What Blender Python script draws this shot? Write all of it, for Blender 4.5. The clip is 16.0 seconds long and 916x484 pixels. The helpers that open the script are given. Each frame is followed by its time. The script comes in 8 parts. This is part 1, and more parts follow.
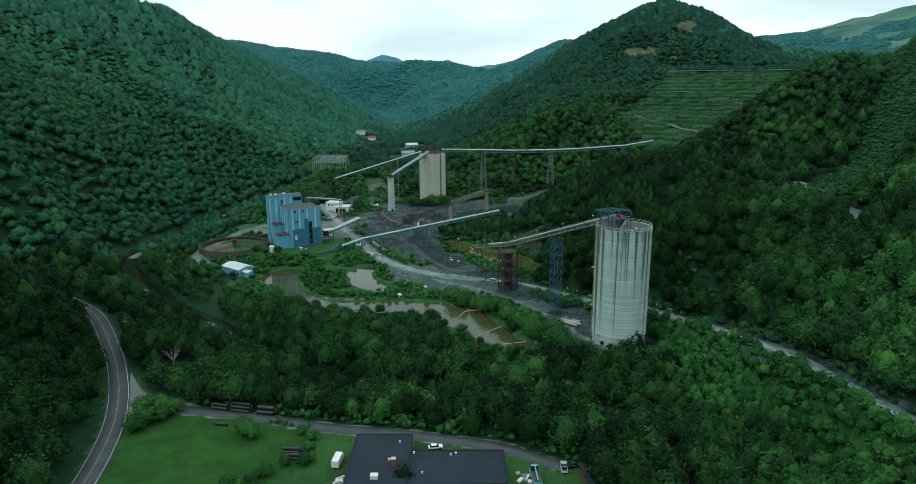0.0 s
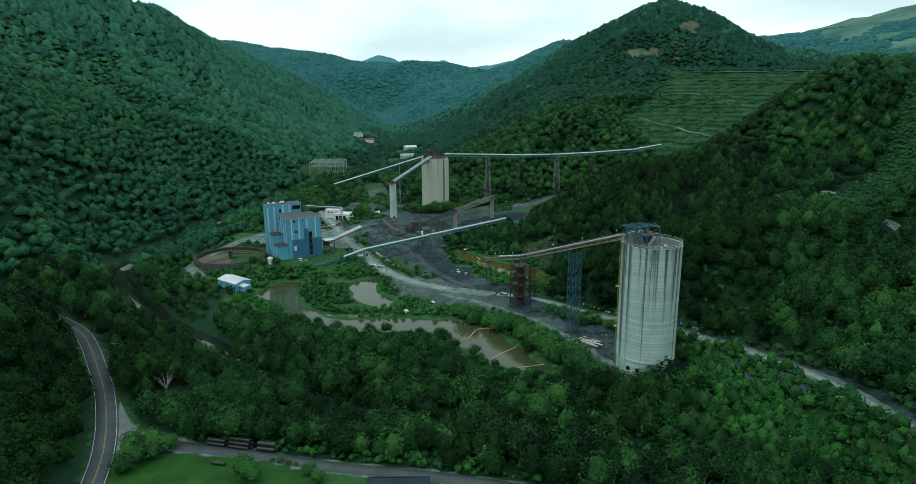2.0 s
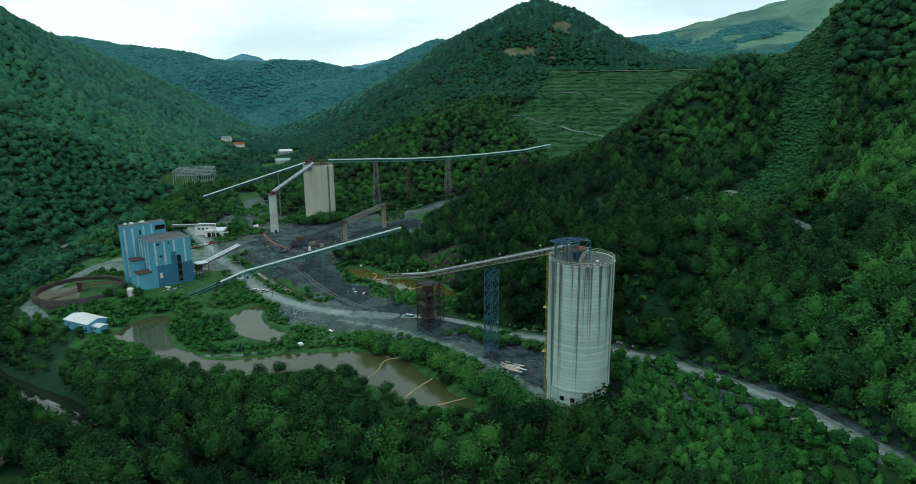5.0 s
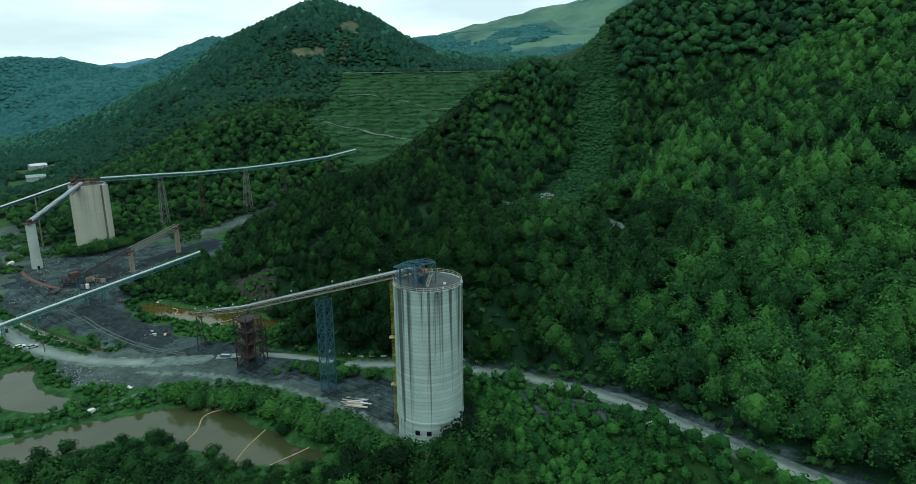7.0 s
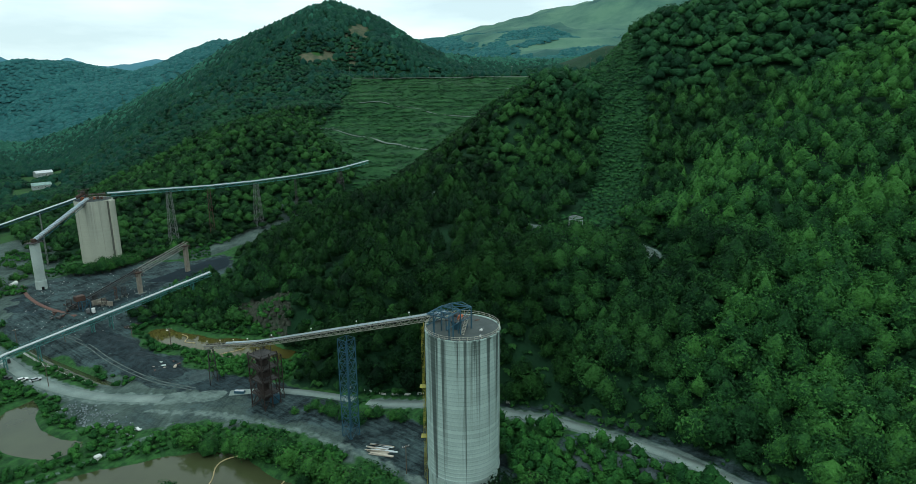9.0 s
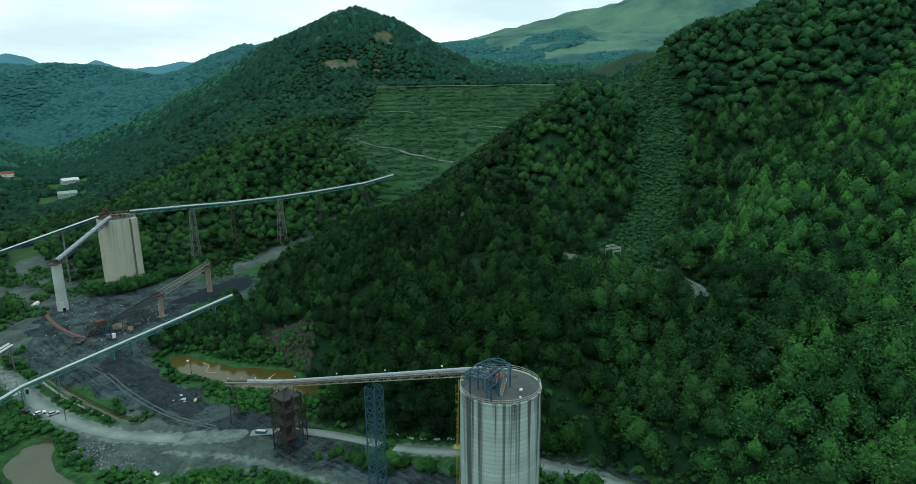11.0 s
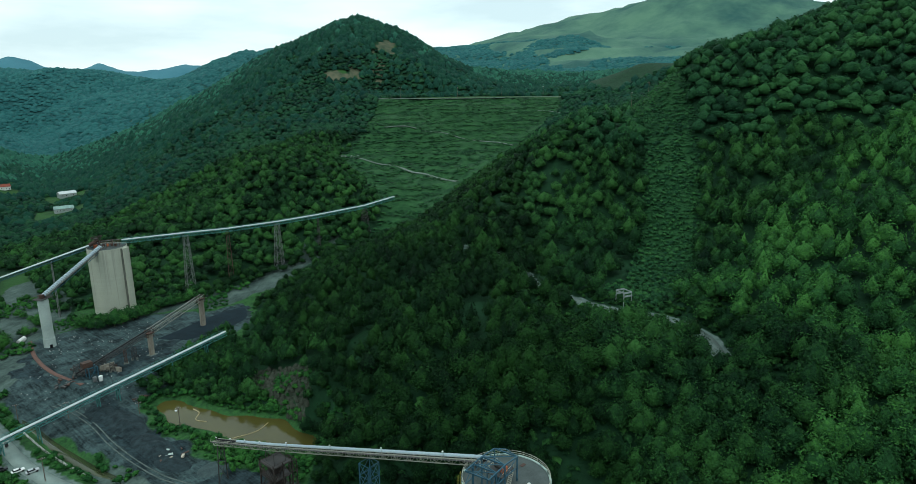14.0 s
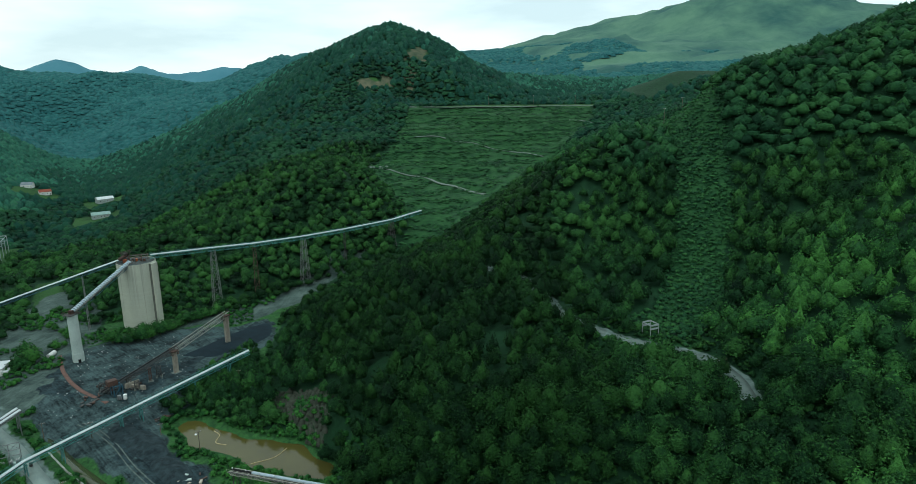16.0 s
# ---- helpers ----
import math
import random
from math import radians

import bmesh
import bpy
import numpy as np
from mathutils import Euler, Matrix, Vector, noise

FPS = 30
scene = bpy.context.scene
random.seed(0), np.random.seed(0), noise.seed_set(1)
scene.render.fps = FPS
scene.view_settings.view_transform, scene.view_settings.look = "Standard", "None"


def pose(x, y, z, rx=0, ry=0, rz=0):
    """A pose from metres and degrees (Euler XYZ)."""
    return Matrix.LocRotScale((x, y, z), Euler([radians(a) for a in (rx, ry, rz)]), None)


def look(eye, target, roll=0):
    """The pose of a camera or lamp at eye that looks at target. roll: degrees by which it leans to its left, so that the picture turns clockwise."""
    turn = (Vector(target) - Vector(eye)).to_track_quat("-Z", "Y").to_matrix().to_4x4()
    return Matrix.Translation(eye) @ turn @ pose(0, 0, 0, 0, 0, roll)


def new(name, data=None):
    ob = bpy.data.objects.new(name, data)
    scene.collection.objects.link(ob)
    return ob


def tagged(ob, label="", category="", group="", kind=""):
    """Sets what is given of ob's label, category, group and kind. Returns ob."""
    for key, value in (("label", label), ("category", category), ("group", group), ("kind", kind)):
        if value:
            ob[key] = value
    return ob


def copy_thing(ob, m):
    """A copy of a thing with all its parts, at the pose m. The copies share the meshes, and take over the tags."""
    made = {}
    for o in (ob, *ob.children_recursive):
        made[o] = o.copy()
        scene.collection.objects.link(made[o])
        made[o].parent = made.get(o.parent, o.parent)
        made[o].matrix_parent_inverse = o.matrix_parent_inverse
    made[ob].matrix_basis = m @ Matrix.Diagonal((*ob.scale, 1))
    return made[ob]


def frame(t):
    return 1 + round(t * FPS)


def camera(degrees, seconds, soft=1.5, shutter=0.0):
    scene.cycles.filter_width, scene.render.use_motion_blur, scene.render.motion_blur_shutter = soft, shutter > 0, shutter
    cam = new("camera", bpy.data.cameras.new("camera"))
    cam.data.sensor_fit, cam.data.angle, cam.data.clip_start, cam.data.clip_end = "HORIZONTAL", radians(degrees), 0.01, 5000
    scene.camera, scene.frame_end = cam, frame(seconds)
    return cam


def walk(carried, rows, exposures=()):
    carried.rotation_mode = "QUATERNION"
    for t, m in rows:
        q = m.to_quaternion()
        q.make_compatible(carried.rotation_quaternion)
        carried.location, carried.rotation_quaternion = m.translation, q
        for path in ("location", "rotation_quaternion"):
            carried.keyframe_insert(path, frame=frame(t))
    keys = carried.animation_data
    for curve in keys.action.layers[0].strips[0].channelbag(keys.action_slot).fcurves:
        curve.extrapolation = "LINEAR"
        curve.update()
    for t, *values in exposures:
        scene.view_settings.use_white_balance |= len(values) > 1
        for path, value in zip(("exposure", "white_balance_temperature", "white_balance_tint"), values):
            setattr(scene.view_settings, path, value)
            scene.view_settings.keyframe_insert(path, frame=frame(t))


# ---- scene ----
cam = camera(70.2, 16.0, soft=0.6, shutter=0.2)
METRES, EYE, TILT, LEAN, TURN = 160.0, 105.0, 0.0, 0.0, 0.0
ROWS = [
    (0.0, 0.0, 0.0, 0.0, -0.08, -13.77, 0.33),
    (0.5, -0.011, 0.0297, 0.0075, -0.19, -13.78, 0.34),
    (1.0, -0.0215, 0.0575, 0.0112, -0.27, -13.77, 0.34),
    (1.5, -0.0327, 0.0889, 0.0124, -0.37, -13.77, 0.35),
    (2.0, -0.0445, 0.1212, 0.0126, -0.5, -13.76, 0.36),
    (2.5, -0.0547, 0.1548, 0.0125, -1.35, -13.78, 0.39),
    (3.0, -0.0652, 0.1893, 0.0121, -3.78, -13.79, 0.42),
    (5.5, -0.1086, 0.3746, 0.0127, -18.09, -13.96, 0.53),
    (6.0, -0.1221, 0.4124, 0.0202, -26.61, -14.1, 0.61),
    (6.5, -0.1297, 0.4494, 0.0271, -28.9, -14.14, 0.62),
    (7.0, -0.1323, 0.4848, 0.0351, -29.79, -14.15, 0.62),
    (7.5, -0.1333, 0.5192, 0.0453, -30.33, -14.16, 0.6),
    (8.0, -0.1324, 0.5531, 0.0564, -30.57, -14.15, 0.59),
    (8.5, -0.129, 0.5846, 0.0685, -30.11, -14.16, 0.59),
    (9.0, -0.1252, 0.6138, 0.0831, -29.38, -14.14, 0.59),
    (11.5, -0.0924, 0.7386, 0.1572, -27.35, -14.04, 0.51),
    (12.0, -0.0841, 0.7593, 0.1719, -27.33, -14.03, 0.49),
    (12.5, -0.0758, 0.7783, 0.1869, -27.36, -14.02, 0.5),
    (13.0, -0.066, 0.7948, 0.2023, -27.42, -14.02, 0.47),
    (13.5, -0.0555, 0.8087, 0.2175, -27.48, -14.0, 0.45),
    (14.0, -0.0449, 0.8198, 0.2325, -27.2, -13.97, 0.45),
    (14.5, -0.0332, 0.8288, 0.2476, -26.48, -13.94, 0.44),
    (15.0, -0.0211, 0.8366, 0.2634, -25.73, -13.92, 0.44),
    (15.5, -0.0096, 0.8441, 0.279, -24.94, -13.9, 0.42),
    (16.0, 0.0016, 0.8515, 0.2943, -24.27, -13.89, 0.39),
]
walk(cam, [(t, pose(0, 0, EYE, TILT, LEAN, TURN) @ pose(METRES * x, METRES * y, METRES * z, 90 + pitch, roll, yaw)) for t, x, y, z, yaw, pitch, roll in ROWS], [(0.0, 0.0, 5800, -5.0), (16.0, 0.0, 5800, -5.0)])

# ---- world, sun, exposure ----
world = bpy.data.worlds.new("overcast_sky")
scene.world = world
world.use_nodes = True
wt = world.node_tree
wt.nodes.clear()
w_out = wt.nodes.new("ShaderNodeOutputWorld")
w_bg = wt.nodes.new("ShaderNodeBackground")
w_sky = wt.nodes.new("ShaderNodeTexSky")
w_sky.sky_type, w_sky.sun_disc = "NISHITA", False
w_sky.sun_elevation, w_sky.sun_rotation = radians(54), radians(229)
w_gain = wt.nodes.new("ShaderNodeMix")
w_gain.data_type, w_gain.blend_type = "RGBA", "MULTIPLY"
w_gain.inputs[0].default_value = 1.0
w_gain.inputs[7].default_value = (0.12, 0.12, 0.12, 1)
w_co = wt.nodes.new("ShaderNodeTexCoord")
w_map = wt.nodes.new("ShaderNodeMapping")
w_map.inputs["Scale"].default_value = (1.2, 1.2, 5.0)
w_noise = wt.nodes.new("ShaderNodeTexNoise")
w_noise.inputs["Scale"].default_value, w_noise.inputs["Detail"].default_value = 2.2, 7
w_ramp = wt.nodes.new("ShaderNodeValToRGB")
w_ramp.color_ramp.elements[0].position, w_ramp.color_ramp.elements[0].color = 0.36, (0.84, 0.91, 0.93, 1)
w_ramp.color_ramp.elements[1].position, w_ramp.color_ramp.elements[1].color = 0.56, (1.22, 1.24, 1.22, 1)
w_mix = wt.nodes.new("ShaderNodeMix")
w_mix.data_type = "RGBA"
w_mix.inputs[0].default_value = 0.88
wt.links.new(w_co.outputs["Generated"], w_map.inputs[0])
wt.links.new(w_map.outputs[0], w_noise.inputs[0])
wt.links.new(w_noise.outputs[0], w_ramp.inputs[0])
wt.links.new(w_sky.outputs[0], w_gain.inputs[6])
wt.links.new(w_gain.outputs[2], w_mix.inputs[6])
wt.links.new(w_ramp.outputs[0], w_mix.inputs[7])
w_sep = wt.nodes.new("ShaderNodeSeparateXYZ")
w_up = wt.nodes.new("ShaderNodeMapRange")
w_up.inputs[1].default_value, w_up.inputs[2].default_value, w_up.inputs[3].default_value, w_up.inputs[4].default_value = 0.12, 1.0, 1.0, 1.3
wt.links.new(w_co.outputs["Generated"], w_sep.inputs[0])
wt.links.new(w_sep.outputs[2], w_up.inputs[0])
wt.links.new(w_mix.outputs[2], w_bg.inputs[0])
wt.links.new(w_up.outputs[0], w_bg.inputs[1])
wt.links.new(w_bg.outputs[0], w_out.inputs[0])

sun_data = bpy.data.lights.new("sun", "SUN")
sun_data.energy, sun_data.angle, sun_data.color = 0.6, radians(25), (1.0, 0.97, 0.92)
sun = new("sun", sun_data)
sun.matrix_world = look((-420, -120, 760), (0, 250, 0))


# ---- materials ----
def material(name, color, dark=None, scale=0.3, fine=6.0, rough=0.85, metal=0.0, bump=0.15, dist=0.1, spread=(0.35, 0.7), random=0.0, stretch=(1, 1, 1), coord="Object"):
    """A weathered surface: two colours mixed by coarse and fine noise, with fine relief."""
    m = bpy.data.materials.new(name)
    m.use_nodes = True
    nt = m.node_tree
    b = nt.nodes["Principled BSDF"]
    tc = nt.nodes.new("ShaderNodeTexCoord")
    mp = nt.nodes.new("ShaderNodeMapping")
    mp.inputs["Scale"].default_value = stretch
    nt.links.new(tc.outputs[coord], mp.inputs[0])
    n1, n2 = nt.nodes.new("ShaderNodeTexNoise"), nt.nodes.new("ShaderNodeTexNoise")
    n1.inputs["Scale"].default_value, n1.inputs["Detail"].default_value = scale, 5
    n2.inputs["Scale"].default_value, n2.inputs["Detail"].default_value = fine, 4
    add = nt.nodes.new("ShaderNodeMath")
    add.operation = "MULTIPLY_ADD"
    add.inputs[1].default_value = 0.4
    nt.links.new(mp.outputs[0], n1.inputs[0])
    nt.links.new(mp.outputs[0], n2.inputs[0])
    nt.links.new(n2.outputs[0], add.inputs[0])
    half = nt.nodes.new("ShaderNodeMath")
    half.operation = "MULTIPLY"
    half.inputs[1].default_value = 0.6
    nt.links.new(n1.outputs[0], half.inputs[0])
    nt.links.new(half.outputs[0], add.inputs[2])
    ramp = nt.nodes.new("ShaderNodeValToRGB")
    dark = dark or tuple(c * 0.55 for c in color)
    ramp.color_ramp.elements[0].position, ramp.color_ramp.elements[1].position = spread
    ramp.color_ramp.elements[0].color, ramp.color_ramp.elements[1].color = (*dark, 1), (*color, 1)
    nt.links.new(add.outputs[0], ramp.inputs[0])
    last = ramp.outputs[0]
    if random:
        info, hsv, mr = nt.nodes.new("ShaderNodeObjectInfo"), nt.nodes.new("ShaderNodeHueSaturation"), nt.nodes.new("ShaderNodeMapRange")
        mr.inputs[3].default_value, mr.inputs[4].default_value = 1 - random, 1 + random
        nt.links.new(info.outputs["Random"], mr.inputs[0])
        nt.links.new(mr.outputs[0], hsv.inputs["Value"])
        nt.links.new(last, hsv.inputs["Color"])
        last = hsv.outputs[0]
    nt.links.new(last, b.inputs["Base Color"])
    b.inputs["Roughness"].default_value, b.inputs["Metallic"].default_value = rough, metal
    b.inputs["Specular IOR Level"].default_value = 0.1 if rough > 0.8 else 0.4
    bp = nt.nodes.new("ShaderNodeBump")
    bp.inputs["Strength"].default_value, bp.inputs["Distance"].default_value = bump, dist
    nt.links.new(n2.outputs[0], bp.inputs["Height"])
    nt.links.new(bp.outputs[0], b.inputs["Normal"])
    return m


def foliage(name, light, deep, tip):
    """Leaves: each tree has a tint of its own, each spray varies, and woods drift in colour over tens of metres."""
    m = bpy.data.materials.new(name)
    m.use_nodes = True
    nt = m.node_tree
    b = nt.nodes["Principled BSDF"]
    at = nt.nodes.new("ShaderNodeAttribute")
    at.attribute_name = "tint"
    info = nt.nodes.new("ShaderNodeObjectInfo")
    geo = nt.nodes.new("ShaderNodeNewGeometry")
    n = nt.nodes.new("ShaderNodeTexNoise")
    n.inputs["Scale"].default_value, n.inputs["Detail"].default_value = 0.02, 3
    nt.links.new(geo.outputs["Position"], n.inputs[0])
    a1 = nt.nodes.new("ShaderNodeMath")
    a1.operation = "ADD"
    nt.links.new(at.outputs["Fac"], a1.inputs[0])
    nt.links.new(info.outputs["Random"], a1.inputs[1])
    fr = nt.nodes.new("ShaderNodeMath")
    fr.operation = "FRACT"
    nt.links.new(a1.outputs[0], fr.inputs[0])
    a2 = nt.nodes.new("ShaderNodeMath")
    a2.operation = "MULTIPLY_ADD"
    a2.inputs[1].default_value = 0.44
    nt.links.new(fr.outputs[0], a2.inputs[0])
    a3 = nt.nodes.new("ShaderNodeMath")
    a3.operation = "MULTIPLY_ADD"
    a3.inputs[1].default_value, a3.inputs[2].default_value = 1.0, -0.34
    nt.links.new(n.outputs[0], a3.inputs[0])
    nt.links.new(a3.outputs[0], a2.inputs[2])
    a4 = nt.nodes.new("ShaderNodeMath")
    a4.operation = "MULTIPLY_ADD"
    a4.inputs[1].default_value = 0.42
    nt.links.new(geo.outputs["Random Per Island"], a4.inputs[0])
    nt.links.new(a2.outputs[0], a4.inputs[2])
    speck = nt.nodes.new("ShaderNodeTexNoise")
    speck.inputs["Scale"].default_value, speck.inputs["Detail"].default_value, speck.inputs["Roughness"].default_value = 0.6, 7, 0.72
    nt.links.new(geo.outputs["Position"], speck.inputs[0])
    a5 = nt.nodes.new("ShaderNodeMath")
    a5.operation = "MULTIPLY_ADD"
    a5.inputs[1].default_value = 1.3
    nt.links.new(speck.outputs[0], a5.inputs[0])
    a6 = nt.nodes.new("ShaderNodeMath")
    a6.operation = "ADD"
    a6.inputs[1].default_value = -0.62
    nt.links.new(a4.outputs[0], a6.inputs[0])
    nt.links.new(a6.outputs[0], a5.inputs[2])
    ramp = nt.nodes.new("ShaderNodeValToRGB")
    e = ramp.color_ramp.elements
    e[0].position, e[0].color = 0.1, (*deep, 1)
    e[1].position, e[1].color = 0.95, (*tip, 1)
    mid = e.new(0.5)
    mid.color = (*light, 1)
    nt.links.new(a5.outputs[0], ramp.inputs[0])
    nt.links.new(ramp.outputs[0], b.inputs["Base Color"])
    b.inputs["Roughness"].default_value = 0.75
    b.inputs["Specular IOR Level"].default_value = 0.06
    fine = nt.nodes.new("ShaderNodeTexNoise")
    fine.inputs["Scale"].default_value, fine.inputs["Detail"].default_value = 1.6, 4
    nt.links.new(geo.outputs["Position"], fine.inputs[0])
    bp = nt.nodes.new("ShaderNodeBump")
    bp.inputs["Strength"].default_value, bp.inputs["Distance"].default_value = 1.0, 0.9
    nt.links.new(fine.outputs[0], bp.inputs["Height"])
    nt.links.new(bp.outputs[0], b.inputs["Normal"])
    return m


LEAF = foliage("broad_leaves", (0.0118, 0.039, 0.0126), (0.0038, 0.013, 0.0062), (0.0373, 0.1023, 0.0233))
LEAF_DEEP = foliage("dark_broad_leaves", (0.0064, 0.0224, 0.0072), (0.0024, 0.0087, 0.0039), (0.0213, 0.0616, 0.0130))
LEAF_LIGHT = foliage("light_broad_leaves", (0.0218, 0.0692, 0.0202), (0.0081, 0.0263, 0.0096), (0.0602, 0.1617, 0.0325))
LEAF_BRUSH = foliage("bright_brush_leaves", (0.0209, 0.0722, 0.018), (0.0091, 0.035, 0.0116), (0.0461, 0.1368, 0.0272))
# Western slope: paler, bluer leaves with a first touch of painted haze
LEAF_WEST_HAZE = foliage("hazed_west_leaves", (0.0188, 0.0662, 0.0347), (0.0093, 0.0345, 0.023), (0.042, 0.1264, 0.0518))
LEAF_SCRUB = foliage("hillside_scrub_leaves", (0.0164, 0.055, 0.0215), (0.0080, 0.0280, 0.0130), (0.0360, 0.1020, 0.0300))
# Distance haze put into the leaf colours, bluer from VALE to RIDGE
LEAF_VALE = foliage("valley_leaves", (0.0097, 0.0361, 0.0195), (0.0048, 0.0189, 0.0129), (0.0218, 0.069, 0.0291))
LEAF_FAR_HAZE = foliage("hazed_far_leaves", (0.0116, 0.0450, 0.0300), (0.0082, 0.0333, 0.0250), (0.0172, 0.0605, 0.0350))
LEAF_HALF_HAZE = foliage("half_hazed_leaves", (0.0222, 0.0767, 0.049), (0.0126, 0.046, 0.0336), (0.0413, 0.1281, 0.0681))
LEAF_HAZE = foliage("haze_blue_slope_leaves", (0.0256, 0.0872, 0.0596), (0.016, 0.0575, 0.0417), (0.0405, 0.1298, 0.0787))
LEAF_RIDGE_HAZE = foliage("haze_blue_ridge_leaves", (0.0279, 0.099, 0.0983), (0.0204, 0.0764, 0.0797), (0.0386, 0.124, 0.1169))
BARK = material("bark", (0.13, 0.11, 0.09), scale=1.5, fine=12)
CONCRETE = material("concrete", (0.46, 0.52, 0.48), (0.31, 0.36, 0.33), scale=0.12, fine=2.5, bump=0.1)
RUST_DARK = material("dark_rusted_steel", (0.050, 0.034, 0.027), (0.018, 0.015, 0.014), scale=0.5, fine=5, rough=0.8)
RUST = material("rusted_steel", (0.095, 0.048, 0.032), (0.03, 0.02, 0.017), scale=0.5, fine=5, rough=0.8)
STEEL_BLUE = material("blue_painted_steel", (0.035, 0.105, 0.15), (0.02, 0.06, 0.09), scale=0.5, fine=4, rough=0.6)
STEEL_TEAL = material("teal_painted_steel", (0.07, 0.24, 0.22), (0.05, 0.14, 0.13), scale=0.5, fine=4, rough=0.6)
STEEL_GREY = material("galvanised_steel", (0.22, 0.23, 0.23), (0.12, 0.12, 0.12), scale=0.6, fine=5, rough=0.5, metal=0.4)
STEEL_PALE = material("pale_galvanised_steel", (0.30, 0.33, 0.33), (0.19, 0.21, 0.21), scale=0.6, fine=5, rough=0.6)
STEEL_DARK = material("dark_steel", (0.06, 0.055, 0.05), (0.03, 0.03, 0.03), scale=0.6, fine=5, rough=0.7)
BELT_WHITE = material("white_sheet_metal", (0.62, 0.66, 0.66), (0.42, 0.45, 0.45), scale=0.4, fine=3, rough=0.45, metal=0.2)
CLAD_BLUE = material("blue_cladding", (0.13, 0.38, 0.50), (0.09, 0.28, 0.38), scale=0.25, fine=2.5, rough=0.6, stretch=(1, 1, 0.25))
CLAD_DEEP = material("deep_blue_cladding", (0.04, 0.16, 0.26), (0.03, 0.11, 0.18), scale=0.3, fine=2.5, rough=0.6)
CLAD_PALE = material("translucent_panel", (0.55, 0.66, 0.68), (0.36, 0.46, 0.5), scale=0.5, fine=3, rough=0.5)
ROOF_GREY = material("grey_roofing", (0.22, 0.25, 0.27), (0.13, 0.15, 0.16), scale=0.2, fine=3)
WHITE = material("white_paint", (0.72, 0.72, 0.69), (0.5, 0.5, 0.48), scale=0.4, fine=4)
PALE_WALL = material("weathered_pale_siding", (0.36, 0.40, 0.38), (0.24, 0.27, 0.26), scale=0.4, fine=3)
ROCK_FACE = material("grey_brown_rock", (0.064, 0.070, 0.052), (0.022, 0.028, 0.019), scale=0.3, fine=2.5, bump=0.7, dist=0.4)
# Near-black; at openings it paints the dark inside in place of a hole
BLACK = material("dark_opening", (0.012, 0.012, 0.013), scale=1, fine=5)
COAL_FINE = material("fine_black_coal", (0.012, 0.023, 0.030), (0.007, 0.013, 0.017), scale=0.2, fine=2, bump=0.3)
COAL = material("coal", (0.036, 0.055, 0.060), (0.008, 0.0125, 0.0145), scale=0.4, fine=3, bump=0.5, dist=0.4)
FOOTING = material("weathered_footing_concrete", (0.17, 0.19, 0.17), (0.09, 0.10, 0.09), scale=0.6, fine=4)
GRAVEL = material("gravel", (0.235, 0.285, 0.255), (0.14, 0.178, 0.164), scale=0.15, fine=3, bump=0.3)
ASPHALT = material("asphalt", (0.068, 0.082, 0.087), (0.045, 0.055, 0.06), scale=0.2, fine=6)
ORANGE = material("boom_fabric", (0.46, 0.37, 0.20), (0.32, 0.26, 0.14), scale=1, fine=6)


# ---- helpers for meshes ----
def thing(name, loc=(0, 0, 0), label="", category="", group="", kind="", turn=0.0):
    ob = new(name)
    ob.empty_display_size = 0.5
    ob.matrix_world = pose(*loc, 0, 0, turn)
    return tagged(ob, label, category, group, kind)


def part(name, bm, mat, parent=None, label="", world=False, smooth=False):
    """Links a bmesh as one mesh object under a thing; world: its coordinates are the world's."""
    if world and parent is not None:
        bmesh.ops.translate(bm, vec=-parent.location, verts=bm.verts)
    me = bpy.data.meshes.new(name)
    bmesh.ops.recalc_face_normals(bm, faces=bm.faces)
    bm.to_mesh(me)
    bm.free()
    if smooth:
        me.polygons.foreach_set("use_smooth", [True] * len(me.polygons))
    me.materials.append(mat)
    ob = new(name, me)
    if parent is not None:
        ob.parent = parent
    if label:
        tagged(ob, label)
    return ob


def box(bm, c, s, turn=0.0, bevel=0.0):
    """A box of size s about c, turned about z by degrees."""
    r = bmesh.ops.create_cube(bm, size=1.0)
    bmesh.ops.transform(bm, matrix=pose(*c, 0, 0, turn) @ Matrix.Diagonal((*s, 1)), verts=r["verts"])
    if bevel:
        edges = list({e for v in r["verts"] for e in v.link_edges})
        bmesh.ops.bevel(bm, geom=edges, offset=bevel, segments=1, affect="EDGES")
    return bm


def bar(bm, a, b, w, h=None):
    """A square bar from a to b."""
    a, b = Vector(a), Vector(b)
    d = b - a
    if d.length < 1e-4:
        return bm
    r = bmesh.ops.create_cube(bm, size=1.0)
    up = "Y"
    m = Matrix.Translation((a + b) / 2) @ d.to_track_quat("X", "Z").to_matrix().to_4x4() @ Matrix.Diagonal((d.length, w, h or w, 1))
    bmesh.ops.transform(bm, matrix=m, verts=r["verts"])
    return bm


def tube(bm, a, b, r, r2=None, seg=16, caps=True):
    a, b = Vector(a), Vector(b)
    d = b - a
    res = bmesh.ops.create_cone(bm, cap_ends=caps, segments=seg, radius1=r, radius2=r if r2 is None else r2, depth=d.length)
    m = Matrix.Translation((a + b) / 2) @ d.to_track_quat("Z", "Y").to_matrix().to_4x4()
    bmesh.ops.transform(bm, matrix=m, verts=res["verts"])
    return bm


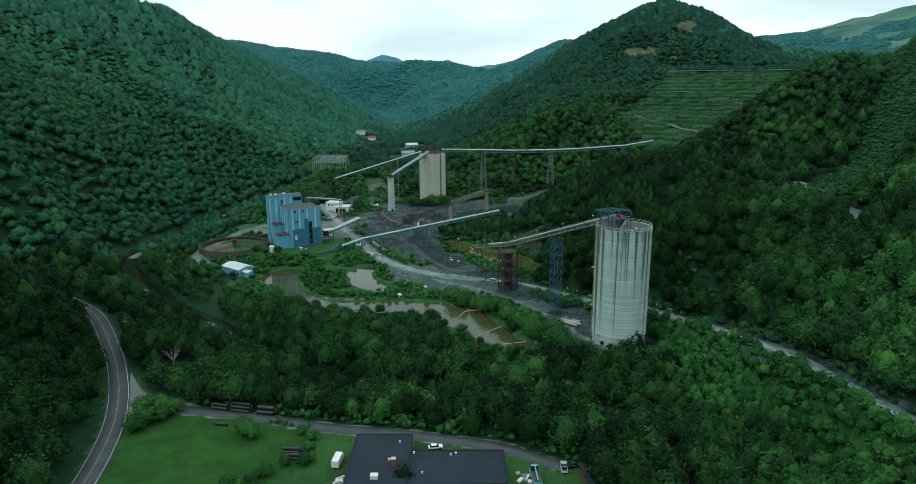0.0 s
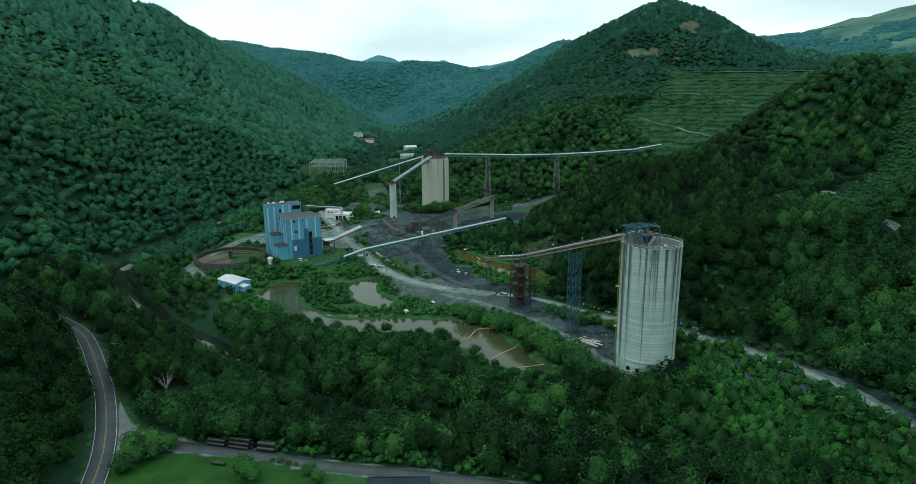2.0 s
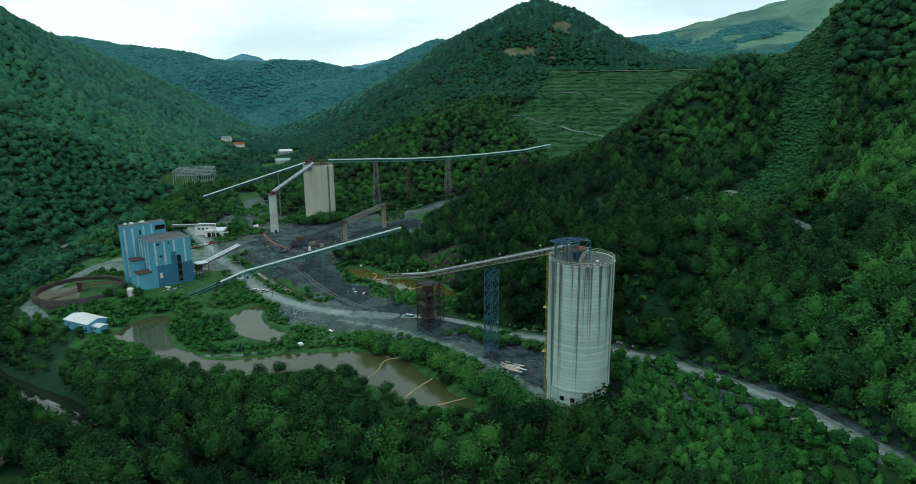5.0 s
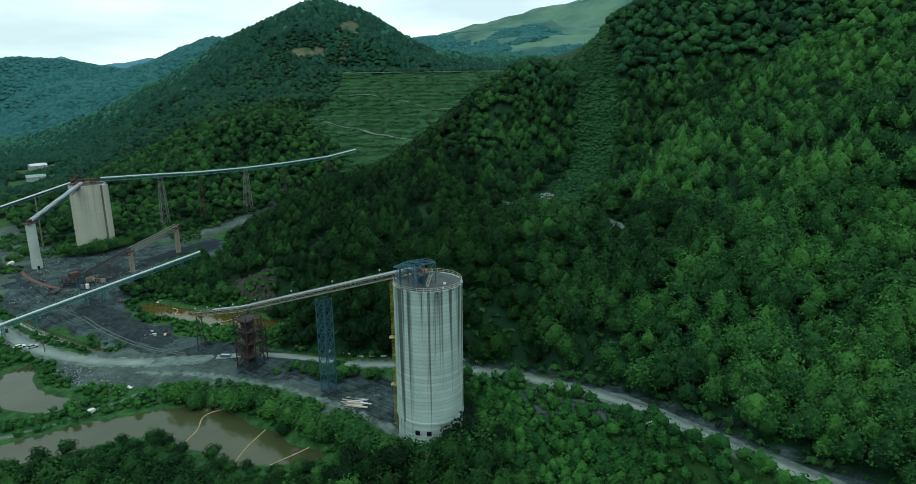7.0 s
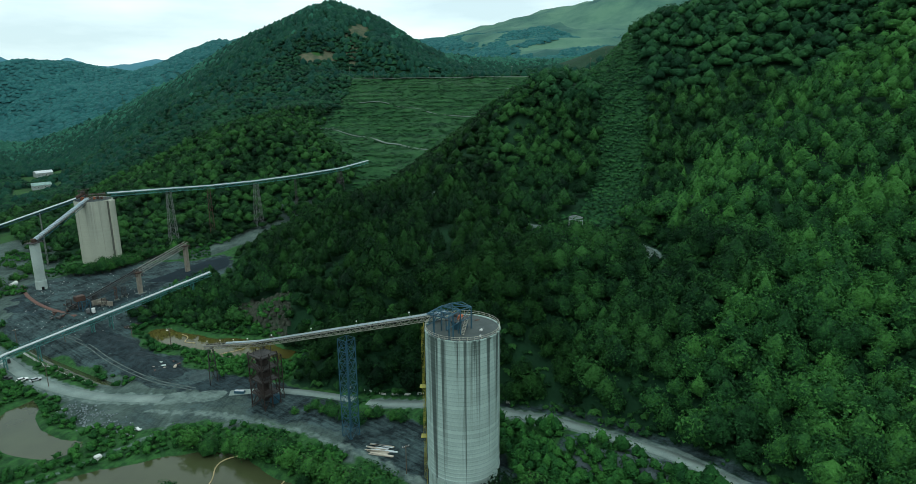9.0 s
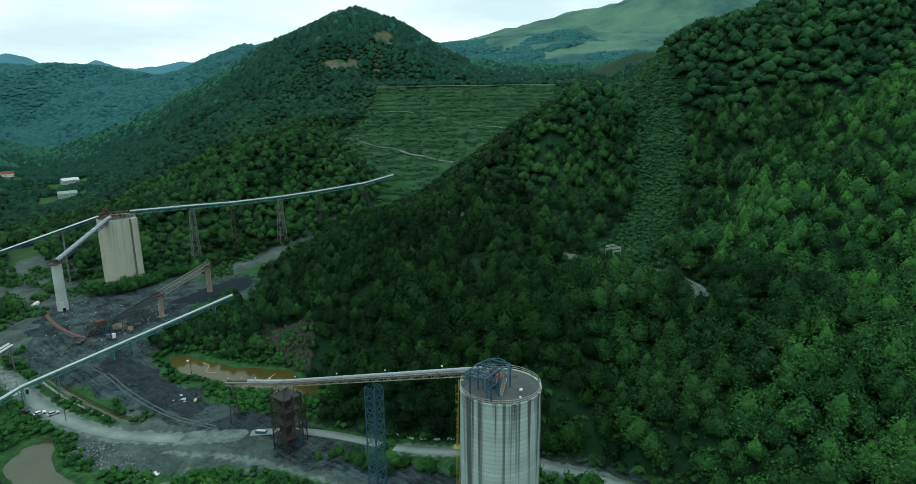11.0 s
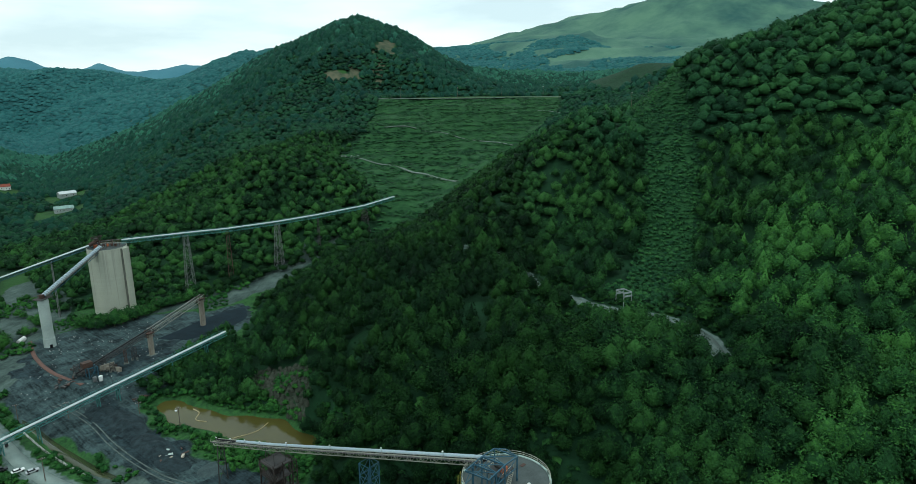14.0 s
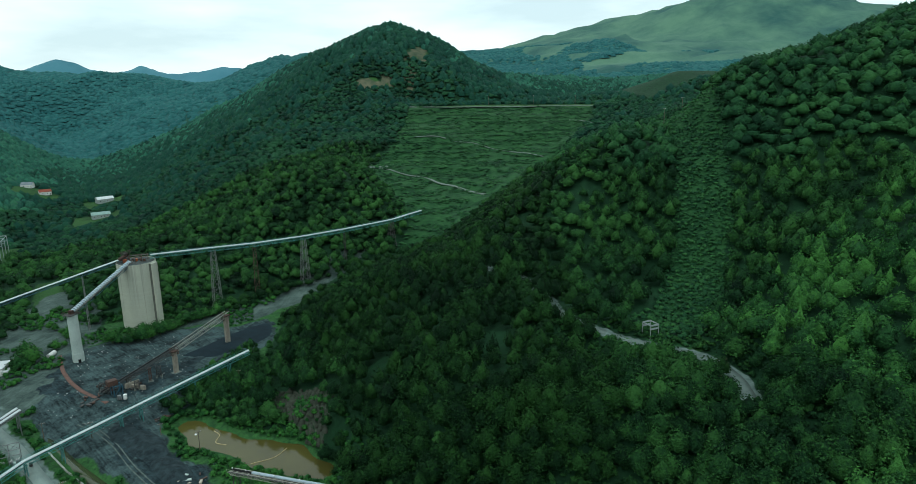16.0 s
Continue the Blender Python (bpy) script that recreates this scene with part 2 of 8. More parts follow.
def prism(bm, poly, z0, z1):
    """An upright prism over a polygon."""
    lo, hi = [bm.verts.new((x, y, z0)) for x, y in poly], [bm.verts.new((x, y, z1)) for x, y in poly]
    bm.faces.new(lo), bm.faces.new(hi)
    for i in range(len(poly)):
        j = (i + 1) % len(poly)
        bm.faces.new((lo[i], lo[j], hi[j], hi[i]))
    return bm


def fast_mesh(name, verts, faces, mat, tint=None, smooth=False):
    """A mesh from arrays: verts (n, 3), faces (m, 3 or 4)."""
    me = bpy.data.meshes.new(name)
    k = faces.shape[1]
    me.vertices.add(len(verts))
    me.vertices.foreach_set("co", np.ascontiguousarray(verts, dtype=np.float32).ravel())
    me.loops.add(faces.size)
    me.loops.foreach_set("vertex_index", np.ascontiguousarray(faces, dtype=np.int32).ravel())
    me.polygons.add(len(faces))
    me.polygons.foreach_set("loop_start", np.arange(0, faces.size, k, dtype=np.int32))
    if smooth:
        me.polygons.foreach_set("use_smooth", np.ones(len(faces), dtype=bool))
    if tint is not None:
        me.attributes.new("tint", "FLOAT", "POINT").data.foreach_set("value", np.ascontiguousarray(tint, dtype=np.float32))
    me.update(calc_edges=True)
    me.materials.append(mat)
    return me


# ---- the lie of the land ----
# Land break lines, placed to fit the camera's view: (x, y, z) along each.
LAND = {
    "river": [(-215, 560, -9), (-228, 430, -10), (-193, 377, -10.5), (-157, 335, -11), (-111, 293, -11), (-84, 262, -11.5), (-46, 240, -11.5), (24, 212, -12), (58, 199, -12), (68, 186, -12), (68, 165, -12.5), (64, 125, -13), (60, 60, -14)],
    "river_up": [(-215, 560, -9), (-190, 700, -8), (-165, 850, -7), (-120, 1000, -6), (-100, 1180, -3), (-125, 1500, 0), (-180, 1900, 3), (-250, 2300, 8)],
    "left_road": [(-104, 130, -6), (-106.5, 160, -6), (-109.8, 176.7, -6), (-113.7, 191.4, -6), (-117.8, 203.6, -6), (-125.9, 221.5, -6), (-131.9, 232.8, -6), (-141.9, 250.6, -6), (-151.4, 264.9, -6), (-167.5, 289, -6), (-179, 304.5, -6), (-190, 315, -5.5), (-210, 328, -4), (-240, 344, 1), (-280, 360, 10)],
    "low_lane": [(-118, 214, -6), (-94, 207.5, -6), (-69.5, 202.5, -6), (-44, 195, -6), (-16.3, 190.5, -6), (13.5, 183, -6), (30, 172, -6)],
    "lawn": [(-85, 190, -6), (-60, 180, -6), (0, 165, -6), (0, 120, -6), (-60, 120, -6), (-90, 150, -6), (60, 150, -6)],
    "bank": [(-110, 320, -5.5), (-60, 290, -5.5), (-20, 270, -5.5), (15, 255, -5.5), (40, 235, -4), (70, 225, -3)],
    "yard": [(65, 248, -0.5), (45, 285, -0.5), (27, 334, -2.5), (5, 335, -3.5), (-10, 350, -3), (-31, 327, -4.5), (-35, 380, -3), (-50, 400, -3), (-60, 440, -1), (-55, 480, 1), (-54, 528, 3), (-10, 490, 3), (23, 517, 3), (40, 540, 4), (-22, 575, 4), (-70, 560, 2), (10, 430, -2), (5, 400, -2)],
    "works": [(-105, 420, 0), (-125, 440, 1), (-90, 470, 1), (-140, 400, -1), (-120, 375, -3), (-90, 350, -4), (-150, 440, 1), (-160, 480, 2), (-110, 520, 2), (-120, 600, 1), (-130, 700, 3)],
    "haul": [(62, 308, -0.5), (82, 291, 2.0), (107.8, 255.7, 4.5), (110.1, 243.7, 6.6), (112.5, 231.5, 8.6), (115.5, 221.1, 10), (117.1, 210.2, 11.4), (117.4, 199.2, 12.8), (116.5, 188.3, 14.2), (116.4, 178.9, 15.5), (115.9, 170.1, 16.8), (116.9, 154.1, 18.5), (119.9, 120.1, 22)],
    "spoil": [(94, 258, -1), (98, 240, 2), (100, 225, 2.5), (103, 204, 1.5), (106, 185, 2), (95, 205, -5), (85, 225, -5), (108, 165, 3)],
    "nose_foot": [(42, 350, -2.5), (30, 375, -3), (28, 400, -3), (35, 430, -2), (48, 470, 1), (60, 520, 4), (75, 310, 1), (100, 283, 2)],
    "nose": [(50, 400, 12), (68, 322, 13), (62, 408, 18), (91, 300, 16), (105, 288, 23), (121, 338, 41), (107, 419, 38), (83, 406, 32), (116, 290, 33), (138, 312, 44), (117, 367, 44), (136, 389, 46), (149, 345, 45), (120, 437, 46), (139, 265, 28), (110, 254, 6), (86, 383, 30), (90, 480, 30), (84, 312, 16)],
    "bench": [(150, 470, 50), (160, 440, 51), (166, 418.8, 51), (162, 399, 50.6), (156.6, 375.4, 50), (156.5, 361.9, 49), (160, 353.8, 48.5), (163.5, 344, 48), (168.7, 337.2, 47), (174.6, 329.7, 46.5), (181, 323.3, 46), (186, 316, 45.5), (188, 306, 45), (186, 296, 44.5), (178, 284, 44), (168, 270, 40)],
    "gully": [(164, 219, 33), (142, 182, 25), (135, 159, 25), (174, 180, 32), (153, 245, 36), (190, 257, 46), (131, 219, 17), (131, 195, 19), (133, 170, 22), (126, 247, 22), (185, 225, 40), (150, 130, 30)],
    "hollow_side": [(256, 367, 74), (250, 294, 74), (248, 260, 72), (313, 329, 101), (296, 403, 112), (294, 472, 109), (228, 412, 66), (233, 382, 60), (221, 336, 52), (214, 292, 60), (212, 258, 52), (177, 412, 55), (181, 488, 58), (190, 385, 54), (196, 345, 48), (240, 200, 62), (260, 130, 68), (225, 296, 64), (248, 232, 72), (296, 310, 98), (272, 346, 82), (339, 341, 112)],
    "spur": [(120, 437, 46), (150, 455, 52), (200, 465, 70), (240, 474, 98), (274, 480, 120), (298, 470, 116)],
    "saddle": [(340, 540, 98), (400, 540, 110), (460, 545, 122), (330, 610, 84), (420, 640, 95), (520, 700, 110), (570, 800, 116)],
    "right_crest": [(313, 458, 131), (325, 458, 148), (345, 448, 155), (372, 438, 163), (415, 430, 176), (470, 420, 194), (388, 380, 160), (420, 300, 172), (440, 200, 186), (420, 80, 170), (540, 380, 215), (600, 300, 235)],
    "dam_toe": [(70, 590, 8), (120, 600, 16), (170, 592, 26), (230, 620, 44), (258, 645, 50)],
    "dam_face": [(198, 790, 65), (208, 767, 66), (284, 816, 88), (330, 720, 66), (400, 800, 88), (300, 700, 60)],
    "dam_crest": [(297, 952, 119), (370, 918, 119), (440, 885, 119), (518, 850, 119), (400, 1000, 119), (540, 950, 119)],
    "west_dam_hill": [(111, 722, 74), (130, 785, 72), (99, 730, 66), (60, 690, 42), (30, 660, 22), (30, 800, 26), (-10, 1000, 14), (0, 1200, 26), (-20, 1400, 24), (234, 901, 92), (192, 809, 76), (150, 620, 28)],
    "dam_hill_crest": [(270, 2060, 202), (355, 1900, 220), (362, 1694, 216), (347, 1441, 215), (356, 1314, 229), (375, 1255, 235), (398, 1215, 227), (438, 1200, 218), (478, 1204, 197), (527, 1214, 175), (579, 1222, 149), (597, 1178, 121)],
    "dam_hill_face": [(285, 1147, 176), (290, 1085, 148), (257, 1082, 142), (205, 1013, 112), (151, 973, 92), (107, 1030, 78), (72, 913, 58), (29, 936, 36), (73, 1384, 75), (4, 1436, 46), (174, 1626, 122), (322, 1041, 126), (390, 1040, 150), (480, 1040, 140), (133, 2032, 130), (16, 1936, 98), (-50, 1886, 78), (-110, 1800, 40)],
    "left_foot": [(-135, 150, 4), (-150, 215, 8), (-164, 236, 22), (-190, 290, 8), (-230, 370, 10), (-262, 430, 10), (-262, 506, 2), (-240, 640, 12), (-220, 700, 6), (-205, 780, 4), (-190, 880, 4), (-170, 950, 6), (-176, 1060, 14), (-170, 1170, 16), (-170, 1300, 10), (-190, 1500, 8), (-230, 1800, 10)],
    "left_slope": [(-170, 150, 26), (-220, 250, 48), (-274, 400, 60), (-300, 525, 62), (-315, 493, 72), (-334, 563, 80), (-272, 639, 31), (-246, 767, 30), (-297, 705, 60), (-271, 811, 58), (-360, 535, 103), (-390, 772, 88), (-472, 713, 148), (-456, 782, 128), (-401, 965, 111), (-337, 1105, 85), (-281, 1223, 42), (-300, 380, 75), (-548, 1107, 169)],
    "left_crest": [(-330, 150, 120), (-480, 350, 170), (-618, 660, 202), (-613, 796, 234), (-600, 928, 253), (-559, 1045, 248), (-494, 1132, 225), (-477, 1172, 209), (-456, 1244, 188), (-435, 1336, 177), (-417, 1425, 157), (-379, 1560, 124), (-339, 1691, 95), (-290, 1832, 56), (-250, 1970, 22)],
    "far_crest": [(-1200, 2600, 320), (-800, 2560, 262), (-640, 2640, 238), (-500, 2690, 222), (-400, 2660, 181), (-292, 2600, 166), (-174, 2550, 172), (-44, 2500, 158), (46, 2540, 140), (154, 2560, 128), (260, 2400, 175), (300, 2200, 200)],
    "strip_mine": [(1176, 2567, 262), (1385, 2685, 300), (1616, 2782, 346), (1823, 2766, 406), (1988, 2770, 432), (2196, 2732, 452), (2332, 2610, 455), (2700, 2500, 430), (2966, 2400, 420)],
    "mine_dome": [(1652, 2144, 298), (1794, 2154, 356), (1935, 2160, 428), (2013, 2154, 473), (2147, 2086, 509), (2277, 1932, 476), (2309, 1720, 394)],
    "mine_front": [(1043, 1959, 193), (1153, 1951, 227), (1256, 1942, 251), (1373, 1919, 287), (1476, 1900, 270), (1596, 1792, 266), (1715, 1670, 256), (1817, 1546, 243)],
    "wood_band": [(640, 1480, 140), (694, 1466, 160), (773, 1422, 166), (858, 1367, 159), (897, 1276, 151), (935, 1178, 147)],
    "knob": [(645, 901, 139), (681, 895, 159), (739, 882, 167), (785, 834, 162), (640, 1000, 120), (700, 1050, 122)],
    "left_back": [(-520, 1500, 120), (-560, 1800, 90), (-480, 2100, 100), (-420, 2350, 130), (-340, 2150, 40), (-160, 2250, 60), (-60, 2200, 90), (0, 2350, 110), (-180, 2420, 110), (60, 2250, 90), (-900, 1700, 180), (-760, 1300, 250), (450, 1800, 150), (600, 1800, 130), (-300, 2420, 60)],
    "far_back": [(-1500, 3400, 120), (-800, 3500, 70), (0, 3500, 50), (800, 3500, 90), (1600, 3500, 200), (2400, 3500, 300), (3000, 3500, 250), (-2500, 4000, 100), (2500, 4500, 200), (-583, 4390, 246), (-475, 4390, 284), (-364, 4400, 246), (-200, 4400, 200), (-69, 4430, 258), (50, 4430, 216), (207, 4430, 200), (374, 4420, 233), (507, 4400, 228), (-600, 4700, 120), (-300, 4700, 120), (0, 4700, 120), (300, 4700, 110), (600, 4700, 110), (-300, 4150, 120), (100, 4150, 110), (500, 4150, 120)],
    "behind": [(0, -150, -8), (150, -150, -6), (-120, -100, -2), (-260, -100, 100), (300, -100, 120)],
}


def dense(line, step=40.0):
    pts = [np.array(line[0], float)]
    for a, b in zip(line, line[1:]):
        a, b = np.array(a, float), np.array(b, float)
        n = max(1, int(np.hypot(*(b - a)[:2]) / step))
        pts += [a + (b - a) * (i + 1) / n for i in range(n)]
    return pts


LINES = ("river", "river_up", "left_road", "low_lane", "haul", "bench", "spur", "dam_crest", "dam_hill_crest", "left_crest", "far_crest", "strip_mine", "mine_dome", "mine_front")
ctrl = []
for key, line in LAND.items():
    ctrl += dense(line, 200.0 if key in ("far_crest", "strip_mine", "mine_dome", "mine_front") else 45.0) if key in LINES else [np.array(p, float) for p in line]
ctrl = np.array(ctrl)
keep = [i for i in range(len(ctrl)) if not any(np.hypot(*(ctrl[i] - ctrl[j])[:2]) < 4 for j in range(i))]
ctrl = ctrl[keep]
SOFT = 12.0


def kernel(a, b):
    return np.sqrt(((a[:, None, :2] - b[None, :, :2]) ** 2).sum(-1) + SOFT * SOFT)


n_c = len(ctrl)
sysm = np.zeros((n_c + 1, n_c + 1))
sysm[:n_c, :n_c] = kernel(ctrl, ctrl) - 1.5 * np.eye(n_c)
sysm[:n_c, n_c] = sysm[n_c, :n_c] = 1
weights = np.linalg.solve(sysm, np.append(ctrl[:, 2], 0))


def raw_land(p):
    """The height of the bare land at points (n, 2)."""
    out = np.empty(len(p))
    for i in range(0, len(p), 20000):
        out[i:i + 20000] = kernel(p[i:i + 20000], ctrl) @ weights[:-1] + weights[-1]
    return out


def line_distance(p, line):
    """Distance of points (n, 2) to a polyline and the height along it."""
    best, zz = np.full(len(p), 1e9), np.zeros(len(p))
    for a, b in zip(line, line[1:]):
        a, b = np.array(a, float), np.array(b, float)
        ab = (b - a)[:2]
        t = np.clip(((p - a[:2]) @ ab) / (ab @ ab), 0, 1)
        d = np.hypot(*(p - (a[:2] + t[:, None] * ab)).T)
        near = d < best
        best[near] = d[near]
        if len(a) > 2:
            zz[near] = (a[2] + t * (b[2] - a[2]))[near]
    return best, zz


def inside(p, poly):
    """Signed distance to a polygon, negative inside."""
    x, y = p[:, 0], p[:, 1]
    odd = np.zeros(len(p), bool)
    for (x1, y1), (x2, y2) in zip(poly, poly[1:] + poly[:1]):
        hit = ((y1 > y) != (y2 > y)) & (x < (x2 - x1) * (y - y1) / (y2 - y1 + 1e-9) + x1)
        odd ^= hit
    d = line_distance(p, list(poly) + [poly[0]])[0]
    return np.where(odd, -d, d)


def smooth_step(x, a, b):
    t = np.clip((x - a) / (b - a), 0, 1)
    return t * t * (3 - 2 * t)


def value_noise(p, size, seed=0):
    """Smooth noise, 0 to 1, of points (n, 2) with cells of that size."""
    q = p / size
    i = np.floor(q).astype(np.int64)
    f = q - i
    f = f * f * (3 - 2 * f)

    def corner(dx, dy):
        h = (i[:, 0] + dx) * 374761393 + (i[:, 1] + dy) * 668265263 + seed * 974711
        h = (h ^ (h >> 13)) * 1274126177
        return ((h ^ (h >> 16)) & 0xFFFF) / 65535.0
    a, b = corner(0, 0) * (1 - f[:, 0]) + corner(1, 0) * f[:, 0], corner(0, 1) * (1 - f[:, 0]) + corner(1, 1) * f[:, 0]
    return a * (1 - f[:, 1]) + b * f[:, 1]


# ---- ground, water, roads ----
PONDS = {
    "main": ([(-117, 356), (-109, 385), (-96, 382), (-93, 359), (-82, 336), (-68, 324), (-48, 319), (-32, 322), (-16, 319), (1, 314), (12, 304), (22, 281), (32, 262), (30, 255), (18, 258), (9, 265), (-1, 278), (-14, 297), (-24, 300), (-41, 301), (-56, 302), (-72, 312), (-84, 325), (-98, 341)], -5.0),
    "middle": ([(-66, 372), (-63, 384), (-53, 388), (-48, 360), (-34, 340), (-46, 335), (-57, 346), (-62, 352)], -4.7),
    "ochre": ([(-8, 440), (-4, 446), (4, 441), (23, 417), (43, 401), (51, 378), (47, 368), (38, 376), (22, 391), (9, 408), (-2, 419)], -4.0),
}
RIVER = LAND["river_up"][::-1][5:] + LAND["river"][1:]
HAUL = LAND["haul"]
YARD_ROAD = [(-120, 560, 2), (-98, 510, 1.5), (-82, 462, 0), (-73, 449, -1), (-54, 406, -3), (-40, 385, -3), (-28, 372, -3), (-8, 359, -3), (10, 352, -3), (30, 345, -2.5), (45, 330, -1.5), (62, 308, -0.5)]
BENCH = LAND["bench"][:-1]
LEFT_ROAD, LOW_LANE = LAND["left_road"], LAND["low_lane"]
LOOP = [(-100, 520, 1.5), (-128, 500, 2), (-152, 462, 2), (-165, 425, 0), (-166, 400, -1), (-155, 385, -2)]
COAL_YARD = [(-62, 500), (-72, 470), (-60, 452), (-48, 432), (-36, 412), (-22, 392), (-10, 372), (10, 362), (16, 352), (26, 318), (40, 300), (46, 272), (52, 258), (78, 238), (84, 256), (74, 282), (60, 300), (44, 330), (30, 352), (14, 372), (2, 398), (-12, 418), (-14, 444), (2, 462), (24, 482), (40, 498), (52, 520), (50, 548), (24, 545), (0, 556), (-34, 556), (-62, 540)]
PADS = [  # (polygon, height)
    ([(-45, 470), (-12, 470), (48, 500), (58, 545), (20, 548), (-10, 560), (-10, 590), (-40, 592), (-46, 560), (-70, 545), (-68, 500)], 3.0),
    ([(45, 232), (86, 228), (88, 262), (72, 285), (50, 300), (38, 292)], -0.6),
    ([(-30, 370), (-8, 345), (28, 318), (40, 335), (14, 372), (-6, 384)], -3.0),
    ([(-140, 402), (-95, 398), (-70, 425), (-82, 480), (-120, 490), (-150, 450)], 0.6),
    ([(300, 956), (520, 858), (570, 900), (560, 960), (420, 1010), (320, 1000)], 119.0),
    ([(-30, 205), (40, 190), (45, 150), (0, 140), (-60, 150), (-60, 195)], -6.0),
]


DAM = [(150, 590), (180, 640), (178, 760), (240, 840), (292, 945), (300, 958), (520, 856), (500, 830), (420, 760), (330, 660), (262, 625), (190, 575)]
CUT = [(188, 340), (214, 352), (262, 395), (305, 450), (335, 500)]
DITCH = [(-70, 462, -3.2), (-60, 450, -3.6), (-49, 426, -3.8), (-41, 412, -4), (-31, 394, -4.2), (-24, 384, -4)]
CLIFF = [(38, 448), (48, 434), (55, 412), (56, 400), (50, 392), (44, 408), (38, 430)]
SCARS = [[(276, 1098), (300, 1086), (318, 1091), (314, 1072), (296, 1064), (273, 1062), (266, 1080)], [(370, 1150), (390, 1164), (408, 1158), (398, 1136), (384, 1112), (370, 1124), (364, 1138)], [(362, 1136), (366, 1124), (352, 1080), (338, 1050), (330, 1052), (342, 1084)]]


def land(p):
    p = np.asarray(p, float)
    z = raw_land(p)
    wild = value_noise(p, 60, 3) - 0.5 + 0.5 * (value_noise(p, 22, 4) - 0.5)
    high = smooth_step(z, 8, 60)
    far = np.hypot(p[:, 0] - 60, p[:, 1] - 300)
    z = z + wild * (1 + 6 * high) + high * (value_noise(p, 170, 5) - 0.5) * 10 * smooth_step(far, 250, 700)
    z = z + high * (np.abs(value_noise(p, 95, 7) - 0.5) * 2 - 0.35) * 11 * smooth_step(far, 300, 650)
    z = z + high * (value_noise(p, 420, 6) - 0.5) * 40 * smooth_step(far, 1200, 2200)
    k = 0.7 * smooth_step(p[:, 0], 650, 900) * smooth_step(p[:, 1], 1250, 1450)
    z = z * (1 - k) + (np.floor(z / 38) * 38 + 38 * smooth_step(z / 38 - np.floor(z / 38), 0.35, 1.0)) * k
    for poly, h in PADS:
        k = 1 - smooth_step(inside(p, poly), -2, 14)
        z = z * (1 - k) + (h + 0.25 * wild) * k
    k = 1 - smooth_step(inside(p, DAM), -14, 0)
    step = np.floor(z / 8.5) * 8.5 + 8.5 * smooth_step(z / 8.5 - np.floor(z / 8.5), 0.25, 1.0)
    z = z * (1 - 0.8 * k) + step * 0.8 * k
    d, h = line_distance(p, DITCH)
    z = np.where(d < 9, np.minimum(z, h - 1.2 + np.maximum(d - 2.0, 0) * 0.5), z)
    for line, wide in ((YARD_ROAD, 6), (HAUL, 5), (BENCH, 5), (LEFT_ROAD, 5.5), (LOW_LANE, 3.5), (LOOP, 4)):
        d, h = line_distance(p, line)
        k = 1 - smooth_step(d, wide, wide + 9)
        z = z * (1 - k) + h * k
    for key, (poly, level) in PONDS.items():
        s = inside(p, poly) + 4.5 * (value_noise(p, 10, 8) - 0.5)
        bank = level + 0.9
        k = 1 - smooth_step(s, 2.0, 10.0)
        z = np.where(s > 0, z * (1 - k) + np.minimum(z, bank) * k, z)
        z = np.where(s <= 2.0, level + np.clip(s + 0.6, -4.5, 2.0) * 0.55, z)
    d, h = line_distance(p, [(*q[:2], q[2]) for q in RIVER])
    d = d + 3.0 * (value_noise(p, 14, 9) - 0.5)
    z = np.where((d > 8) & (d < 45), np.maximum(z, h + 0.4 + 0.12 * np.minimum(d - 8, 14)), z)
    z = np.where(d < 22, np.minimum(z, np.maximum(h - 1.6, h - 1.6 + (d - 4.5) * 0.4) + 0.004 * d * d), z)
    return z


YARD_CLEAR = [(-112, 350), (-106, 384), (-70, 392), (-58, 396), (-30, 372), (10, 352), (36, 345), (52, 372), (44, 404), (24, 420), (4, 446), (-10, 448), (-14, 466), (10, 474), (40, 494), (58, 545), (100, 590), (60, 580), (10, 560), (-10, 590), (-42, 596), (-46, 560), (-64, 620), (-92, 610), (-110, 545), (-160, 490), (-176, 420), (-160, 385), (-120, 372)]
SILO_CLEAR = [(-70, 330), (-30, 330), (8, 320), (28, 318), (46, 330), (84, 292), (74, 262), (84, 236), (46, 232), (36, 254), (26, 276), (12, 298), (0, 312), (-30, 326), (-66, 330)]
SHOP_CLEAR = [(-118, 208), (-94, 207), (-70, 202), (-46, 196), (-18, 193), (16, 186), (38, 174), (44, 140), (-60, 130), (-105, 150)]
SCRUB = [(66, 296), (82, 287), (103, 255), (106, 240), (108, 228), (111, 205), (110, 192), (98, 192), (88, 210), (80, 226), (84, 240), (82, 262)]
POND_CLEAR = [(-116, 346), (-86, 328), (-66, 318), (-30, 316), (4, 312), (14, 318), (14, 350), (-30, 372), (-58, 396), (-106, 388)]
SNAG_CLEAR = [(-126, 257), (-110, 257), (-103, 232), (-113, 228)]
TOWER_CLEAR = [(5, 318), (28, 312), (50, 322), (40, 350), (8, 356), (-10, 345)]
JUNCTION_CLEAR = [(-131, 242), (-122, 235), (-104, 220), (-94, 212), (-120, 210)]
SWITCH_CLEAR = [(176, 316), (196, 318), (202, 346), (180, 346)]
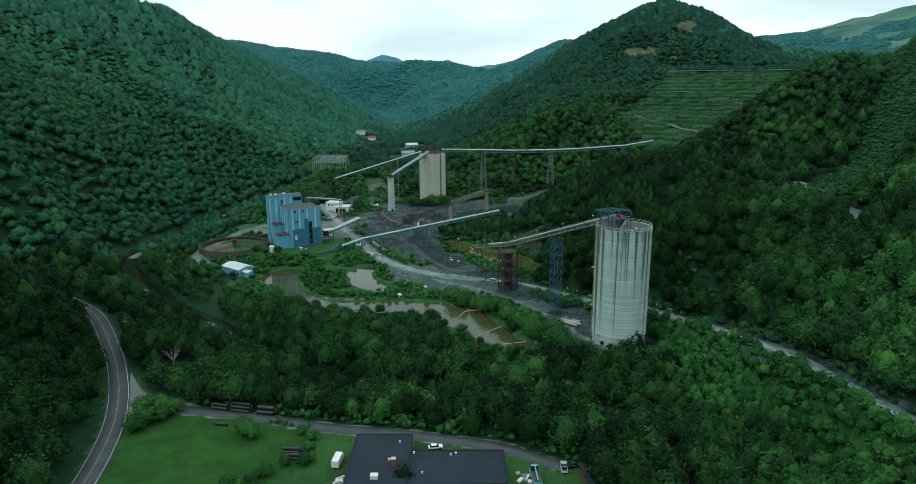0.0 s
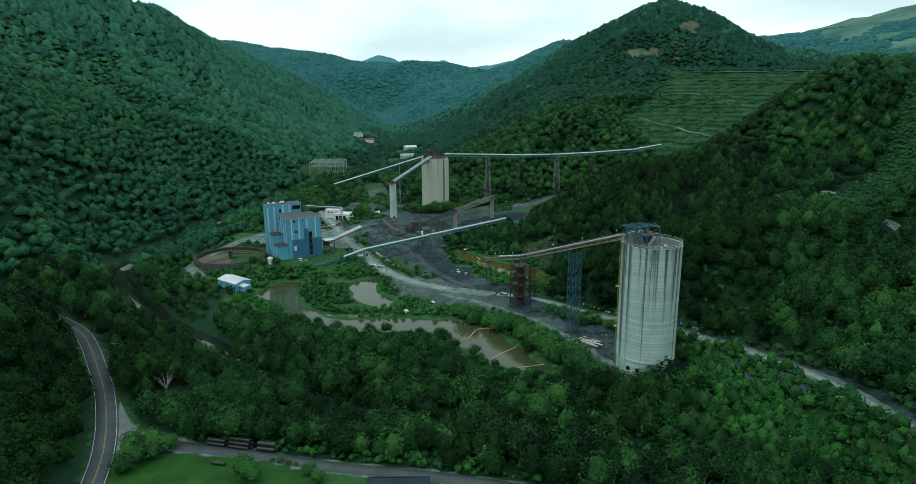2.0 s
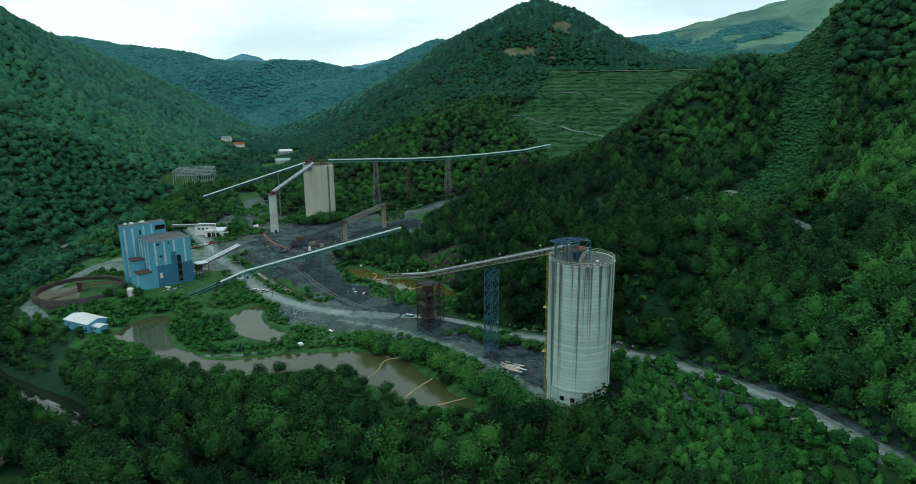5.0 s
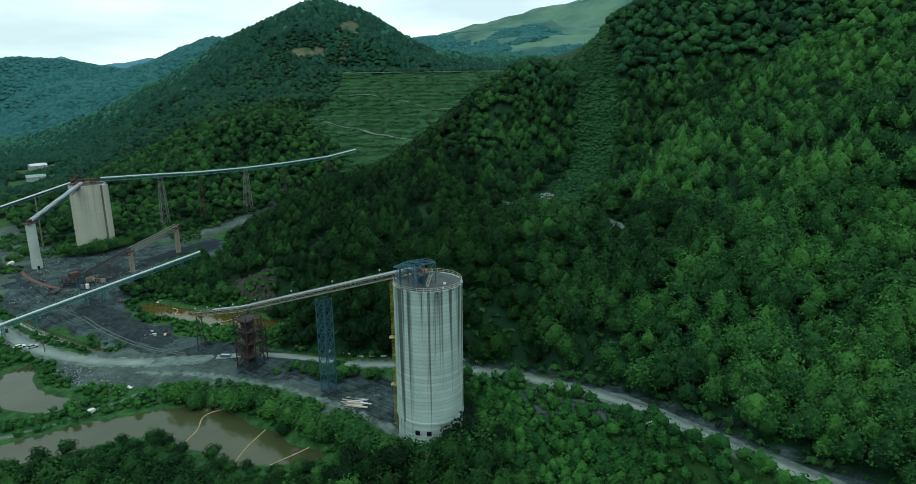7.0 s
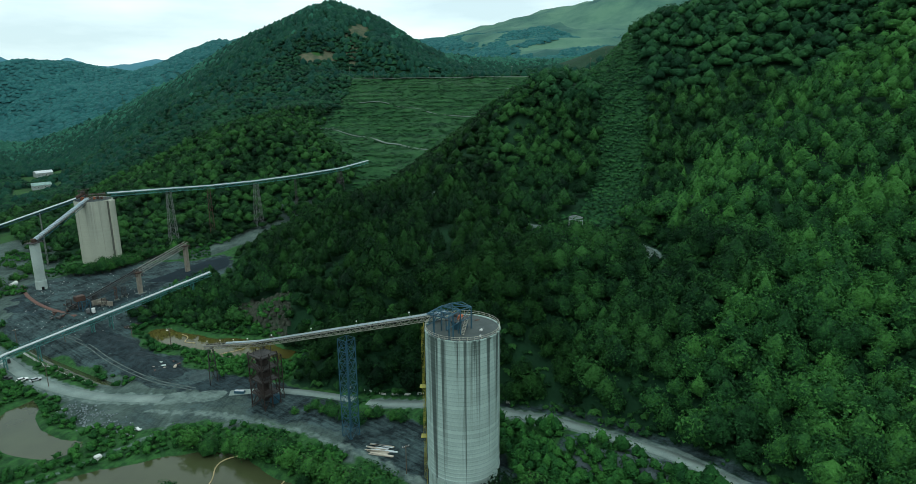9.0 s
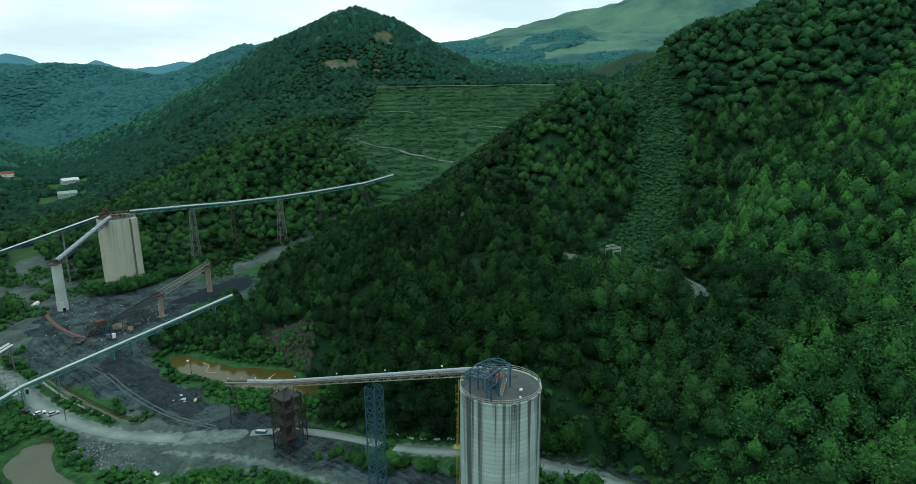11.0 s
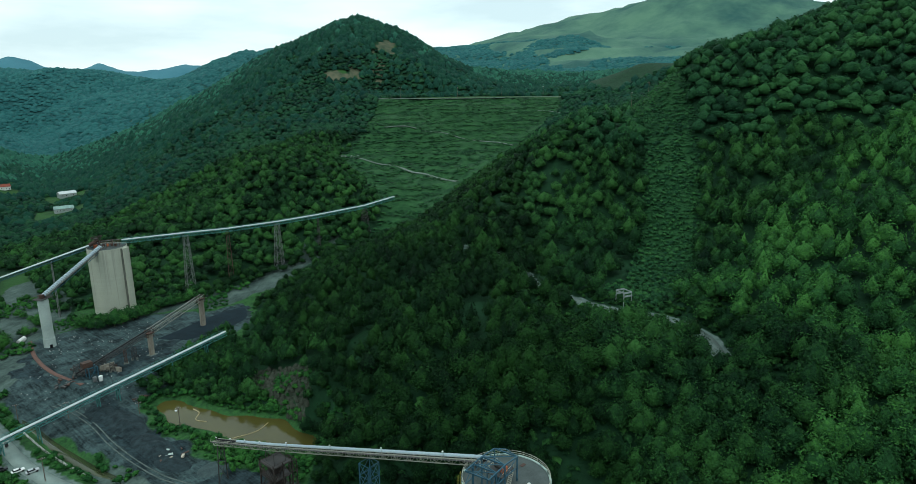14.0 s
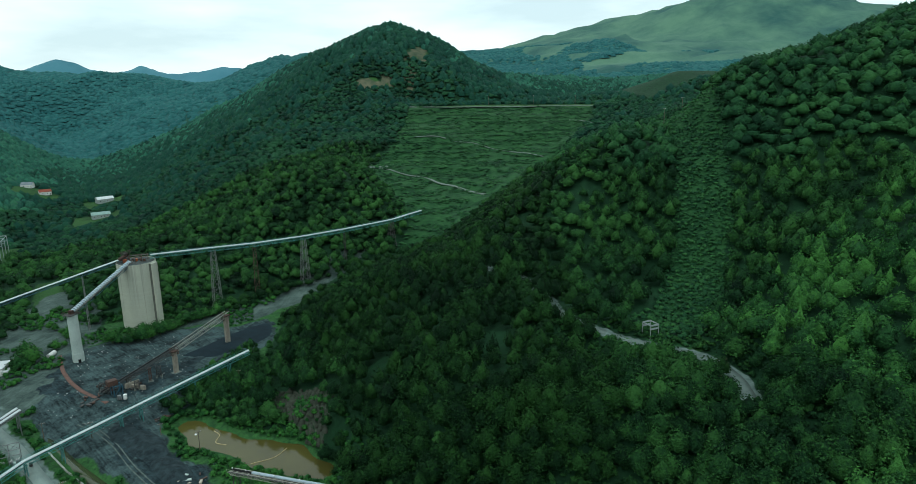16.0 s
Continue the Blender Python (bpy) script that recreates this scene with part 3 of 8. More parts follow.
CLEAR = [SWITCH_CLEAR, YARD_CLEAR, TOWER_CLEAR, SNAG_CLEAR, JUNCTION_CLEAR, POND_CLEAR, SILO_CLEAR, SHOP_CLEAR, PONDS["main"][0], SCRUB, DAM, CLIFF, *SCARS[:2],
         [(-200, 800), (-136, 800), (-130, 880), (-196, 884)], [(-106, 970), (-54, 970), (-44, 1030), (-106, 1030)], [(-106, 1080), (-54, 1080), (-54, 1132), (-106, 1132)], [(-190, 1120), (-136, 1110), (-134, 1162), (-160, 1184), (-188, 1184)],
         [(300, 958), (520, 856), (560, 900), (420, 985)], [(-80, 612), (-95, 640), (-100, 700), (-80, 700), (-70, 640)]]
PLAN_LINES = ((HAUL, 6.5), (LEFT_ROAD, 6.5), (LOW_LANE, 4.5), (BENCH[9:], 4.6), (BENCH[4:10], 3.6), ([(q[0] - 8, q[1]) for q in HAUL[3:]], 7.0), (YARD_ROAD, 7), ([q for q in RIVER if q[1] > 285], 8.0), ([q for q in RIVER if q[1] < 300], 2.6), ([(q[0] - 5, q[1] - 6) for q in BENCH[7:15]], 4.5), (CUT, 15))


def wooded(p):
    return free(p, -2.0)


def free(p, pad=0.0):
    """Where trees may stand."""
    ok = np.ones(len(p), bool)
    for poly in CLEAR:
        ok &= inside(p, poly) > pad
    for line, wide in PLAN_LINES:
        ok &= line_distance(p, [q[:2] for q in line])[0] > wide + pad
    return ok


def spaced(lo, mid0, mid1, hi, step, grow):
    a = list(np.arange(mid0, mid1 + step, step))
    s, v = step, a[-1]
    while v < hi:
        s *= grow
        v += s
        a.append(v)
    s, v = step, a[0]
    while v > lo:
        s *= grow
        v -= s
        a.insert(0, v)
    return np.array(a)


gx, gy = spaced(-4200, -190, 200, 4200, 2.4, 1.042), spaced(-900, 150, 600, 4750, 2.4, 1.022)
GX, GY = np.meshgrid(gx, gy)
flat = np.stack([GX.ravel(), GY.ravel()], 1)
GZ = land(flat)
nx, ny = len(gx), len(gy)
idx = np.arange(nx * ny).reshape(ny, nx)
quads = np.stack([idx[:-1, :-1], idx[:-1, 1:], idx[1:, 1:], idx[1:, :-1]], -1).reshape(-1, 4)


def ground_z(p):
    """The height of the ground mesh at points (n, 2)."""
    i = np.clip(np.searchsorted(gx, p[:, 0]) - 1, 0, nx - 2)
    j = np.clip(np.searchsorted(gy, p[:, 1]) - 1, 0, ny - 2)
    u, v = (p[:, 0] - gx[i]) / (gx[i + 1] - gx[i]), (p[:, 1] - gy[j]) / (gy[j + 1] - gy[j])
    h = GZ.reshape(ny, nx)
    return (h[j, i] * (1 - u) + h[j, i + 1] * u) * (1 - v) + (h[j + 1, i] * (1 - u) + h[j + 1, i + 1] * u) * v


def cover(p):
    """How far coal dirt and gravel lie at points: two arrays, 0 to 1."""
    n = value_noise(p, 11, 21) * 0.6 + value_noise(p, 4, 22) * 0.4 - 0.5
    coal = 1 - smooth_step(inside(p, COAL_YARD) + 9 * n, -3, 3)
    coal = np.maximum(coal, 0.42 * (1 - smooth_step(inside(p, [(-46, 388), (-36, 354), (-18, 339), (4, 331), (24, 319), (34, 300), (46, 272), (56, 246), (70, 262), (44, 330), (10, 362), (-28, 374)]) + 6 * n, -2, 3)))
    coal = np.maximum(coal, 0.7 * (1 - smooth_step(2.0 + inside(p, [(98, 256), (112, 240), (119, 219), (115, 200), (108, 204), (108, 228), (96, 246)]) + 12 * n, -2, 2)))
    coal = np.maximum(coal, 0.62 * (1 - smooth_step(line_distance(p - (5.5, 2.0), [q[:2] for q in HAUL[1:]])[0] + 3 * n, 1.5, 4.5)))
    grav = np.zeros(len(p))
    for line, wide in ((YARD_ROAD[:9], 4.2), (HAUL, 3.2), (BENCH, 3.2), (LOOP, 3.2), (LOW_LANE, 2.4)):
        grav = np.maximum(grav, 1 - smooth_step(line_distance(p, line)[0] + 2.0 * n, wide - 0.8, wide + 1.6))
    grav = np.maximum(grav, 0.6 * (1 - smooth_step(line_distance(p, [(-72, 326), (-55.7, 324), (-46, 325.3), (-36.7, 327), (-15.6, 332), (-6, 338)])[0] + 1.5 * n, 0.8, 2.4)))
    grav = np.maximum(grav, 0.66 * (1 - smooth_step(line_distance(p, [(-14, 352), (6, 338), (22, 320), (35, 298), (48, 272), (56, 250)])[0] + 3 * n, 1.2, 3.5)))
    for poly in ([(-150, 458), (-120, 500), (-84, 490), (-72, 450), (-92, 436), (-128, 446)], [(-126, 222), (-118, 213), (-94, 205), (-94, 213), (-112, 218), (-124, 233)]):
        grav = np.maximum(grav, 0.62 * (1 - smooth_step(inside(p, poly) + 5 * n, -2, 3)))
    return coal, grav


DIRT = [[(-46, 388), (-36, 354), (-18, 339), (4, 331), (24, 319), (34, 300), (46, 272), (56, 246), (70, 262), (44, 330), (10, 362), (-28, 374)], [(-112, 555), (-92, 480), (-64, 468), (-60, 520), (-44, 560), (-52, 625), (-60, 660), (-84, 660), (-100, 610)], [(-30, 394), (-36, 378), (-12, 350), (8, 336), (26, 330), (40, 338), (30, 352), (12, 362), (2, 374), (-14, 388)], [(-14, 556), (30, 552), (70, 560), (110, 590), (140, 622), (120, 630), (70, 588), (20, 572)], [(40, 300), (52, 268), (60, 252), (68, 262), (56, 290), (48, 304)]]


def dirt_cover(p):
    """Bare grey-green dirt, worn in patches with weeds between."""
    n = value_noise(p, 12, 23) * 0.6 + value_noise(p, 4, 24) * 0.4 - 0.5
    k = np.zeros(len(p))
    for poly in DIRT:
        k = np.maximum(k, 1 - smooth_step(inside(p, poly) + 12 * n, -3, 3))
    return k


def fines_cover(p):
    """Fine black coal: the pad by the tall pier and spills in the yard."""
    n = value_noise(p, 9, 25) * 0.6 + value_noise(p, 3.5, 26) * 0.4 - 0.5
    k = np.zeros(len(p))
    for poly in ([(-34, 436), (-26, 414), (-14, 394), (-4, 386), (0, 398), (-12, 416), (-14, 440), (-24, 452)], [(-50, 470), (-40, 462), (-10, 478), (4, 492), (-6, 500), (-30, 486)], [(2, 366), (14, 352), (28, 340), (34, 326), (40, 328), (34, 350), (14, 372)], [(-70, 500), (-62, 480), (-52, 478), (-52, 500), (-62, 520)], [(-2, 511), (24, 531), (49, 542), (50, 530), (36, 511), (12, 502)]):
        k = np.maximum(k, 1 - smooth_step(inside(p, poly) + 26 * n, -3, 3))
    return k


ground_mat = material("grassy_soil", (0.034, 0.088, 0.022), (0.018, 0.046, 0.014), scale=0.06, fine=0.9, bump=0.6, dist=0.5, spread=(0.38, 0.62))
nt = ground_mat.node_tree
bsdf = nt.nodes["Principled BSDF"]
grass_out = bsdf.inputs["Base Color"].links[0].from_socket


def layer(name, under, light, deep, scale, streak=0.0, heading=0.0):
    at = nt.nodes.new("ShaderNodeAttribute")
    at.attribute_name = name
    n = nt.nodes.new("ShaderNodeTexNoise")
    n.inputs["Scale"].default_value, n.inputs["Detail"].default_value, n.inputs["Roughness"].default_value = scale, 8, 0.65
    geo = nt.nodes.new("ShaderNodeNewGeometry")
    nt.links.new(geo.outputs["Position"], n.inputs[0])
    ramp = nt.nodes.new("ShaderNodeValToRGB")
    ramp.color_ramp.elements[0].position, ramp.color_ramp.elements[0].color = 0.36, (*deep, 1)
    ramp.color_ramp.elements[1].position, ramp.color_ramp.elements[1].color = 0.66, (*light, 1)
    tone = n.outputs[0]
    if streak:
        # wheel ruts and drift along the traffic, and clods of a metre or so
        turn = nt.nodes.new("ShaderNodeMapping")
        turn.vector_type = "TEXTURE"
        turn.inputs["Rotation"].default_value = (0, 0, radians(heading))
        turn.inputs["Scale"].default_value = (14, 1.2, 1)
        nt.links.new(geo.outputs["Position"], turn.inputs[0])
        for vec, sc, det, share in ((turn.outputs[0], 1.0, 4, streak), (geo.outputs["Position"], 0.9, 6, streak * 0.8)):
            m = nt.nodes.new("ShaderNodeTexNoise")
            m.inputs["Scale"].default_value, m.inputs["Detail"].default_value, m.inputs["Roughness"].default_value = sc, det, 0.7
            nt.links.new(vec, m.inputs[0])
            ad = nt.nodes.new("ShaderNodeMath")
            ad.operation = "MULTIPLY_ADD"
            ad.inputs[1].default_value = share
            nt.links.new(m.outputs[0], ad.inputs[0])
            sh_ = nt.nodes.new("ShaderNodeMath")
            sh_.operation = "SUBTRACT"
            sh_.inputs[1].default_value = share * 0.5
            nt.links.new(tone, sh_.inputs[0])
            nt.links.new(sh_.outputs[0], ad.inputs[2])
            tone = ad.outputs[0]
    nt.links.new(tone, ramp.inputs[0])
    edge = nt.nodes.new("ShaderNodeMath")
    edge.operation = "MULTIPLY_ADD"
    edge.inputs[1].default_value, edge.inputs[2].default_value = 0.7, -0.35
    nt.links.new(n.outputs[0], edge.inputs[0])
    s = nt.nodes.new("ShaderNodeMath")
    s.operation = "ADD"
    nt.links.new(at.outputs["Fac"], s.inputs[0])
    nt.links.new(edge.outputs[0], s.inputs[1])
    mr = nt.nodes.new("ShaderNodeMapRange")
    mr.inputs[1].default_value, mr.inputs[2].default_value = 0.35, 0.6
    nt.links.new(s.outputs[0], mr.inputs[0])
    mx = nt.nodes.new("ShaderNodeMix")
    mx.data_type = "RGBA"
    nt.links.new(mr.outputs[0], mx.inputs[0])
    nt.links.new(under, mx.inputs[6])
    nt.links.new(ramp.outputs[0], mx.inputs[7])
    return mx.outputs[2]


c_out = layer("lawn", grass_out, (0.027, 0.082, 0.013), (0.014, 0.047, 0.009), 0.12, 0.35, 20)
# Distance haze painted into the ground: bluer, then paler on the last ridges
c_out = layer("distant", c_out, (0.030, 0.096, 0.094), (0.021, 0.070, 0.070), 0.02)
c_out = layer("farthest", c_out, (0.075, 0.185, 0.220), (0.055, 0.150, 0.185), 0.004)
# Bare grass of the mine, with haze blue mixed into its green
c_out = layer("hazy_mine_grass", c_out, (0.094, 0.176, 0.116), (0.028, 0.080, 0.070), 0.0045)
c_out = layer("dam_turf", c_out, (0.030, 0.086, 0.027), (0.011, 0.038, 0.014), 0.09, 0.4, -24)
# Forest floor; its dark green also paints in the shade between trees
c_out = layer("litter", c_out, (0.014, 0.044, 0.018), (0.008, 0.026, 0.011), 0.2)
c_out = layer("rock", c_out, (0.074, 0.088, 0.064), (0.020, 0.028, 0.018), 0.35)
c_out = layer("scar", c_out, (0.112, 0.106, 0.066), (0.030, 0.050, 0.028), 0.06)
c_out = layer("weeds", c_out, (0.040, 0.108, 0.028), (0.015, 0.044, 0.015), 0.3, 0.5, 30)
c_out = layer("dirt", c_out, (0.084, 0.116, 0.100), (0.028, 0.044, 0.039), 0.1, 0.45, 60)
c_out = layer("coal", c_out, (0.056, 0.086, 0.086), (0.0085, 0.014, 0.0155), 0.13, 0.6, -68)
c_out = layer("fines", c_out, (0.030, 0.049, 0.054), (0.006, 0.0105, 0.0125), 0.2, 0.6, -68)
c_out = layer("gravel", c_out, (0.152, 0.196, 0.175), (0.062, 0.088, 0.080), 0.2, 0.3, -58)
nt.links.new(c_out, bsdf.inputs["Base Color"])

ground_me = fast_mesh("ground", np.column_stack([flat, GZ]), quads, ground_mat, smooth=True)
g_coal, g_grav = cover(flat)
LAWN = [(-118, 206), (-96, 209), (-70, 203), (-48, 197), (-44, 178), (-52, 165), (-75, 160), (-105, 165)]
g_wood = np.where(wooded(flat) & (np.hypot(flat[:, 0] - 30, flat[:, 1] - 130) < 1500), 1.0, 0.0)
g_rock = 1 - smooth_step(inside(flat, CLIFF) + 8 * (value_noise(flat, 6, 31) - 0.5), -3, 2)
g_scar = np.zeros(len(flat))
for scar in SCARS:
    g_scar = np.maximum(g_scar, 1 - smooth_step(inside(flat, scar) + 26 * (value_noise(flat, 11, 32) - 0.5), -4, 5))
g_lawn = 1 - smooth_step(inside(flat, LAWN), -2, 2)
g_dam = np.maximum(1 - smooth_step(inside(flat, DAM), -2, 4), 1 - smooth_step(line_distance(flat, CUT)[0], 14, 20))
g_weed = 1 - smooth_step(np.min([inside(flat, YARD_CLEAR), inside(flat, POND_CLEAR), inside(flat, SILO_CLEAR), inside(flat, SCRUB), inside(flat, PONDS["main"][0]) - 14], axis=0), -1, 5)
# distant and farthest are masks for the painted haze, by distance
for key, arr in (("weeds", g_weed), ("dirt", dirt_cover(flat)), ("fines", fines_cover(flat)), ("dam_turf", g_dam), ("coal", g_coal), ("gravel", g_grav), ("lawn", g_lawn), ("rock", g_rock), ("scar", g_scar), ("litter", g_wood), ("hazy_mine_grass", smooth_step(flat[:, 0] - 0.25 * flat[:, 1], 150, 330) * smooth_step(flat[:, 1], 1150, 1400)), ("farthest", smooth_step(flat[:, 1], 3100, 3600)), ("distant", smooth_step(np.hypot(flat[:, 0] - 30, flat[:, 1] - 130), 1150, 1900))):
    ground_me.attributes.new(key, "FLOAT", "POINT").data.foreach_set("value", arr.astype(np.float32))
tagged(new("ground", ground_me), "green valley floor and hillsides with coal-black yard", "ground", kind="structure")


def water_material(name, color):
    m = bpy.data.materials.new(name)
    m.use_nodes = True
    t = m.node_tree
    b = t.nodes["Principled BSDF"]
    n = t.nodes.new("ShaderNodeTexNoise")
    n.inputs["Scale"].default_value, n.inputs["Detail"].default_value = 0.05, 5
    g = t.nodes.new("ShaderNodeNewGeometry")
    t.links.new(g.outputs["Position"], n.inputs[0])
    r = t.nodes.new("ShaderNodeValToRGB")
    r.color_ramp.elements[0].position, r.color_ramp.elements[0].color = 0.35, (*[c * 0.75 for c in color], 1)
    r.color_ramp.elements[1].position, r.color_ramp.elements[1].color = 0.65, (*color, 1)
    t.links.new(n.outputs[0], r.inputs[0])
    t.links.new(r.outputs[0], b.inputs["Base Color"])
    b.inputs["Roughness"].default_value, b.inputs["IOR"].default_value = 0.07, 1.33
    w = t.nodes.new("ShaderNodeTexNoise")
    w.inputs["Scale"].default_value, w.inputs["Detail"].default_value = 1.2, 3
    t.links.new(g.outputs["Position"], w.inputs[0])
    bp = t.nodes.new("ShaderNodeBump")
    bp.inputs["Strength"].default_value, bp.inputs["Distance"].default_value = 0.05, 0.05
    t.links.new(w.outputs[0], bp.inputs["Height"])
    t.links.new(bp.outputs[0], b.inputs["Normal"])
    return m


MUDDY, OCHRE_WATER, RIVER_WATER = water_material("muddy_water", (0.050, 0.060, 0.026)), water_material("ochre_water", (0.068, 0.062, 0.016)), water_material("river_water", (0.012, 0.017, 0.012))


def pond(key, mat, label):
    poly, level = PONDS[key]
    xs, ys = np.arange(min(q[0] for q in poly) - 4, max(q[0] for q in poly) + 5, 2.0), np.arange(min(q[1] for q in poly) - 4, max(q[1] for q in poly) + 5, 2.0)
    g = np.stack(np.meshgrid(xs, ys), -1).reshape(-1, 2)
    near = (inside(g, poly) < 3.5).reshape(len(ys), len(xs))
    bm = bmesh.new()
    v = {}
    for j in range(len(ys) - 1):
        for i in range(len(xs) - 1):
            if near[j, i] and near[j + 1, i] and near[j, i + 1] and near[j + 1, i + 1]:
                ring_ = [(i, j), (i + 1, j), (i + 1, j + 1), (i, j + 1)]
                for q in ring_:
                    if q not in v:
                        v[q] = bm.verts.new((xs[q[0]], ys[q[1]], level))
                bm.faces.new([v[q] for q in ring_])
    return tagged(part("water", bm, mat), label, "pond", "ponds of the works", "structure")


for pond_args in (("main", MUDDY, "still muddy green settling pond with floating booms"), ("middle", MUDDY, "small muddy settling pond with grassy banks"), ("ochre", OCHRE_WATER, "ochre-brown settling pond below the wooded nose")):
    pond(*pond_args)


def ribbon(name, line, wide, mat, lift, label="", category="", offset=0.0, step=3.0):
    """A strip of paving laid along a line of the land."""
    pts = np.array([(*p,) for p in dense(line, step)])
    for _ in range(6):
        pts[1:-1] = pts[1:-1] * 0.5 + (pts[:-2] + pts[2:]) * 0.25
    d = np.gradient(pts[:, :2], axis=0)
    d /= np.linalg.norm(d, axis=1)[:, None]
    side = np.column_stack([d[:, 1], -d[:, 0]])
    z = pts[:, 2] + lift
    l, r = pts[:, :2] + side * (offset - wide / 2), pts[:, :2] + side * (offset + wide / 2)
    v = np.concatenate([np.column_stack([l, z]), np.column_stack([r, z]), np.column_stack([l, z - 0.6]), np.column_stack([r, z - 0.6])])
    n = len(pts)
    i = np.arange(n - 1)
    f = np.concatenate([np.stack([i, i + n, i + n + 1, i + 1], 1), np.stack([i, i + 1, i + 1 + 2 * n, i + 2 * n], 1), np.stack([i + n, i + 3 * n, i + 1 + 3 * n, i + n + 1], 1)])
    ob = new(name, fast_mesh(name, v, f, mat))
    return tagged(ob, label, category, kind="structure") if label else ob


ribbon("water", [(*p[:2], p[2]) for p in RIVER], 24, RIVER_WATER, -0.2, "dark slow river winding under trees", "river")
ribbon("water", DITCH, 5.5, MUDDY, -0.45, "shallow brown drainage ditch beside the gravel road", "ditch")
YELLOW_PAINT = material("yellow_road_paint", (0.34, 0.25, 0.06), scale=1, fine=8)
WHITE_PAINT = material("white_road_paint", (0.62, 0.62, 0.58), scale=1, fine=8)
road_ob = ribbon("road", LEFT_ROAD, 7.6, ASPHALT, 0.22, "two-lane asphalt road with yellow and white lines", "road")
for nm, off, wd, mt, lb in (("edge_line", -3.25, 0.16, WHITE_PAINT, "white edge line"), ("edge_line", 3.25, 0.16, WHITE_PAINT, "white edge line"), ("centre_line", -0.14, 0.13, YELLOW_PAINT, "yellow centre line"), ("centre_line", 0.14, 0.13, YELLOW_PAINT, "yellow centre line")):
    ln = ribbon(nm, LEFT_ROAD, wd, mt, 0.226, "", "", off)
    ln.parent = road_ob
    tagged(ln, lb)
ribbon("road", LOW_LANE, 5.0, material("worn_asphalt", (0.084, 0.096, 0.094), (0.052, 0.062, 0.062), scale=0.2, fine=5), 0.2, "narrow worn asphalt lane past the shop", "road")
apron = prism(bmesh.new(), [(-130, 239), (-124.5, 226), (-119.5, 214), (-115, 204), (-110, 205.5), (-101, 205), (-94, 205.2), (-94, 210.2), (-107, 213.4), (-116, 220), (-122, 228)], -6.6, -5.84)
tagged(part("pavement", apron, material("pale_worn_asphalt", (0.14, 0.155, 0.152), (0.09, 0.10, 0.098), scale=0.25, fine=5)), "pale worn asphalt junction beside the road", "pavement", kind="structure")
ribbon("road", [(16, 350.5, -2.9), (30, 345, -2.5), (45, 330, -1.5)] + HAUL, 4.4, GRAVEL, 0.12, "pale gravel haul road along the hill foot", "road")
ribbon("road", YARD_ROAD[:8], 5.6, GRAVEL, 0.1, "pale gravel road through the coal yard", "road")
ribbon("road", BENCH[4:], 4.6, material("grey_shale_gravel", (0.15, 0.185, 0.165), (0.08, 0.105, 0.095), scale=0.15, fine=3, bump=0.3), 0.1, "gravel bench road in the wooded hollow", "road")


def draped(line, lift=0.0):
    z = land(np.array([q[:2] for q in line], float))
    return [(q[0], q[1], h + lift) for q, h in zip(line, z)]


TRAIL = material("pale_trail_gravel", (0.20, 0.235, 0.205), (0.10, 0.13, 0.105), scale=0.2, fine=2, bump=0.3)
for trail, wide in (([(180, 764), (189, 760), (203, 748), (232, 740), (252, 712), (263, 660)], 4.0), ([(178, 757), (190, 764), (206, 766)], 9.0), ([(258, 830), (272, 820), (288, 808)], 3.6), ([(296, 806), (331, 796), (359, 754), (369, 734)], 2.2), ([(466, 832), (474, 826), (486, 806)], 4.0)):
    ribbon("road", draped(dense([(*q, 0) for q in trail], 6)), wide, TRAIL, 0.7, "pale gravel track across the grassy dam face", "track")
ribbon("road", draped(dense([(296, 958, 0), (370, 924, 0), (440, 892, 0), (545, 862, 0)], 10)), 6.0, TRAIL, 0.6, "gravel road along the crest of the dam", "track")
TRACK_DIRT = material("packed_grey_dirt", (0.14, 0.165, 0.15), (0.045, 0.06, 0.056), scale=0.5, fine=2.5, bump=0.3)
for shift in (-0.9, 0.9):
    ribbon("track", draped(dense([(q[0] + shift, q[1] + 0.4 * shift, 0) for q in [(-48, 456), (-40, 446), (-32, 430), (-26, 412), (-18, 394), (-8, 376), (4, 362)]], 2.0)), 0.5, TRACK_DIRT, 0.16, "worn wheel track across the black yard", "track")


# ---- woods ----
rng = np.random.default_rng(7)


def ico(sub):
    bm = bmesh.new()
    bmesh.ops.create_icosphere(bm, subdivisions=sub, radius=1.0)
    v = np.array([p.co[:] for p in bm.verts])
    f = np.array([[p.index for p in q.verts] for q in bm.faces])
    bm.free()
    return v, f


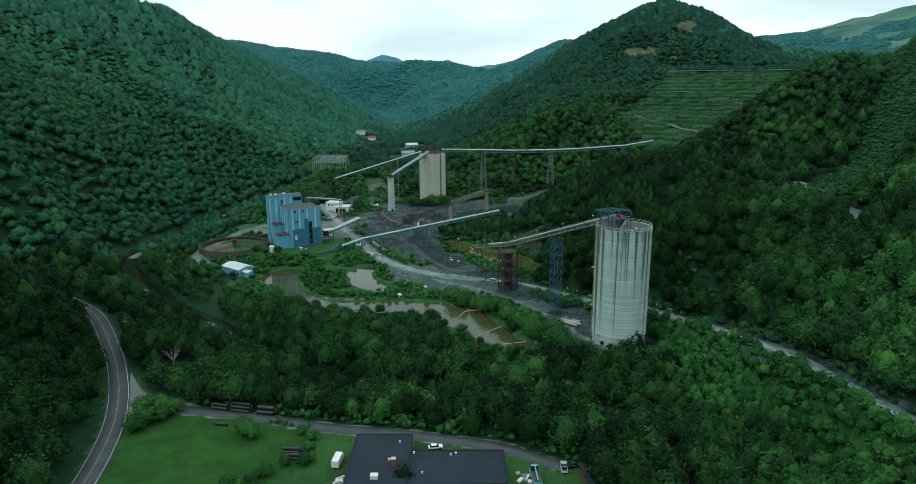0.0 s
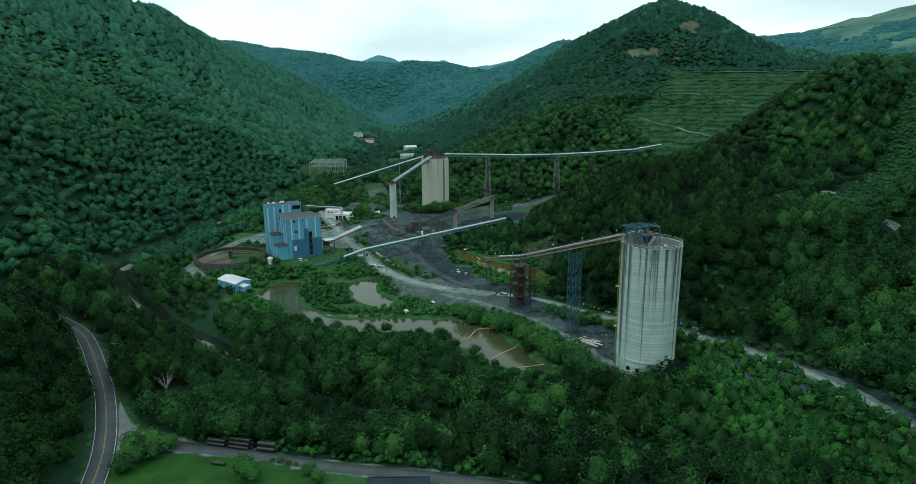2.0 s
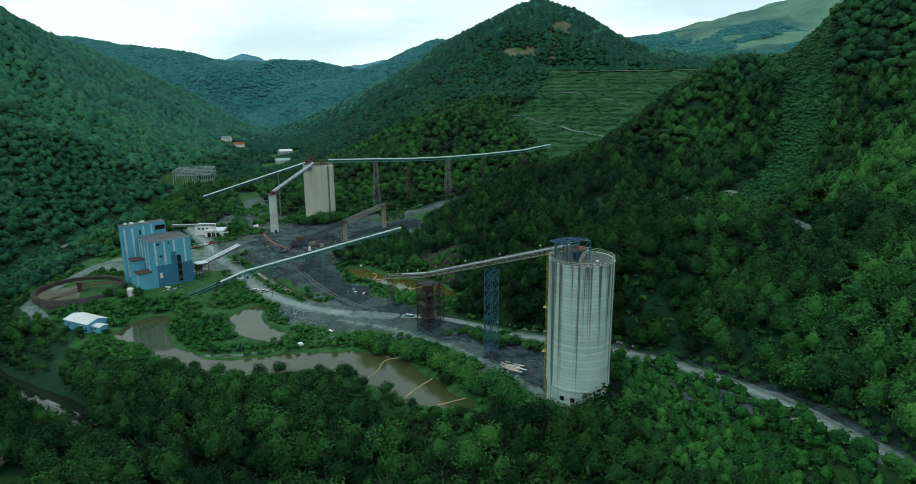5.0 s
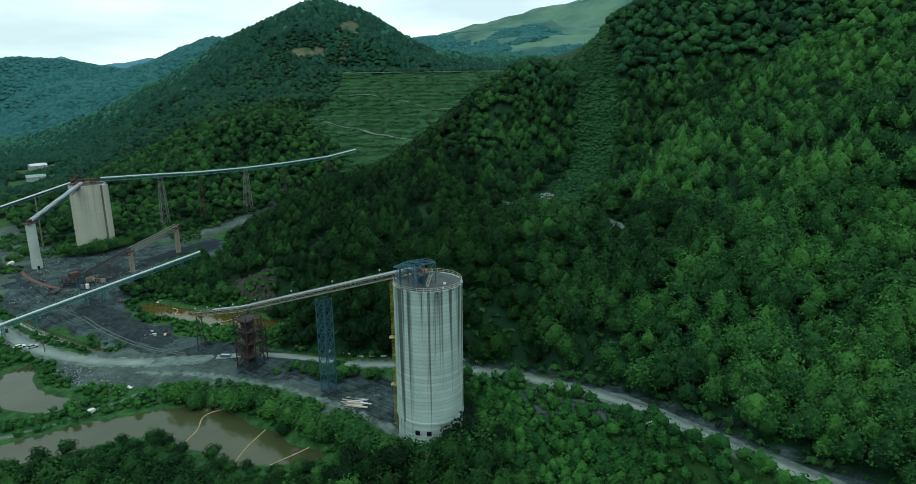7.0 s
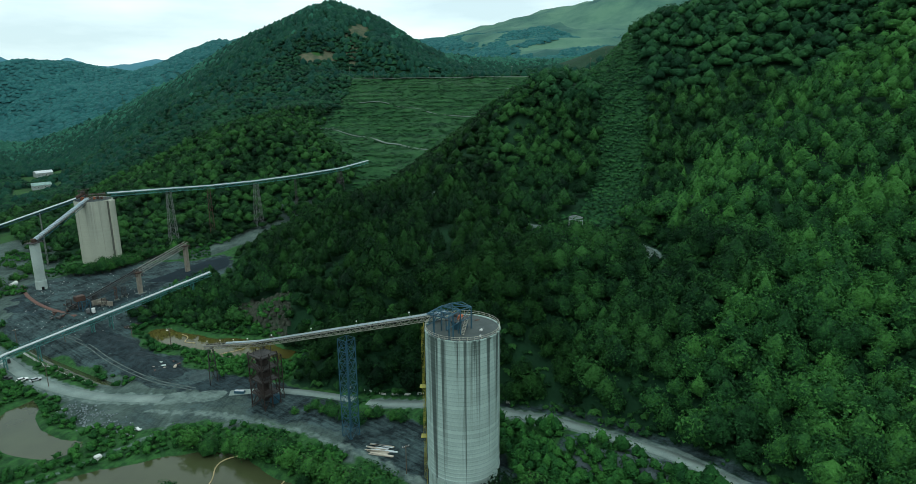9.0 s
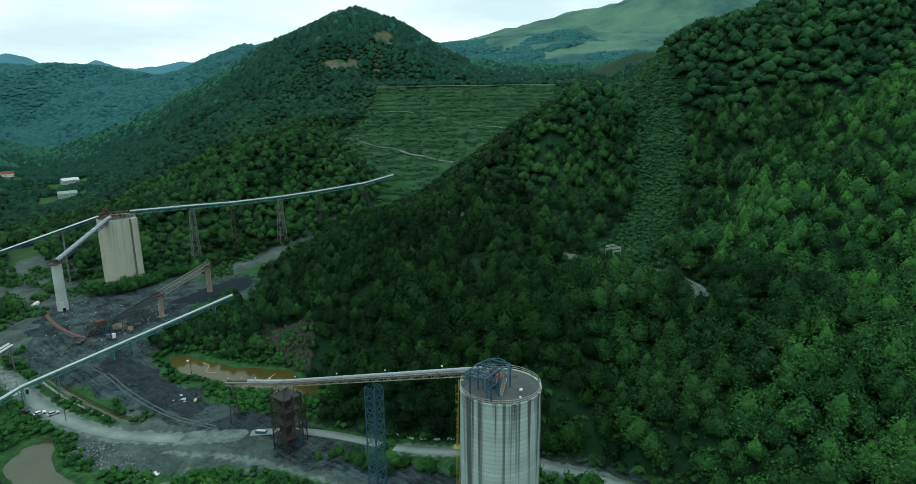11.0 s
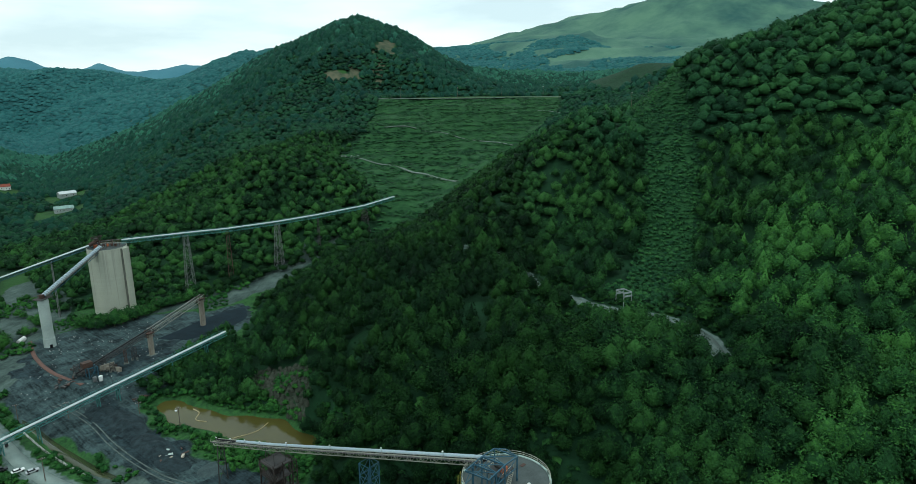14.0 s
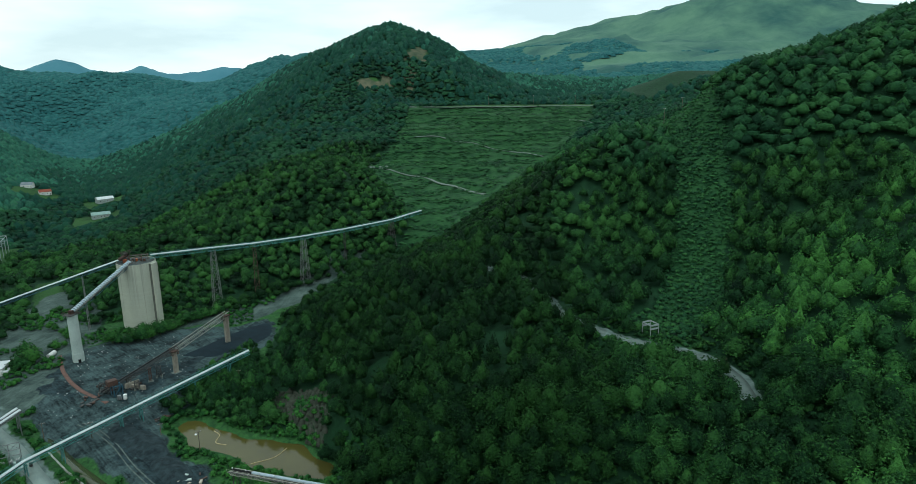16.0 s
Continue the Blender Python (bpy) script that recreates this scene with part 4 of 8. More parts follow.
def crown(seed, sub, leaves, leaf, lobes=7, tall=1.6, point=0.0):
    """A billowing crown of unit radius over the origin, about 1.9 high: rounded clumps on a domed body and a coat of leaf sprays. Verts and triangles."""
    r = np.random.default_rng(seed)
    base, faces = ico(sub)
    k = np.arange(lobes)
    ang = k * 2.4 + r.uniform(-0.5, 0.5, lobes)
    up = np.clip((k + 0.5) / lobes + r.uniform(-0.12, 0.12, lobes), 0, 1)
    out = 0.64 * np.sqrt(np.clip(1 - up ** 3.2, 0, 1)) * r.uniform(0.72, 1.12, lobes)
    cen = np.column_stack([out * np.cos(ang), out * np.sin(ang), -0.75 + 1.55 * up + point * up ** 3])
    rad = r.uniform(0.32, 0.50, lobes)

    def surface(d):
        """Distance to the crown's outline along directions d, and the middle of the clump met there."""
        best, who = np.full(len(d), 0.55), np.zeros((len(d), 3))
        for c, q in zip(cen, rad):
            b = d @ c
            disc = b * b - (c @ c - q * q)
            hit = np.where(disc > 0, b + np.sqrt(np.maximum(disc, 0)), 0)
            on = hit > best
            best[on], who[on] = hit[on], c
        return best, who
    flat_ = np.array((1, 1, 1 / tall))
    d = base / np.linalg.norm(base, axis=1)[:, None]
    dist = surface(d)[0]
    v = (d * (dist * (0.84 if leaves > 100 else 0.92 if leaves > 20 else 0.98) * r.uniform(0.93, 1.07, len(d)))[:, None]) * flat_ + (0, 0, 0.95)
    f = faces
    if leaves:
        q = r.normal(size=(leaves, 3))
        q[:, 2] = np.abs(q[:, 2]) * 1.15 - 0.35
        q /= np.linalg.norm(q, axis=1)[:, None]
        dist, who = surface(q)
        c = q * (dist * r.uniform(0.84, 1.10, leaves))[:, None]
        nrm = c - who
        nrm /= np.linalg.norm(nrm, axis=1)[:, None]
        nrm = nrm + r.normal(size=(leaves, 3)) * 0.38 + (0, 0, 0.2)
        nrm /= np.linalg.norm(nrm, axis=1)[:, None]
        a = np.cross(nrm, r.normal(size=(leaves, 3)))
        a /= np.linalg.norm(a, axis=1)[:, None]
        b = np.cross(nrm, a)
        s = leaf * r.uniform(0.6, 1.35, leaves)[:, None]
        tri = np.stack([c + a * s, c - a * s * 0.6 + b * s * 0.8, c - a * s * 0.6 - b * s * 0.8], 1).reshape(-1, 3) * flat_ + (0, 0, 0.95)
        f = np.concatenate([f, np.arange(len(tri)).reshape(-1, 3) + len(v)])
        v = np.concatenate([v, tri])
    return v, f


def upper(sets, cut):
    return [(v, f[v[f].mean(1)[:, 2] > cut]) for v, f in sets]


def trimmed(sets):
    """The sets without the points that no face uses."""
    out = []
    for v, f in sets:
        used = np.unique(f)
        out.append((v[used], np.searchsorted(used, f)))
    return out


NEAR = trimmed(upper([crown(i, 1, 430, 0.096, 15 + i % 6, point=0.16 * (i % 3)) for i in range(12)], 0.15))
MID = trimmed(upper([crown(20 + i, 1, 210, 0.112, 13 + i % 5, point=0.14 * (i % 3)) for i in range(12)], 0.50))
HILL = trimmed(upper([crown(100 + i, 1, 52, 0.145, 11 + i % 4, point=0.06 * (i % 3)) for i in range(8)], 0.62))
VALE = trimmed(upper([crown(140 + i, 1, 9, 0.14, 9) for i in range(10)], 0.78))


def dome(seed):
    """A small lumpy dome of a treetop, for the farthest woods."""
    r = np.random.default_rng(seed)
    a = np.arange(6) * np.pi / 3
    v = [(np.cos(t) * q, np.sin(t) * q, z) for q, z, turn in ((1.0, 0.2, 0), (0.78, 1.25, 0.5)) for t in a + turn] + [(0.1, 0, 1.9)]
    v = np.array(v) * r.uniform(0.78, 1.22, (13, 3))
    f = [(i, (i + 1) % 6, 6 + i) for i in range(6)] + [((i + 1) % 6, 6 + (i + 1) % 6, 6 + i) for i in range(6)] + [(6 + i, 6 + (i + 1) % 6, 12) for i in range(6)]
    return v, np.array(f)


RIDGE = [dome(200 + i) for i in range(8)]
LOW = trimmed(upper([crown(180 + i, 1, 5, 0.3, 6, tall=1.2) for i in range(8)], 0.95))
TUFT = [crown(80 + i, 1, 16, 0.42, 4) for i in range(5)]
TUFT = [(v[42:], f[80:] - 42) for v, f in TUFT]
BUSH = trimmed(upper([crown(60 + i, 1, 46, 0.17, 8, tall=1.2) for i in range(8)], 0.55))


def scatter(name, sets, pos, width, height, mat, label, category):
    """One joined mesh of many crowns: pos (n, 3), widths and heights (n)."""
    n = len(pos)
    pick = rng.integers(0, len(sets), n)
    turn = rng.uniform(0, 2 * np.pi, n)
    tint = rng.uniform(0, 1, n)
    V, Fc, T, off = [], [], [], 0
    for k, (v, f) in enumerate(sets):
        sel = np.where(pick == k)[0]
        if not len(sel):
            continue
        c, s = np.cos(turn[sel])[:, None], np.sin(turn[sel])[:, None]
        w, h = width[sel][:, None] / 2, height[sel][:, None] / 1.9
        x, y = (v[:, 0] * c - v[:, 1] * s) * w, (v[:, 0] * s + v[:, 1] * c) * w
        P = np.stack([x + pos[sel, 0:1], y + pos[sel, 1:2], v[:, 2] * h + pos[sel, 2:3]], -1)
        V.append(P.reshape(-1, 3))
        Fc.append((f[None] + (np.arange(len(sel)) * len(v))[:, None, None]).reshape(-1, 3) + off)
        T.append(np.repeat(tint[sel], len(v)))
        off += P.shape[0] * P.shape[1]
    me = fast_mesh(name, np.concatenate(V), np.concatenate(Fc), mat, np.concatenate(T), smooth=True)
    return tagged(new(name, me), label, category, kind="stuff")


def jitter_grid(x0, x1, y0, y1, step):
    xs, ys = np.arange(x0, x1, step), np.arange(y0, y1, step)
    g = np.stack(np.meshgrid(xs, ys), -1).reshape(-1, 2)
    return g + rng.uniform(-0.42, 0.42, g.shape) * step


def in_view(p, margin=40.0):
    """The part of the land that the flight overlooks."""
    x, y = p[:, 0], p[:, 1]
    return (x > -0.80 * (y + margin) - 40) & (x < 1.55 * (y - 60) + margin + 25) & (y > 118)


def steep_thin(p, share):
    """Thins points to a share on flat ground and keeps more where the land is steep."""
    e = 3.0
    z = land(p)
    gx_, gy_ = (land(p + (e, 0)) - z) / e, (land(p + (0, e)) - z) / e
    return p[rng.uniform(0, 1, len(p)) < share * (1 + gx_ ** 2 + gy_ ** 2) ** 0.75]


def ring(p):
    return np.hypot(p[:, 0] - 30, p[:, 1] - 130)


def stature(p):
    """How tall the woods grow, as a share: low by the ponds and along the river bank, and lowered where trees would
    hide roads or shed from the camera.
    """
    d = np.minimum(inside(p, PONDS["main"][0]), inside(p, YARD_CLEAR) * 0.8 + 8)
    k = 0.42 + 0.58 * smooth_step(d, 3, 26)
    k *= 0.82 + 0.36 * value_noise(p, 26, 41)
    bench_low = 1 - smooth_step(line_distance(p + (9.0, 11.0), [q[:2] for q in BENCH[11:]])[0], 8, 20)
    haul_side = 1 - smooth_step(line_distance(p, [(q[0] - 20, q[1] - 4) for q in HAUL[4:]])[0], 10, 18)
    shed_side = 1 - smooth_step(inside(p, [(-155, 352), (-132, 392), (-108, 390), (-92, 340), (-82, 326), (-100, 312), (-128, 322)]), -3, 8)
    return k * (1 - 0.2 * bench_low) * (1 - 0.55 * shed_side) * (1 - 0.4 * haul_side)


def wood(name, sets, p, w0, w1, h0, h1, mat, label, share=None, sink=0.08):
    z = ground_z(p)
    n = len(p)
    big = rng.uniform(0, 1, n) ** 1.3
    w, h = w0 + (w1 - w0) * big, h0 + (h1 - h0) * (0.65 * big + 0.35 * rng.uniform(0, 1, n))
    if share is not None:
        w, h = w * np.sqrt(share), h * share
    return scatter(name, sets, np.column_stack([p, z - h * sink - 0.3]), w, h, mat, label, "woodland")


p = jitter_grid(-260, 330, 118, 420, 5.2)
p = steep_thin(p[in_view(p) & (ring(p) < 225) & free(p)], 0.80)
# trees that stand singly: the lower woods between the shop and the ponds
single = (p[:, 0] > -70) & (p[:, 0] < 60) & (p[:, 1] < 250) & (rng.uniform(0, 1, len(p)) < 0.8)
lone_trees, near_wood = p[single], p[~single]
p = jitter_grid(-640, 560, 130, 900, 5.8)
p = steep_thin(p[in_view(p) & (ring(p) >= 225) & (ring(p) < 720) & free(p)], 0.64)
mid_wood = p
back = ring(mid_wood) + 70 * (value_noise(mid_wood, 40, 44) - 0.5) >= 370
mid_wood, hill_wood = mid_wood[~back], mid_wood[back]


def mined(p):
    """Where the reclaimed mine and the knob beside the dam are bare grass."""
    n = value_noise(p, 160, 51) + 0.4 * value_noise(p, 50, 52)
    slope = (p[:, 0] - 0.25 * p[:, 1] > 620) & (p[:, 1] > 1000) & (n + (p[:, 0] - 900) / 1600 > 0.62) & (p[:, 1] > 1500 - 0.2 * (p[:, 0] - 900))
    return slope | ((p[:, 0] > 600) & (p[:, 1] < 1050) & (p[:, 1] > 840))


p = jitter_grid(-1000, 1200, 420, 1800, 6.8)
p = p[in_view(p) & (ring(p) >= 720) & (ring(p) < 1500) & free(p) & ~mined(p)]
far_wood = p
p = jitter_grid(-1300, 1900, 1200, 2760, 12.5)
p = p[in_view(p) & (ring(p) >= 1500) & (ring(p) < 2700) & (p[:, 0] < 1500) & free(p) & ~mined(p)]
ridge_wood = p


def leaf_tone_of(p):
    """Which leaf tone a tree takes by area: 0 middling, 1 darker about the nose and the western roadside, 2 lighter on
    the eastern slope.
    """
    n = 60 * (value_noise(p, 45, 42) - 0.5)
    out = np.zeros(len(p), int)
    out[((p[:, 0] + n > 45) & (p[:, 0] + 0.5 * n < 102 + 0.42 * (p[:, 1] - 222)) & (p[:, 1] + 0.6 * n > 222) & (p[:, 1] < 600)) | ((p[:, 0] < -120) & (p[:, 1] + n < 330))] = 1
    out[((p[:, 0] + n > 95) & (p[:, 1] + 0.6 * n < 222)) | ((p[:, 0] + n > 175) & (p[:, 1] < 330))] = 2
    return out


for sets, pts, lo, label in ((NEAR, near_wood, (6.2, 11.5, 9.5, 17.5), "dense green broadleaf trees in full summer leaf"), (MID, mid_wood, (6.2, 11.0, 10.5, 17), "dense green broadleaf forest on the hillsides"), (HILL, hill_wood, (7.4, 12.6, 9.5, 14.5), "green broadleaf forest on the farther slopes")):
    stand = leaf_tone_of(pts)
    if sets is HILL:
        # trees on the western slope take the haze-tinted leaf colour
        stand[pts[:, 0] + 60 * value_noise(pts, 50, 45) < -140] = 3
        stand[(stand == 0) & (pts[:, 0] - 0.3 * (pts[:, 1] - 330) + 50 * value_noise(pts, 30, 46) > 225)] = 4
    for k, leaf_mat in enumerate((LEAF, LEAF_DEEP, LEAF_LIGHT, LEAF_WEST_HAZE, LEAF_SCRUB)):
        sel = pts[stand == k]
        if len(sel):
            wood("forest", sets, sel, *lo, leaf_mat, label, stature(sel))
# Leaf colour turns bluer with distance, so the haze is in the leaves
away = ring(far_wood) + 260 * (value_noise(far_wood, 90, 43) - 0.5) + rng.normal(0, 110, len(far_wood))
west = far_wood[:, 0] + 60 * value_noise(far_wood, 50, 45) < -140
for lo, hi, side, sets, leaf_mat, label in ((0, 1010, ~west, VALE, LEAF_VALE, "dark green forest across the valley bottom and the dam hill"), (0, 860, west, VALE, LEAF_WEST_HAZE, "green forest up the western valley side"), (1010, 1330, ~west, RIDGE, LEAF_FAR_HAZE, "distant green forest on the dam hill"), (860, 1080, west, RIDGE, LEAF_HALF_HAZE, "soft green forest on the western slope"), (1330, 9000, ~west, RIDGE, LEAF_HAZE, "blue-green forest on the distant slopes"), (1080, 9000, west, RIDGE, LEAF_HAZE, "blue-green forest on the western crest")):
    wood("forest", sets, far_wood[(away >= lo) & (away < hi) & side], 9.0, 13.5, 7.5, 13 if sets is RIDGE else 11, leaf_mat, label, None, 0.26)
wood("forest", RIDGE, ridge_wood, 16.0, 24.0, 6.5, 10, LEAF_RIDGE_HAZE, "hazy blue-green forest on the farthest ridges", None, 0.42)

# single trees, each with trunk and crown
crown_me = [fast_mesh("crown", v * (0.5, 0.5, 1 / 1.9), f, LEAF_DEEP, np.full(len(v), 0.0), smooth=True) for v, f in NEAR]

crown_lit = [fast_mesh("crown", v * (0.5, 0.5, 1 / 1.9), f, LEAF_LIGHT, np.full(len(v), 0.0), smooth=True) for v, f in NEAR]


def trunk_mesh(seed):
    r = random.Random(seed)
    bm = bmesh.new()
    tube(bm, (0, 0, -0.02), (0.01, 0, 0.55), 0.028, 0.016, 8)
    for k in range(5):
        a, z = r.uniform(0, 6.3), r.uniform(0.22, 0.5)
        tube(bm, (0, 0, z), (0.22 * math.cos(a), 0.22 * math.sin(a), z + 0.24), 0.011, 0.004, 5)
    me = bpy.data.meshes.new("trunk")
    bm.to_mesh(me)
    bm.free()
    me.materials.append(BARK)
    return me


trunk_me = [trunk_mesh(k) for k in range(3)]


def tree(x, y, z, w, h, k, label, group, crowns=crown_me):
    t = thing("tree", (x, y, z), label, "tree", group)
    t.rotation_euler[2] = random.uniform(0, 6.28)
    for nm, me, s in (("crown", crowns[k % len(crowns)], (w, w, h)), ("trunk", trunk_me[k % 3], (h, h, h))):
        ob = new(nm, me)
        ob.parent = t
        ob.scale = s
        ob.location[2] = -h * 0.17 if nm == "crown" else 0
    return t


lt_z, lt_s = land(lone_trees), stature(lone_trees)
for k, ((x, y), z, s) in enumerate(zip(lone_trees, lt_z, lt_s)):
    big = random.random() ** 1.3
    h = (8.5 + 10 * (0.65 * big + 0.35 * random.random())) * s
    tree(x, y, z - 0.2, (6.8 + 5.2 * big) * math.sqrt(s), h, k, "tall broadleaf tree in full green leaf by the river" if h > 11 else "young broadleaf tree in full green leaf near the river", "trees by the river", crown_lit if random.random() < 0.18 else crown_me)


def row_of_trees(line, step, wide, h0, h1, label, group):
    pts = np.array([q[:2] for q in dense([(*q, 0) for q in line], step)])
    pts = pts + rng.uniform(-wide, wide, pts.shape)
    for k, ((x, y), z) in enumerate(zip(pts, land(pts))):
        h = random.uniform(h0, h1)
        tree(x, y, z - 0.2, h * random.uniform(0.72, 1.0), h, k, label, group, crown_lit)


row_of_trees([(-1, 318), (7, 311), (16, 301), (24, 288), (30, 274), (38, 258), (44, 246), (52, 236), (62, 231), (72, 229), (82, 232)], 4.4, 2.4, 8.0, 13.0, "bushy green tree between pond and coal yard", "trees along the pond")
row_of_trees([(34, 321), (40, 315), (44, 306), (52, 296)], 3.0, 1.6, 4, 6.5, "small green tree beside the blue tower", "trees by the blue tower")
row_of_trees([(46, 314), (52, 305), (58, 297), (66, 290), (72, 282)], 3.4, 2.2, 4, 7, "small green tree beside the blue tower", "trees by the blue tower")
row_of_trees([(-30, 556), (-24, 552), (-16, 553), (-8, 557), (0, 561), (8, 566), (16, 568), (24, 570)], 3.0, 2.2, 7, 12, "bushy tree at the foot of the pale silo", "trees by the pale silo")
row_of_trees([(-40, 549), (-31, 544), (-22, 546), (-13, 550), (-5, 554)], 3.4, 2.0, 8, 13, "bushy tree at the foot of the pale silo", "trees by the pale silo")
row_of_trees([(-72, 560), (-66, 552), (-62, 566), (-70, 580), (-78, 592)], 5, 3, 5, 9, "green tree beside the plant road", "trees by the plant road")
row_of_trees([(-128, 404), (-122, 400), (-116, 402)], 3.2, 1.6, 5, 7.5, "dense tree against the blue plant", "trees by the plant")
row_of_trees([(-84, 530), (-79, 536), (-82, 545)], 5.0, 1.0, 13, 17, "tall dense tree beside the white office", "trees by the office")
row_of_trees([(-72, 193), (-66, 188.5)], 3.4, 1.0, 7, 9.5, "rounded garden tree on the mown lawn", "garden trees")
row_of_trees([(-108, 200), (-109, 205), (-104, 208.5), (-98, 206), (-102, 201), (-107, 195)], 3.6, 1.2, 7.5, 11, "tall leafy tree at the road junction", "trees at the junction")
row_of_trees([(-63, 198.5), (-50, 195)], 2.6, 0.6, 1.6, 3.2, "clipped low shrub along the lane", "shrubs by the lane")
row_of_trees([(-50, 192), (-46, 182), (-44, 176), (-66, 164), (-58, 160)], 4.0, 2.0, 4.0, 7, "leafy tree at the edge of the lawn", "garden trees")
row_of_trees([(151, 360), (153, 352), (157, 343), (162, 333), (168, 326), (174, 319), (178, 314)], 5.2, 1.4, 4.0, 6.5, "leafy tree below the gravel bench road", "trees by the bench road")
tree(180.5, 300, float(ground_z(np.array([[180.5, 300.0]]))[0]) - 0.2, 7.0, 10.5, 4, "leafy tree at the bend of the gravel bench road", "trees by the bench road")
tree(-15.6, 161, -6.2, 7.5, 10.5, 2, "round leafy tree against the shop wall", "garden trees")


def bushes(p, w0, w1, h0, h1, label, sets=BUSH):
    z = ground_z(p)
    big = rng.uniform(0, 1, len(p))
    scatter("bushes", sets, np.column_stack([p, z - 0.25]), w0 + (w1 - w0) * big, h0 + (h1 - h0) * big, LEAF if "shady" in label else LEAF_SCRUB if "brush" in label or "dam" in label else LEAF_BRUSH, label, "bushes")


def dry(p):
    ok = np.ones(len(p), bool)
    for key in PONDS:
        ok &= inside(p, PONDS[key][0]) > 1.5
    for line, wide in ((YARD_ROAD, 5.5), (HAUL, 5.2), (LEFT_ROAD, 5), (LOW_LANE, 3.5), (BENCH, 5), (LOOP, 4), (DITCH, 2.6)):
        ok &= line_distance(p, [q[:2] for q in line])[0] > wide
    return ok


def yard_free(p):
    coal, grav = cover(p)
    return (coal < 0.25) & (grav < 0.25) & dry(p) & (np.hypot(p[:, 0] + 147.6, p[:, 1] - 417.5) > 23.5) & (inside(p, [(-130, 398), (-104, 394), (-74, 424), (-84, 452), (-128, 450)]) > 0)


p = jitter_grid(-125, 60, 240, 460, 2.6)
shore = np.min([np.abs(inside(p, PONDS[k][0])) for k in PONDS], axis=0)
p = p[dry(p) & yard_free(p) & (shore < 15) & (value_noise(p, 13, 61) > 0.30)]
bushes(p, 2.2, 4.6, 1.2, 3.6, "low green bushes and reeds along the pond banks")
p = jitter_grid(-180, 70, 330, 640, 3.2)
p = p[yard_free(p) & (inside(p, YARD_CLEAR) < 2) & (value_noise(p, 17, 62) > 0.40)]
bushes(p, 2.0, 5.0, 1.2, 3.8, "scattered weeds and bushes round the yard")
p = jitter_grid(74, 150, 150, 275, 2.8)
p = p[(inside(p, SCRUB) < 4) & dry(p) & (cover(p)[1] < 0.4) & (cover(p)[0] < 0.6) & (value_noise(p, 12, 63) > 0.14) & (line_distance(p, [q[:2] for q in HAUL])[0] > 5.8)]
bushes(p, 3.4, 7.4, 2.8, 7.2, "tangled young trees and scrub on the spoil bank")
p = jitter_grid(84, 122, 130, 206, 2.6)
d = line_distance(p, [q[:2] for q in HAUL])[0]
p = p[(d > 5.4) & (d < 28) & (p[:, 0] < np.interp(p[:, 1], [120, 170, 200, 231], [119, 116, 117, 112])) & free(p, -12)]
bushes(p, 3.2, 7.5, 2.6, 7.0, "tangled young trees and scrub below the haul road")
p = jitter_grid(30, 160, 130, 330, 2.8)
d = line_distance(p, [q[:2] for q in HAUL])[0]
p = p[(d > 5.4) & (d < 10) & (value_noise(p, 9, 64) > 0.42)]
bushes(p, 1.4, 3.2, 0.8, 2.0, "grass and low scrub along the haul road")
p = jitter_grid(40, 260, 150, 340, 3.4)
p = p[free(p, -3.0) & (ring(p) < 225) & (land(p + (2.0, 2.0)) - land(p) > 0.35)]
bushes(p, 3.0, 5.5, 2.0, 4.5, "shady undergrowth on the steep hill foot", LOW)
p = jitter_grid(150, 530, 570, 960, 3.6)
p = p[inside(p, DAM) < 0]
row = land(p) / 4.25 + 0.5 * value_noise(p, 26, 65)
p = p[(row - np.floor(row) < 0.62) & (value_noise(p, 13, 66) > 0.22)]
bushes(p, 2.6, 6.4, 1.0, 2.6, "low green scrub in rows over the terraced dam face", LOW)
p = jitter_grid(180, 350, 325, 515, 1.7)
p = p[(line_distance(p, CUT)[0] < 16) & dry(p) & (rng.uniform(0, 1, len(p)) < 0.85)]
bushes(p, 1.6, 4.0, 0.9, 3.0, "low brush in the cleared power line cut", LOW)
p = jitter_grid(140, 225, 255, 420, 2.6)
d = line_distance(p, [q[:2] for q in BENCH])[0]
p = p[(d > 5.0) & (d < 20) & (value_noise(p, 9, 71) > 0.36)]
bushes(p, 2.0, 4.6, 1.2, 3.6, "shady undergrowth beside the bench road")
p = jitter_grid(-10, 50, 420, 510, 3.0)
p = p[(inside(p, [(-6, 453), (4, 450), (18, 436), (34, 430), (40, 448), (34, 478), (38, 508), (20, 492), (4, 476)]) < 0) & dry(p)]
bushes(p, 3.0, 6.5, 3.0, 8.0, "shady young trees crowding down to the old conveyor")
p = jitter_grid(30, 62, 388, 456, 1.5)
p = p[inside(p, CLIFF) < 2.0]
size = rng.uniform(0, 1, len(p)) ** 1.5
scatter("rock", RIDGE, np.column_stack([p, ground_z(p) - 0.5]), 1.2 + 2.4 * size, 0.9 + 2.2 * size, ROCK_FACE, "broken grey-brown rock face above the ochre pond", "rock")
p = jitter_grid(10, 66, 385, 475, 3.0)
p = p[(inside(p, CLIFF) < 0) & (value_noise(p, 8, 67) > 0.5)]
bushes(p, 2.0, 4.4, 1.5, 3.4, "ivy and scrub clinging to the rock face")
p = jitter_grid(-180, 130, 225, 640, 1.7)
